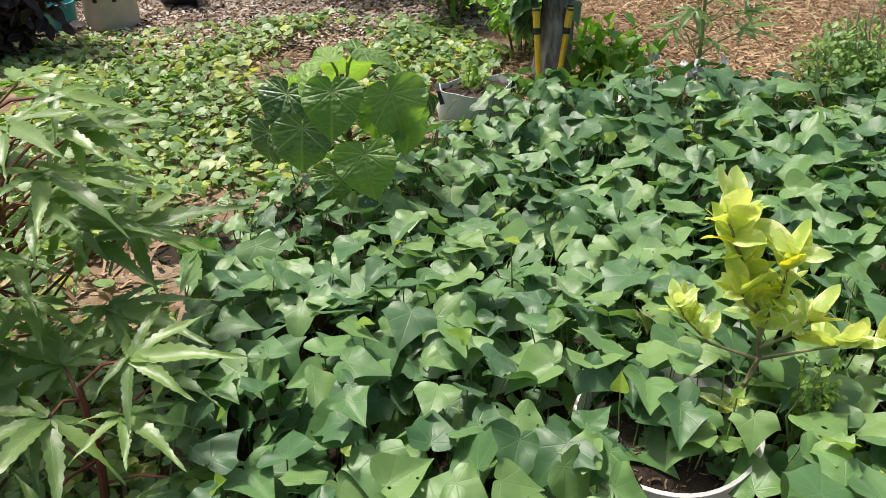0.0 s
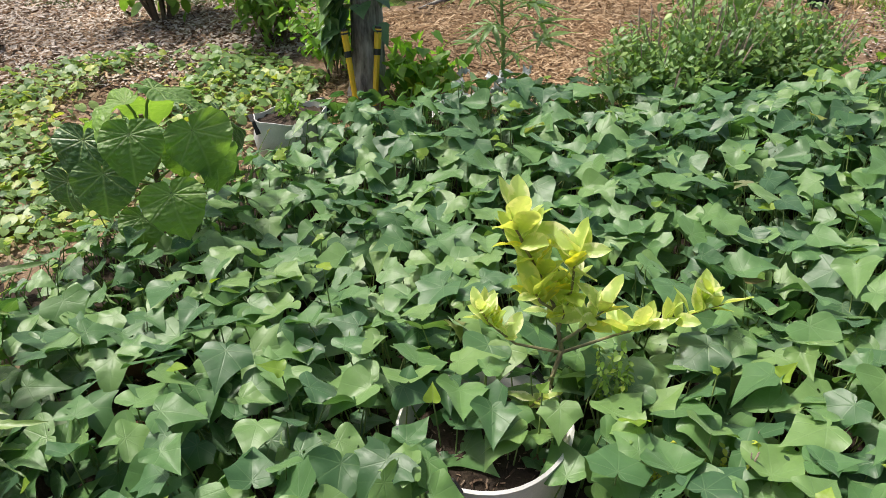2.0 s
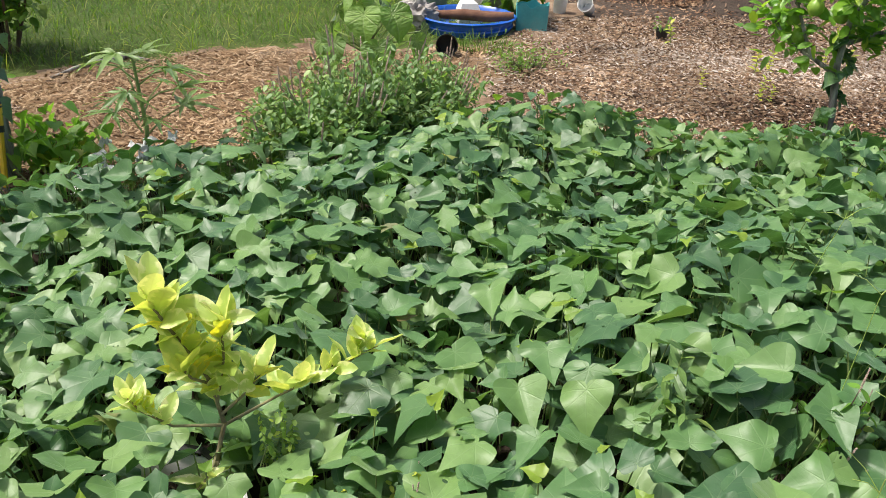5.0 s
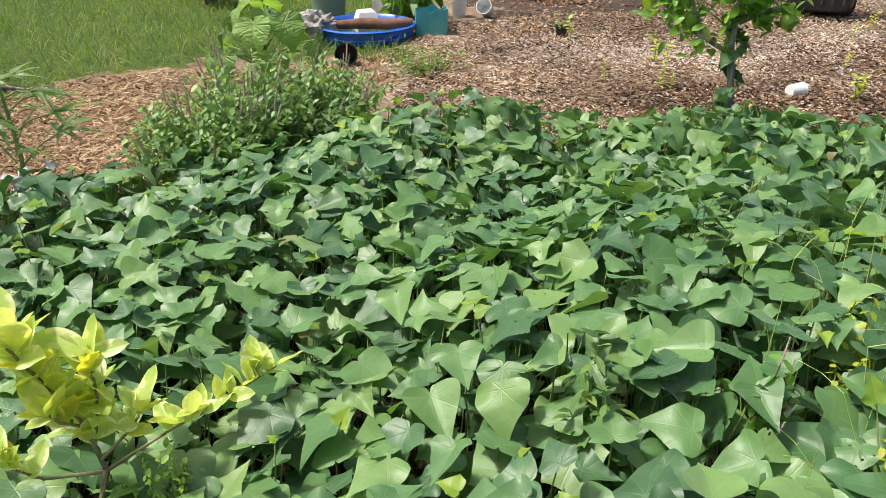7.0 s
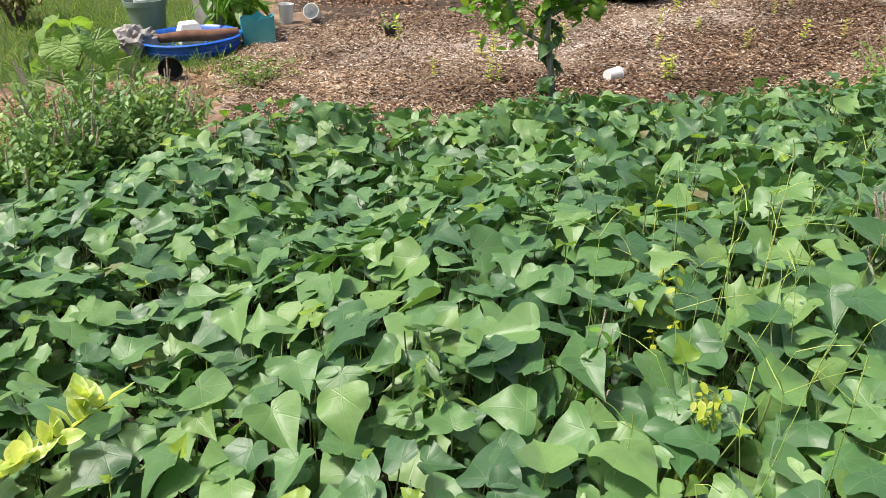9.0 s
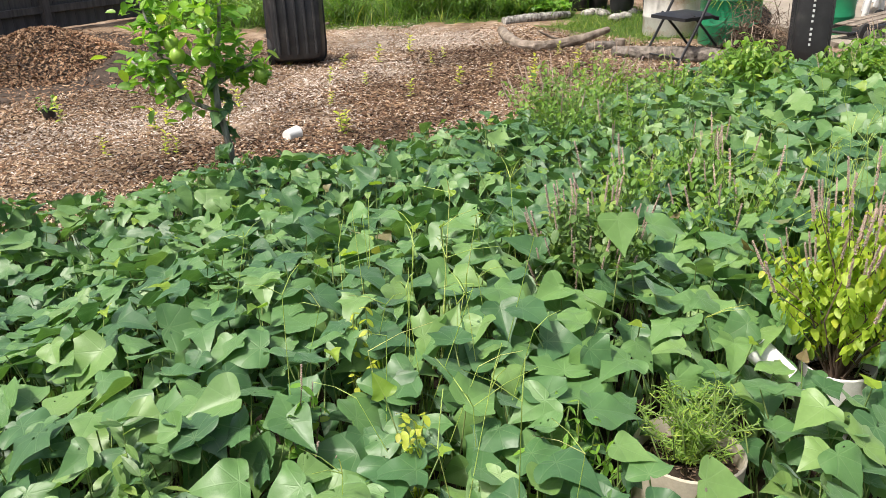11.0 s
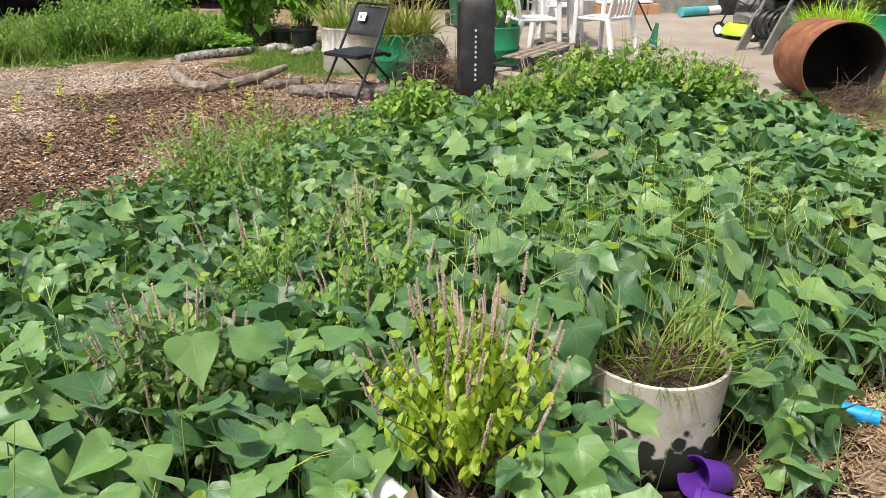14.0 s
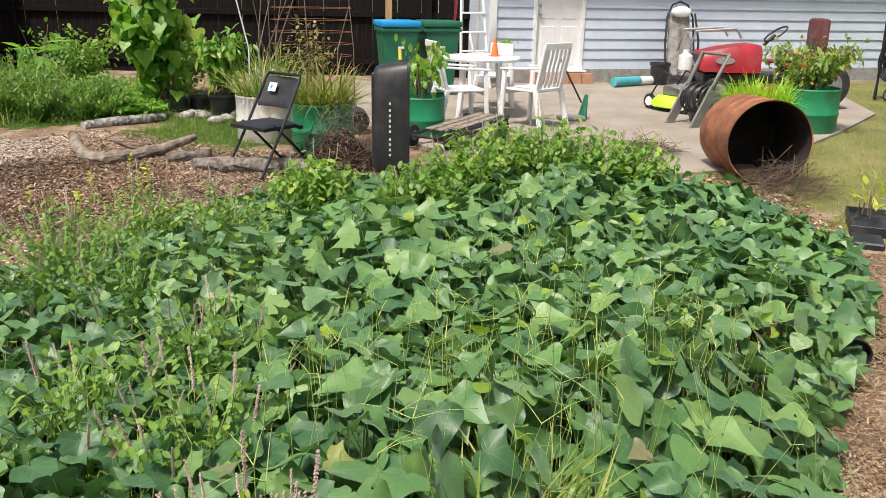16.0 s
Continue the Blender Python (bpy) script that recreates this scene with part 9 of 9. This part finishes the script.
def hose_coil():
    t = thing("hose_stand", 12.6, -9.15, 0.02, "coil of dark garden hose on a steel stand", "hose")
    for k in range(9):
        rr = 0.26 + 0.012 * (k % 3)
        bm = bmesh.new()
        tube(bm, [(0.0, -0.14 + 0.035 * k, 0.0)] and [(rr * math.cos(a), -0.14 + 0.035 * k, 0.55 + rr * math.sin(a)) for a in np.linspace(0, 6.2832, 27)], 0.016, 6, cap=False)
        part("hose_loop", bm, BLACKPL, t)
    for pts in ([(0.1, 0.25, 0), (0.0, 0.25, 1.4)], [(-0.2, 0.22, 0), (0.0, 0.25, 0.9)], [(-0.3, -0.2, 0.0), (0.1, -0.2, 0.6)], [(0.0, 0.3, 0.0), (0.02, 0.32, 1.55)]):
        rod("stand_tube", pts, 0.018, BLACKMET, t)
    wheel(t, -0.25, 0.3, 0.1, 0.1, 0.05, 0)
    rod("axle", [(0, -0.22, 0.55), (0, 0.28, 0.55)], 0.02, BLACKMET, t)


hose_coil()


def plant_cage():
    t = thing("plant_cage", 10.9, -0.5, 0, "wire plant cage with tall dry canes and white hoops", "trellis")
    rg = np.random.default_rng(12)
    for k in range(9):
        x, y = rg.uniform(-0.3, 0.3), rg.uniform(-0.6, 0.5)
        rod("cane", [(x, y, 0), (x + rg.normal(0, 0.05), y + rg.normal(0, 0.05), 0.8), (x + rg.normal(0, 0.12), y + rg.normal(0, 0.12), rg.uniform(1.2, 1.7))], [0.008, 0.007, 0.004], TWIGBARK if k % 2 else DRIFT, t, 6)
    for k in range(6):
        z = 0.6 + 0.13 * k
        rod("wire", [(0.3 * math.cos(a), 0.45 * math.sin(a) - 0.1, z) for a in np.linspace(0, 6.2832, 25)], 0.003, RUST, t, 5)
    rod("hoop", [(0.0, 0.62, 0.0), (0.0, 0.6, 0.8), (0.02, 0.75, 1.5), (0.1, 0.85, 1.9)], 0.008, WHITEPL, t, 8, "white plastic hoop")
    rod("hoop", [(0.0, 0.5, 0.0), (0.0, 0.48, 1.0), (0.0, 0.42, 1.5)], 0.006, DRIFT, t, 8, "white plastic hoop")
    shrub("cane_weeds", 10.9, -0.5, 0.4, 1.3, "dry yellow weeds climbing in the cage", 41, DRY, 0.07, 360, 14, ("oval", "lance"), stem_r=0.004)
    u = thing("urn_planter", 11.7, -0.05, 0, "white urn planter with long grass", "planter")
    cyl("urn", 0.18, 0.5, WHITEPL, u, pose(0, 0, 0), [(0, 0), (0.12, 0), (0.13, 0.05), (0.07, 0.12), (0.1, 0.2), (0.17, 0.42), (0.2, 0.5), (0.17, 0.5), (0.1, 0.3), (0, 0.3)], 24)
    tuft("grass_tuft", 11.7, -0.05, 0.42, 0.15, 0.5, 130, "long arching grass in the white urn", 87, REED, 0.5)
    m = thing("stone_rubble", 10.9, 0.55, 0, "grey stone rubble beside the pots", "rubble")
    for k in range(7):
        bm = bmesh.new()
        bmesh.ops.create_icosphere(bm, subdivisions=2, radius=0.09)
        for v in bm.verts:
            v.co *= 1 + 0.3 * noise.noise(v.co * 9 + Vector((k, 0, 0)))
            v.co.z *= 0.6
        part("stone", bm, BARK, m, smooth=False, m=pose(rg.uniform(-0.3, 0.3), rg.uniform(-0.4, 0.4), 0.03, 0, 0, k * 50))
    nursery_pot("tipped_pot", 9.9, -1.1, 0.13, 0.13, 0.25, BLACKPL, "black nursery pot tipped over beside the green drum", pose(0, 0, 0, 92, 0, 100))


plant_cage()


def seed_tray():
    t = thing("seed_tray", 6.1, -4.38, 0, "black plastic plant tray with green shoots", "tray", turn=-30)
    bm = bmesh.new()
    box(bm, 0, 0, 0.015, 0.55, 0.32, 0.02, 0.004)
    part("tray_floor", bm, BLACKPL, t, smooth=False)
    for c, s in (((0, -0.165, 0.035), (0.56, 0.012, 0.07)), ((0, 0.165, 0.035), (0.56, 0.012, 0.07)), ((-0.275, 0, 0.035), (0.012, 0.32, 0.07)), ((0.275, 0, 0.035), (0.012, 0.32, 0.07))):
        w = boxpart("tray_side", c, s, BLACKPL, t, 0.003)
    for k in range(5):
        boxpart("slot_bar", (-0.2 + 0.1 * k, -0.173, 0.035), (0.02, 0.006, 0.055), BLACKPL, t, 0.001)
    tr = thing("seed_tray", 5.72, -4.06, 0, "small black seed tray at the bed's edge", "tray", turn=-30)
    boxpart("tray", (0, 0, 0.025), (0.24, 0.18, 0.05), BLACKPL, tr, 0.01)
    for dx, dy in ((-0.15, 0.0), (0.05, 0.06), (0.18, -0.05)):
        shrub("tray_shoot", 6.1 + dx, -4.38 + dy, 0.06, 0.2, "green shoot with upright pale leaves in the tray", int(60 + dx * 100), SEEDLING, 0.13, 6, 3, ("lance",), base=0.05, hang=-0.7, stem_r=0.005)


seed_tray()
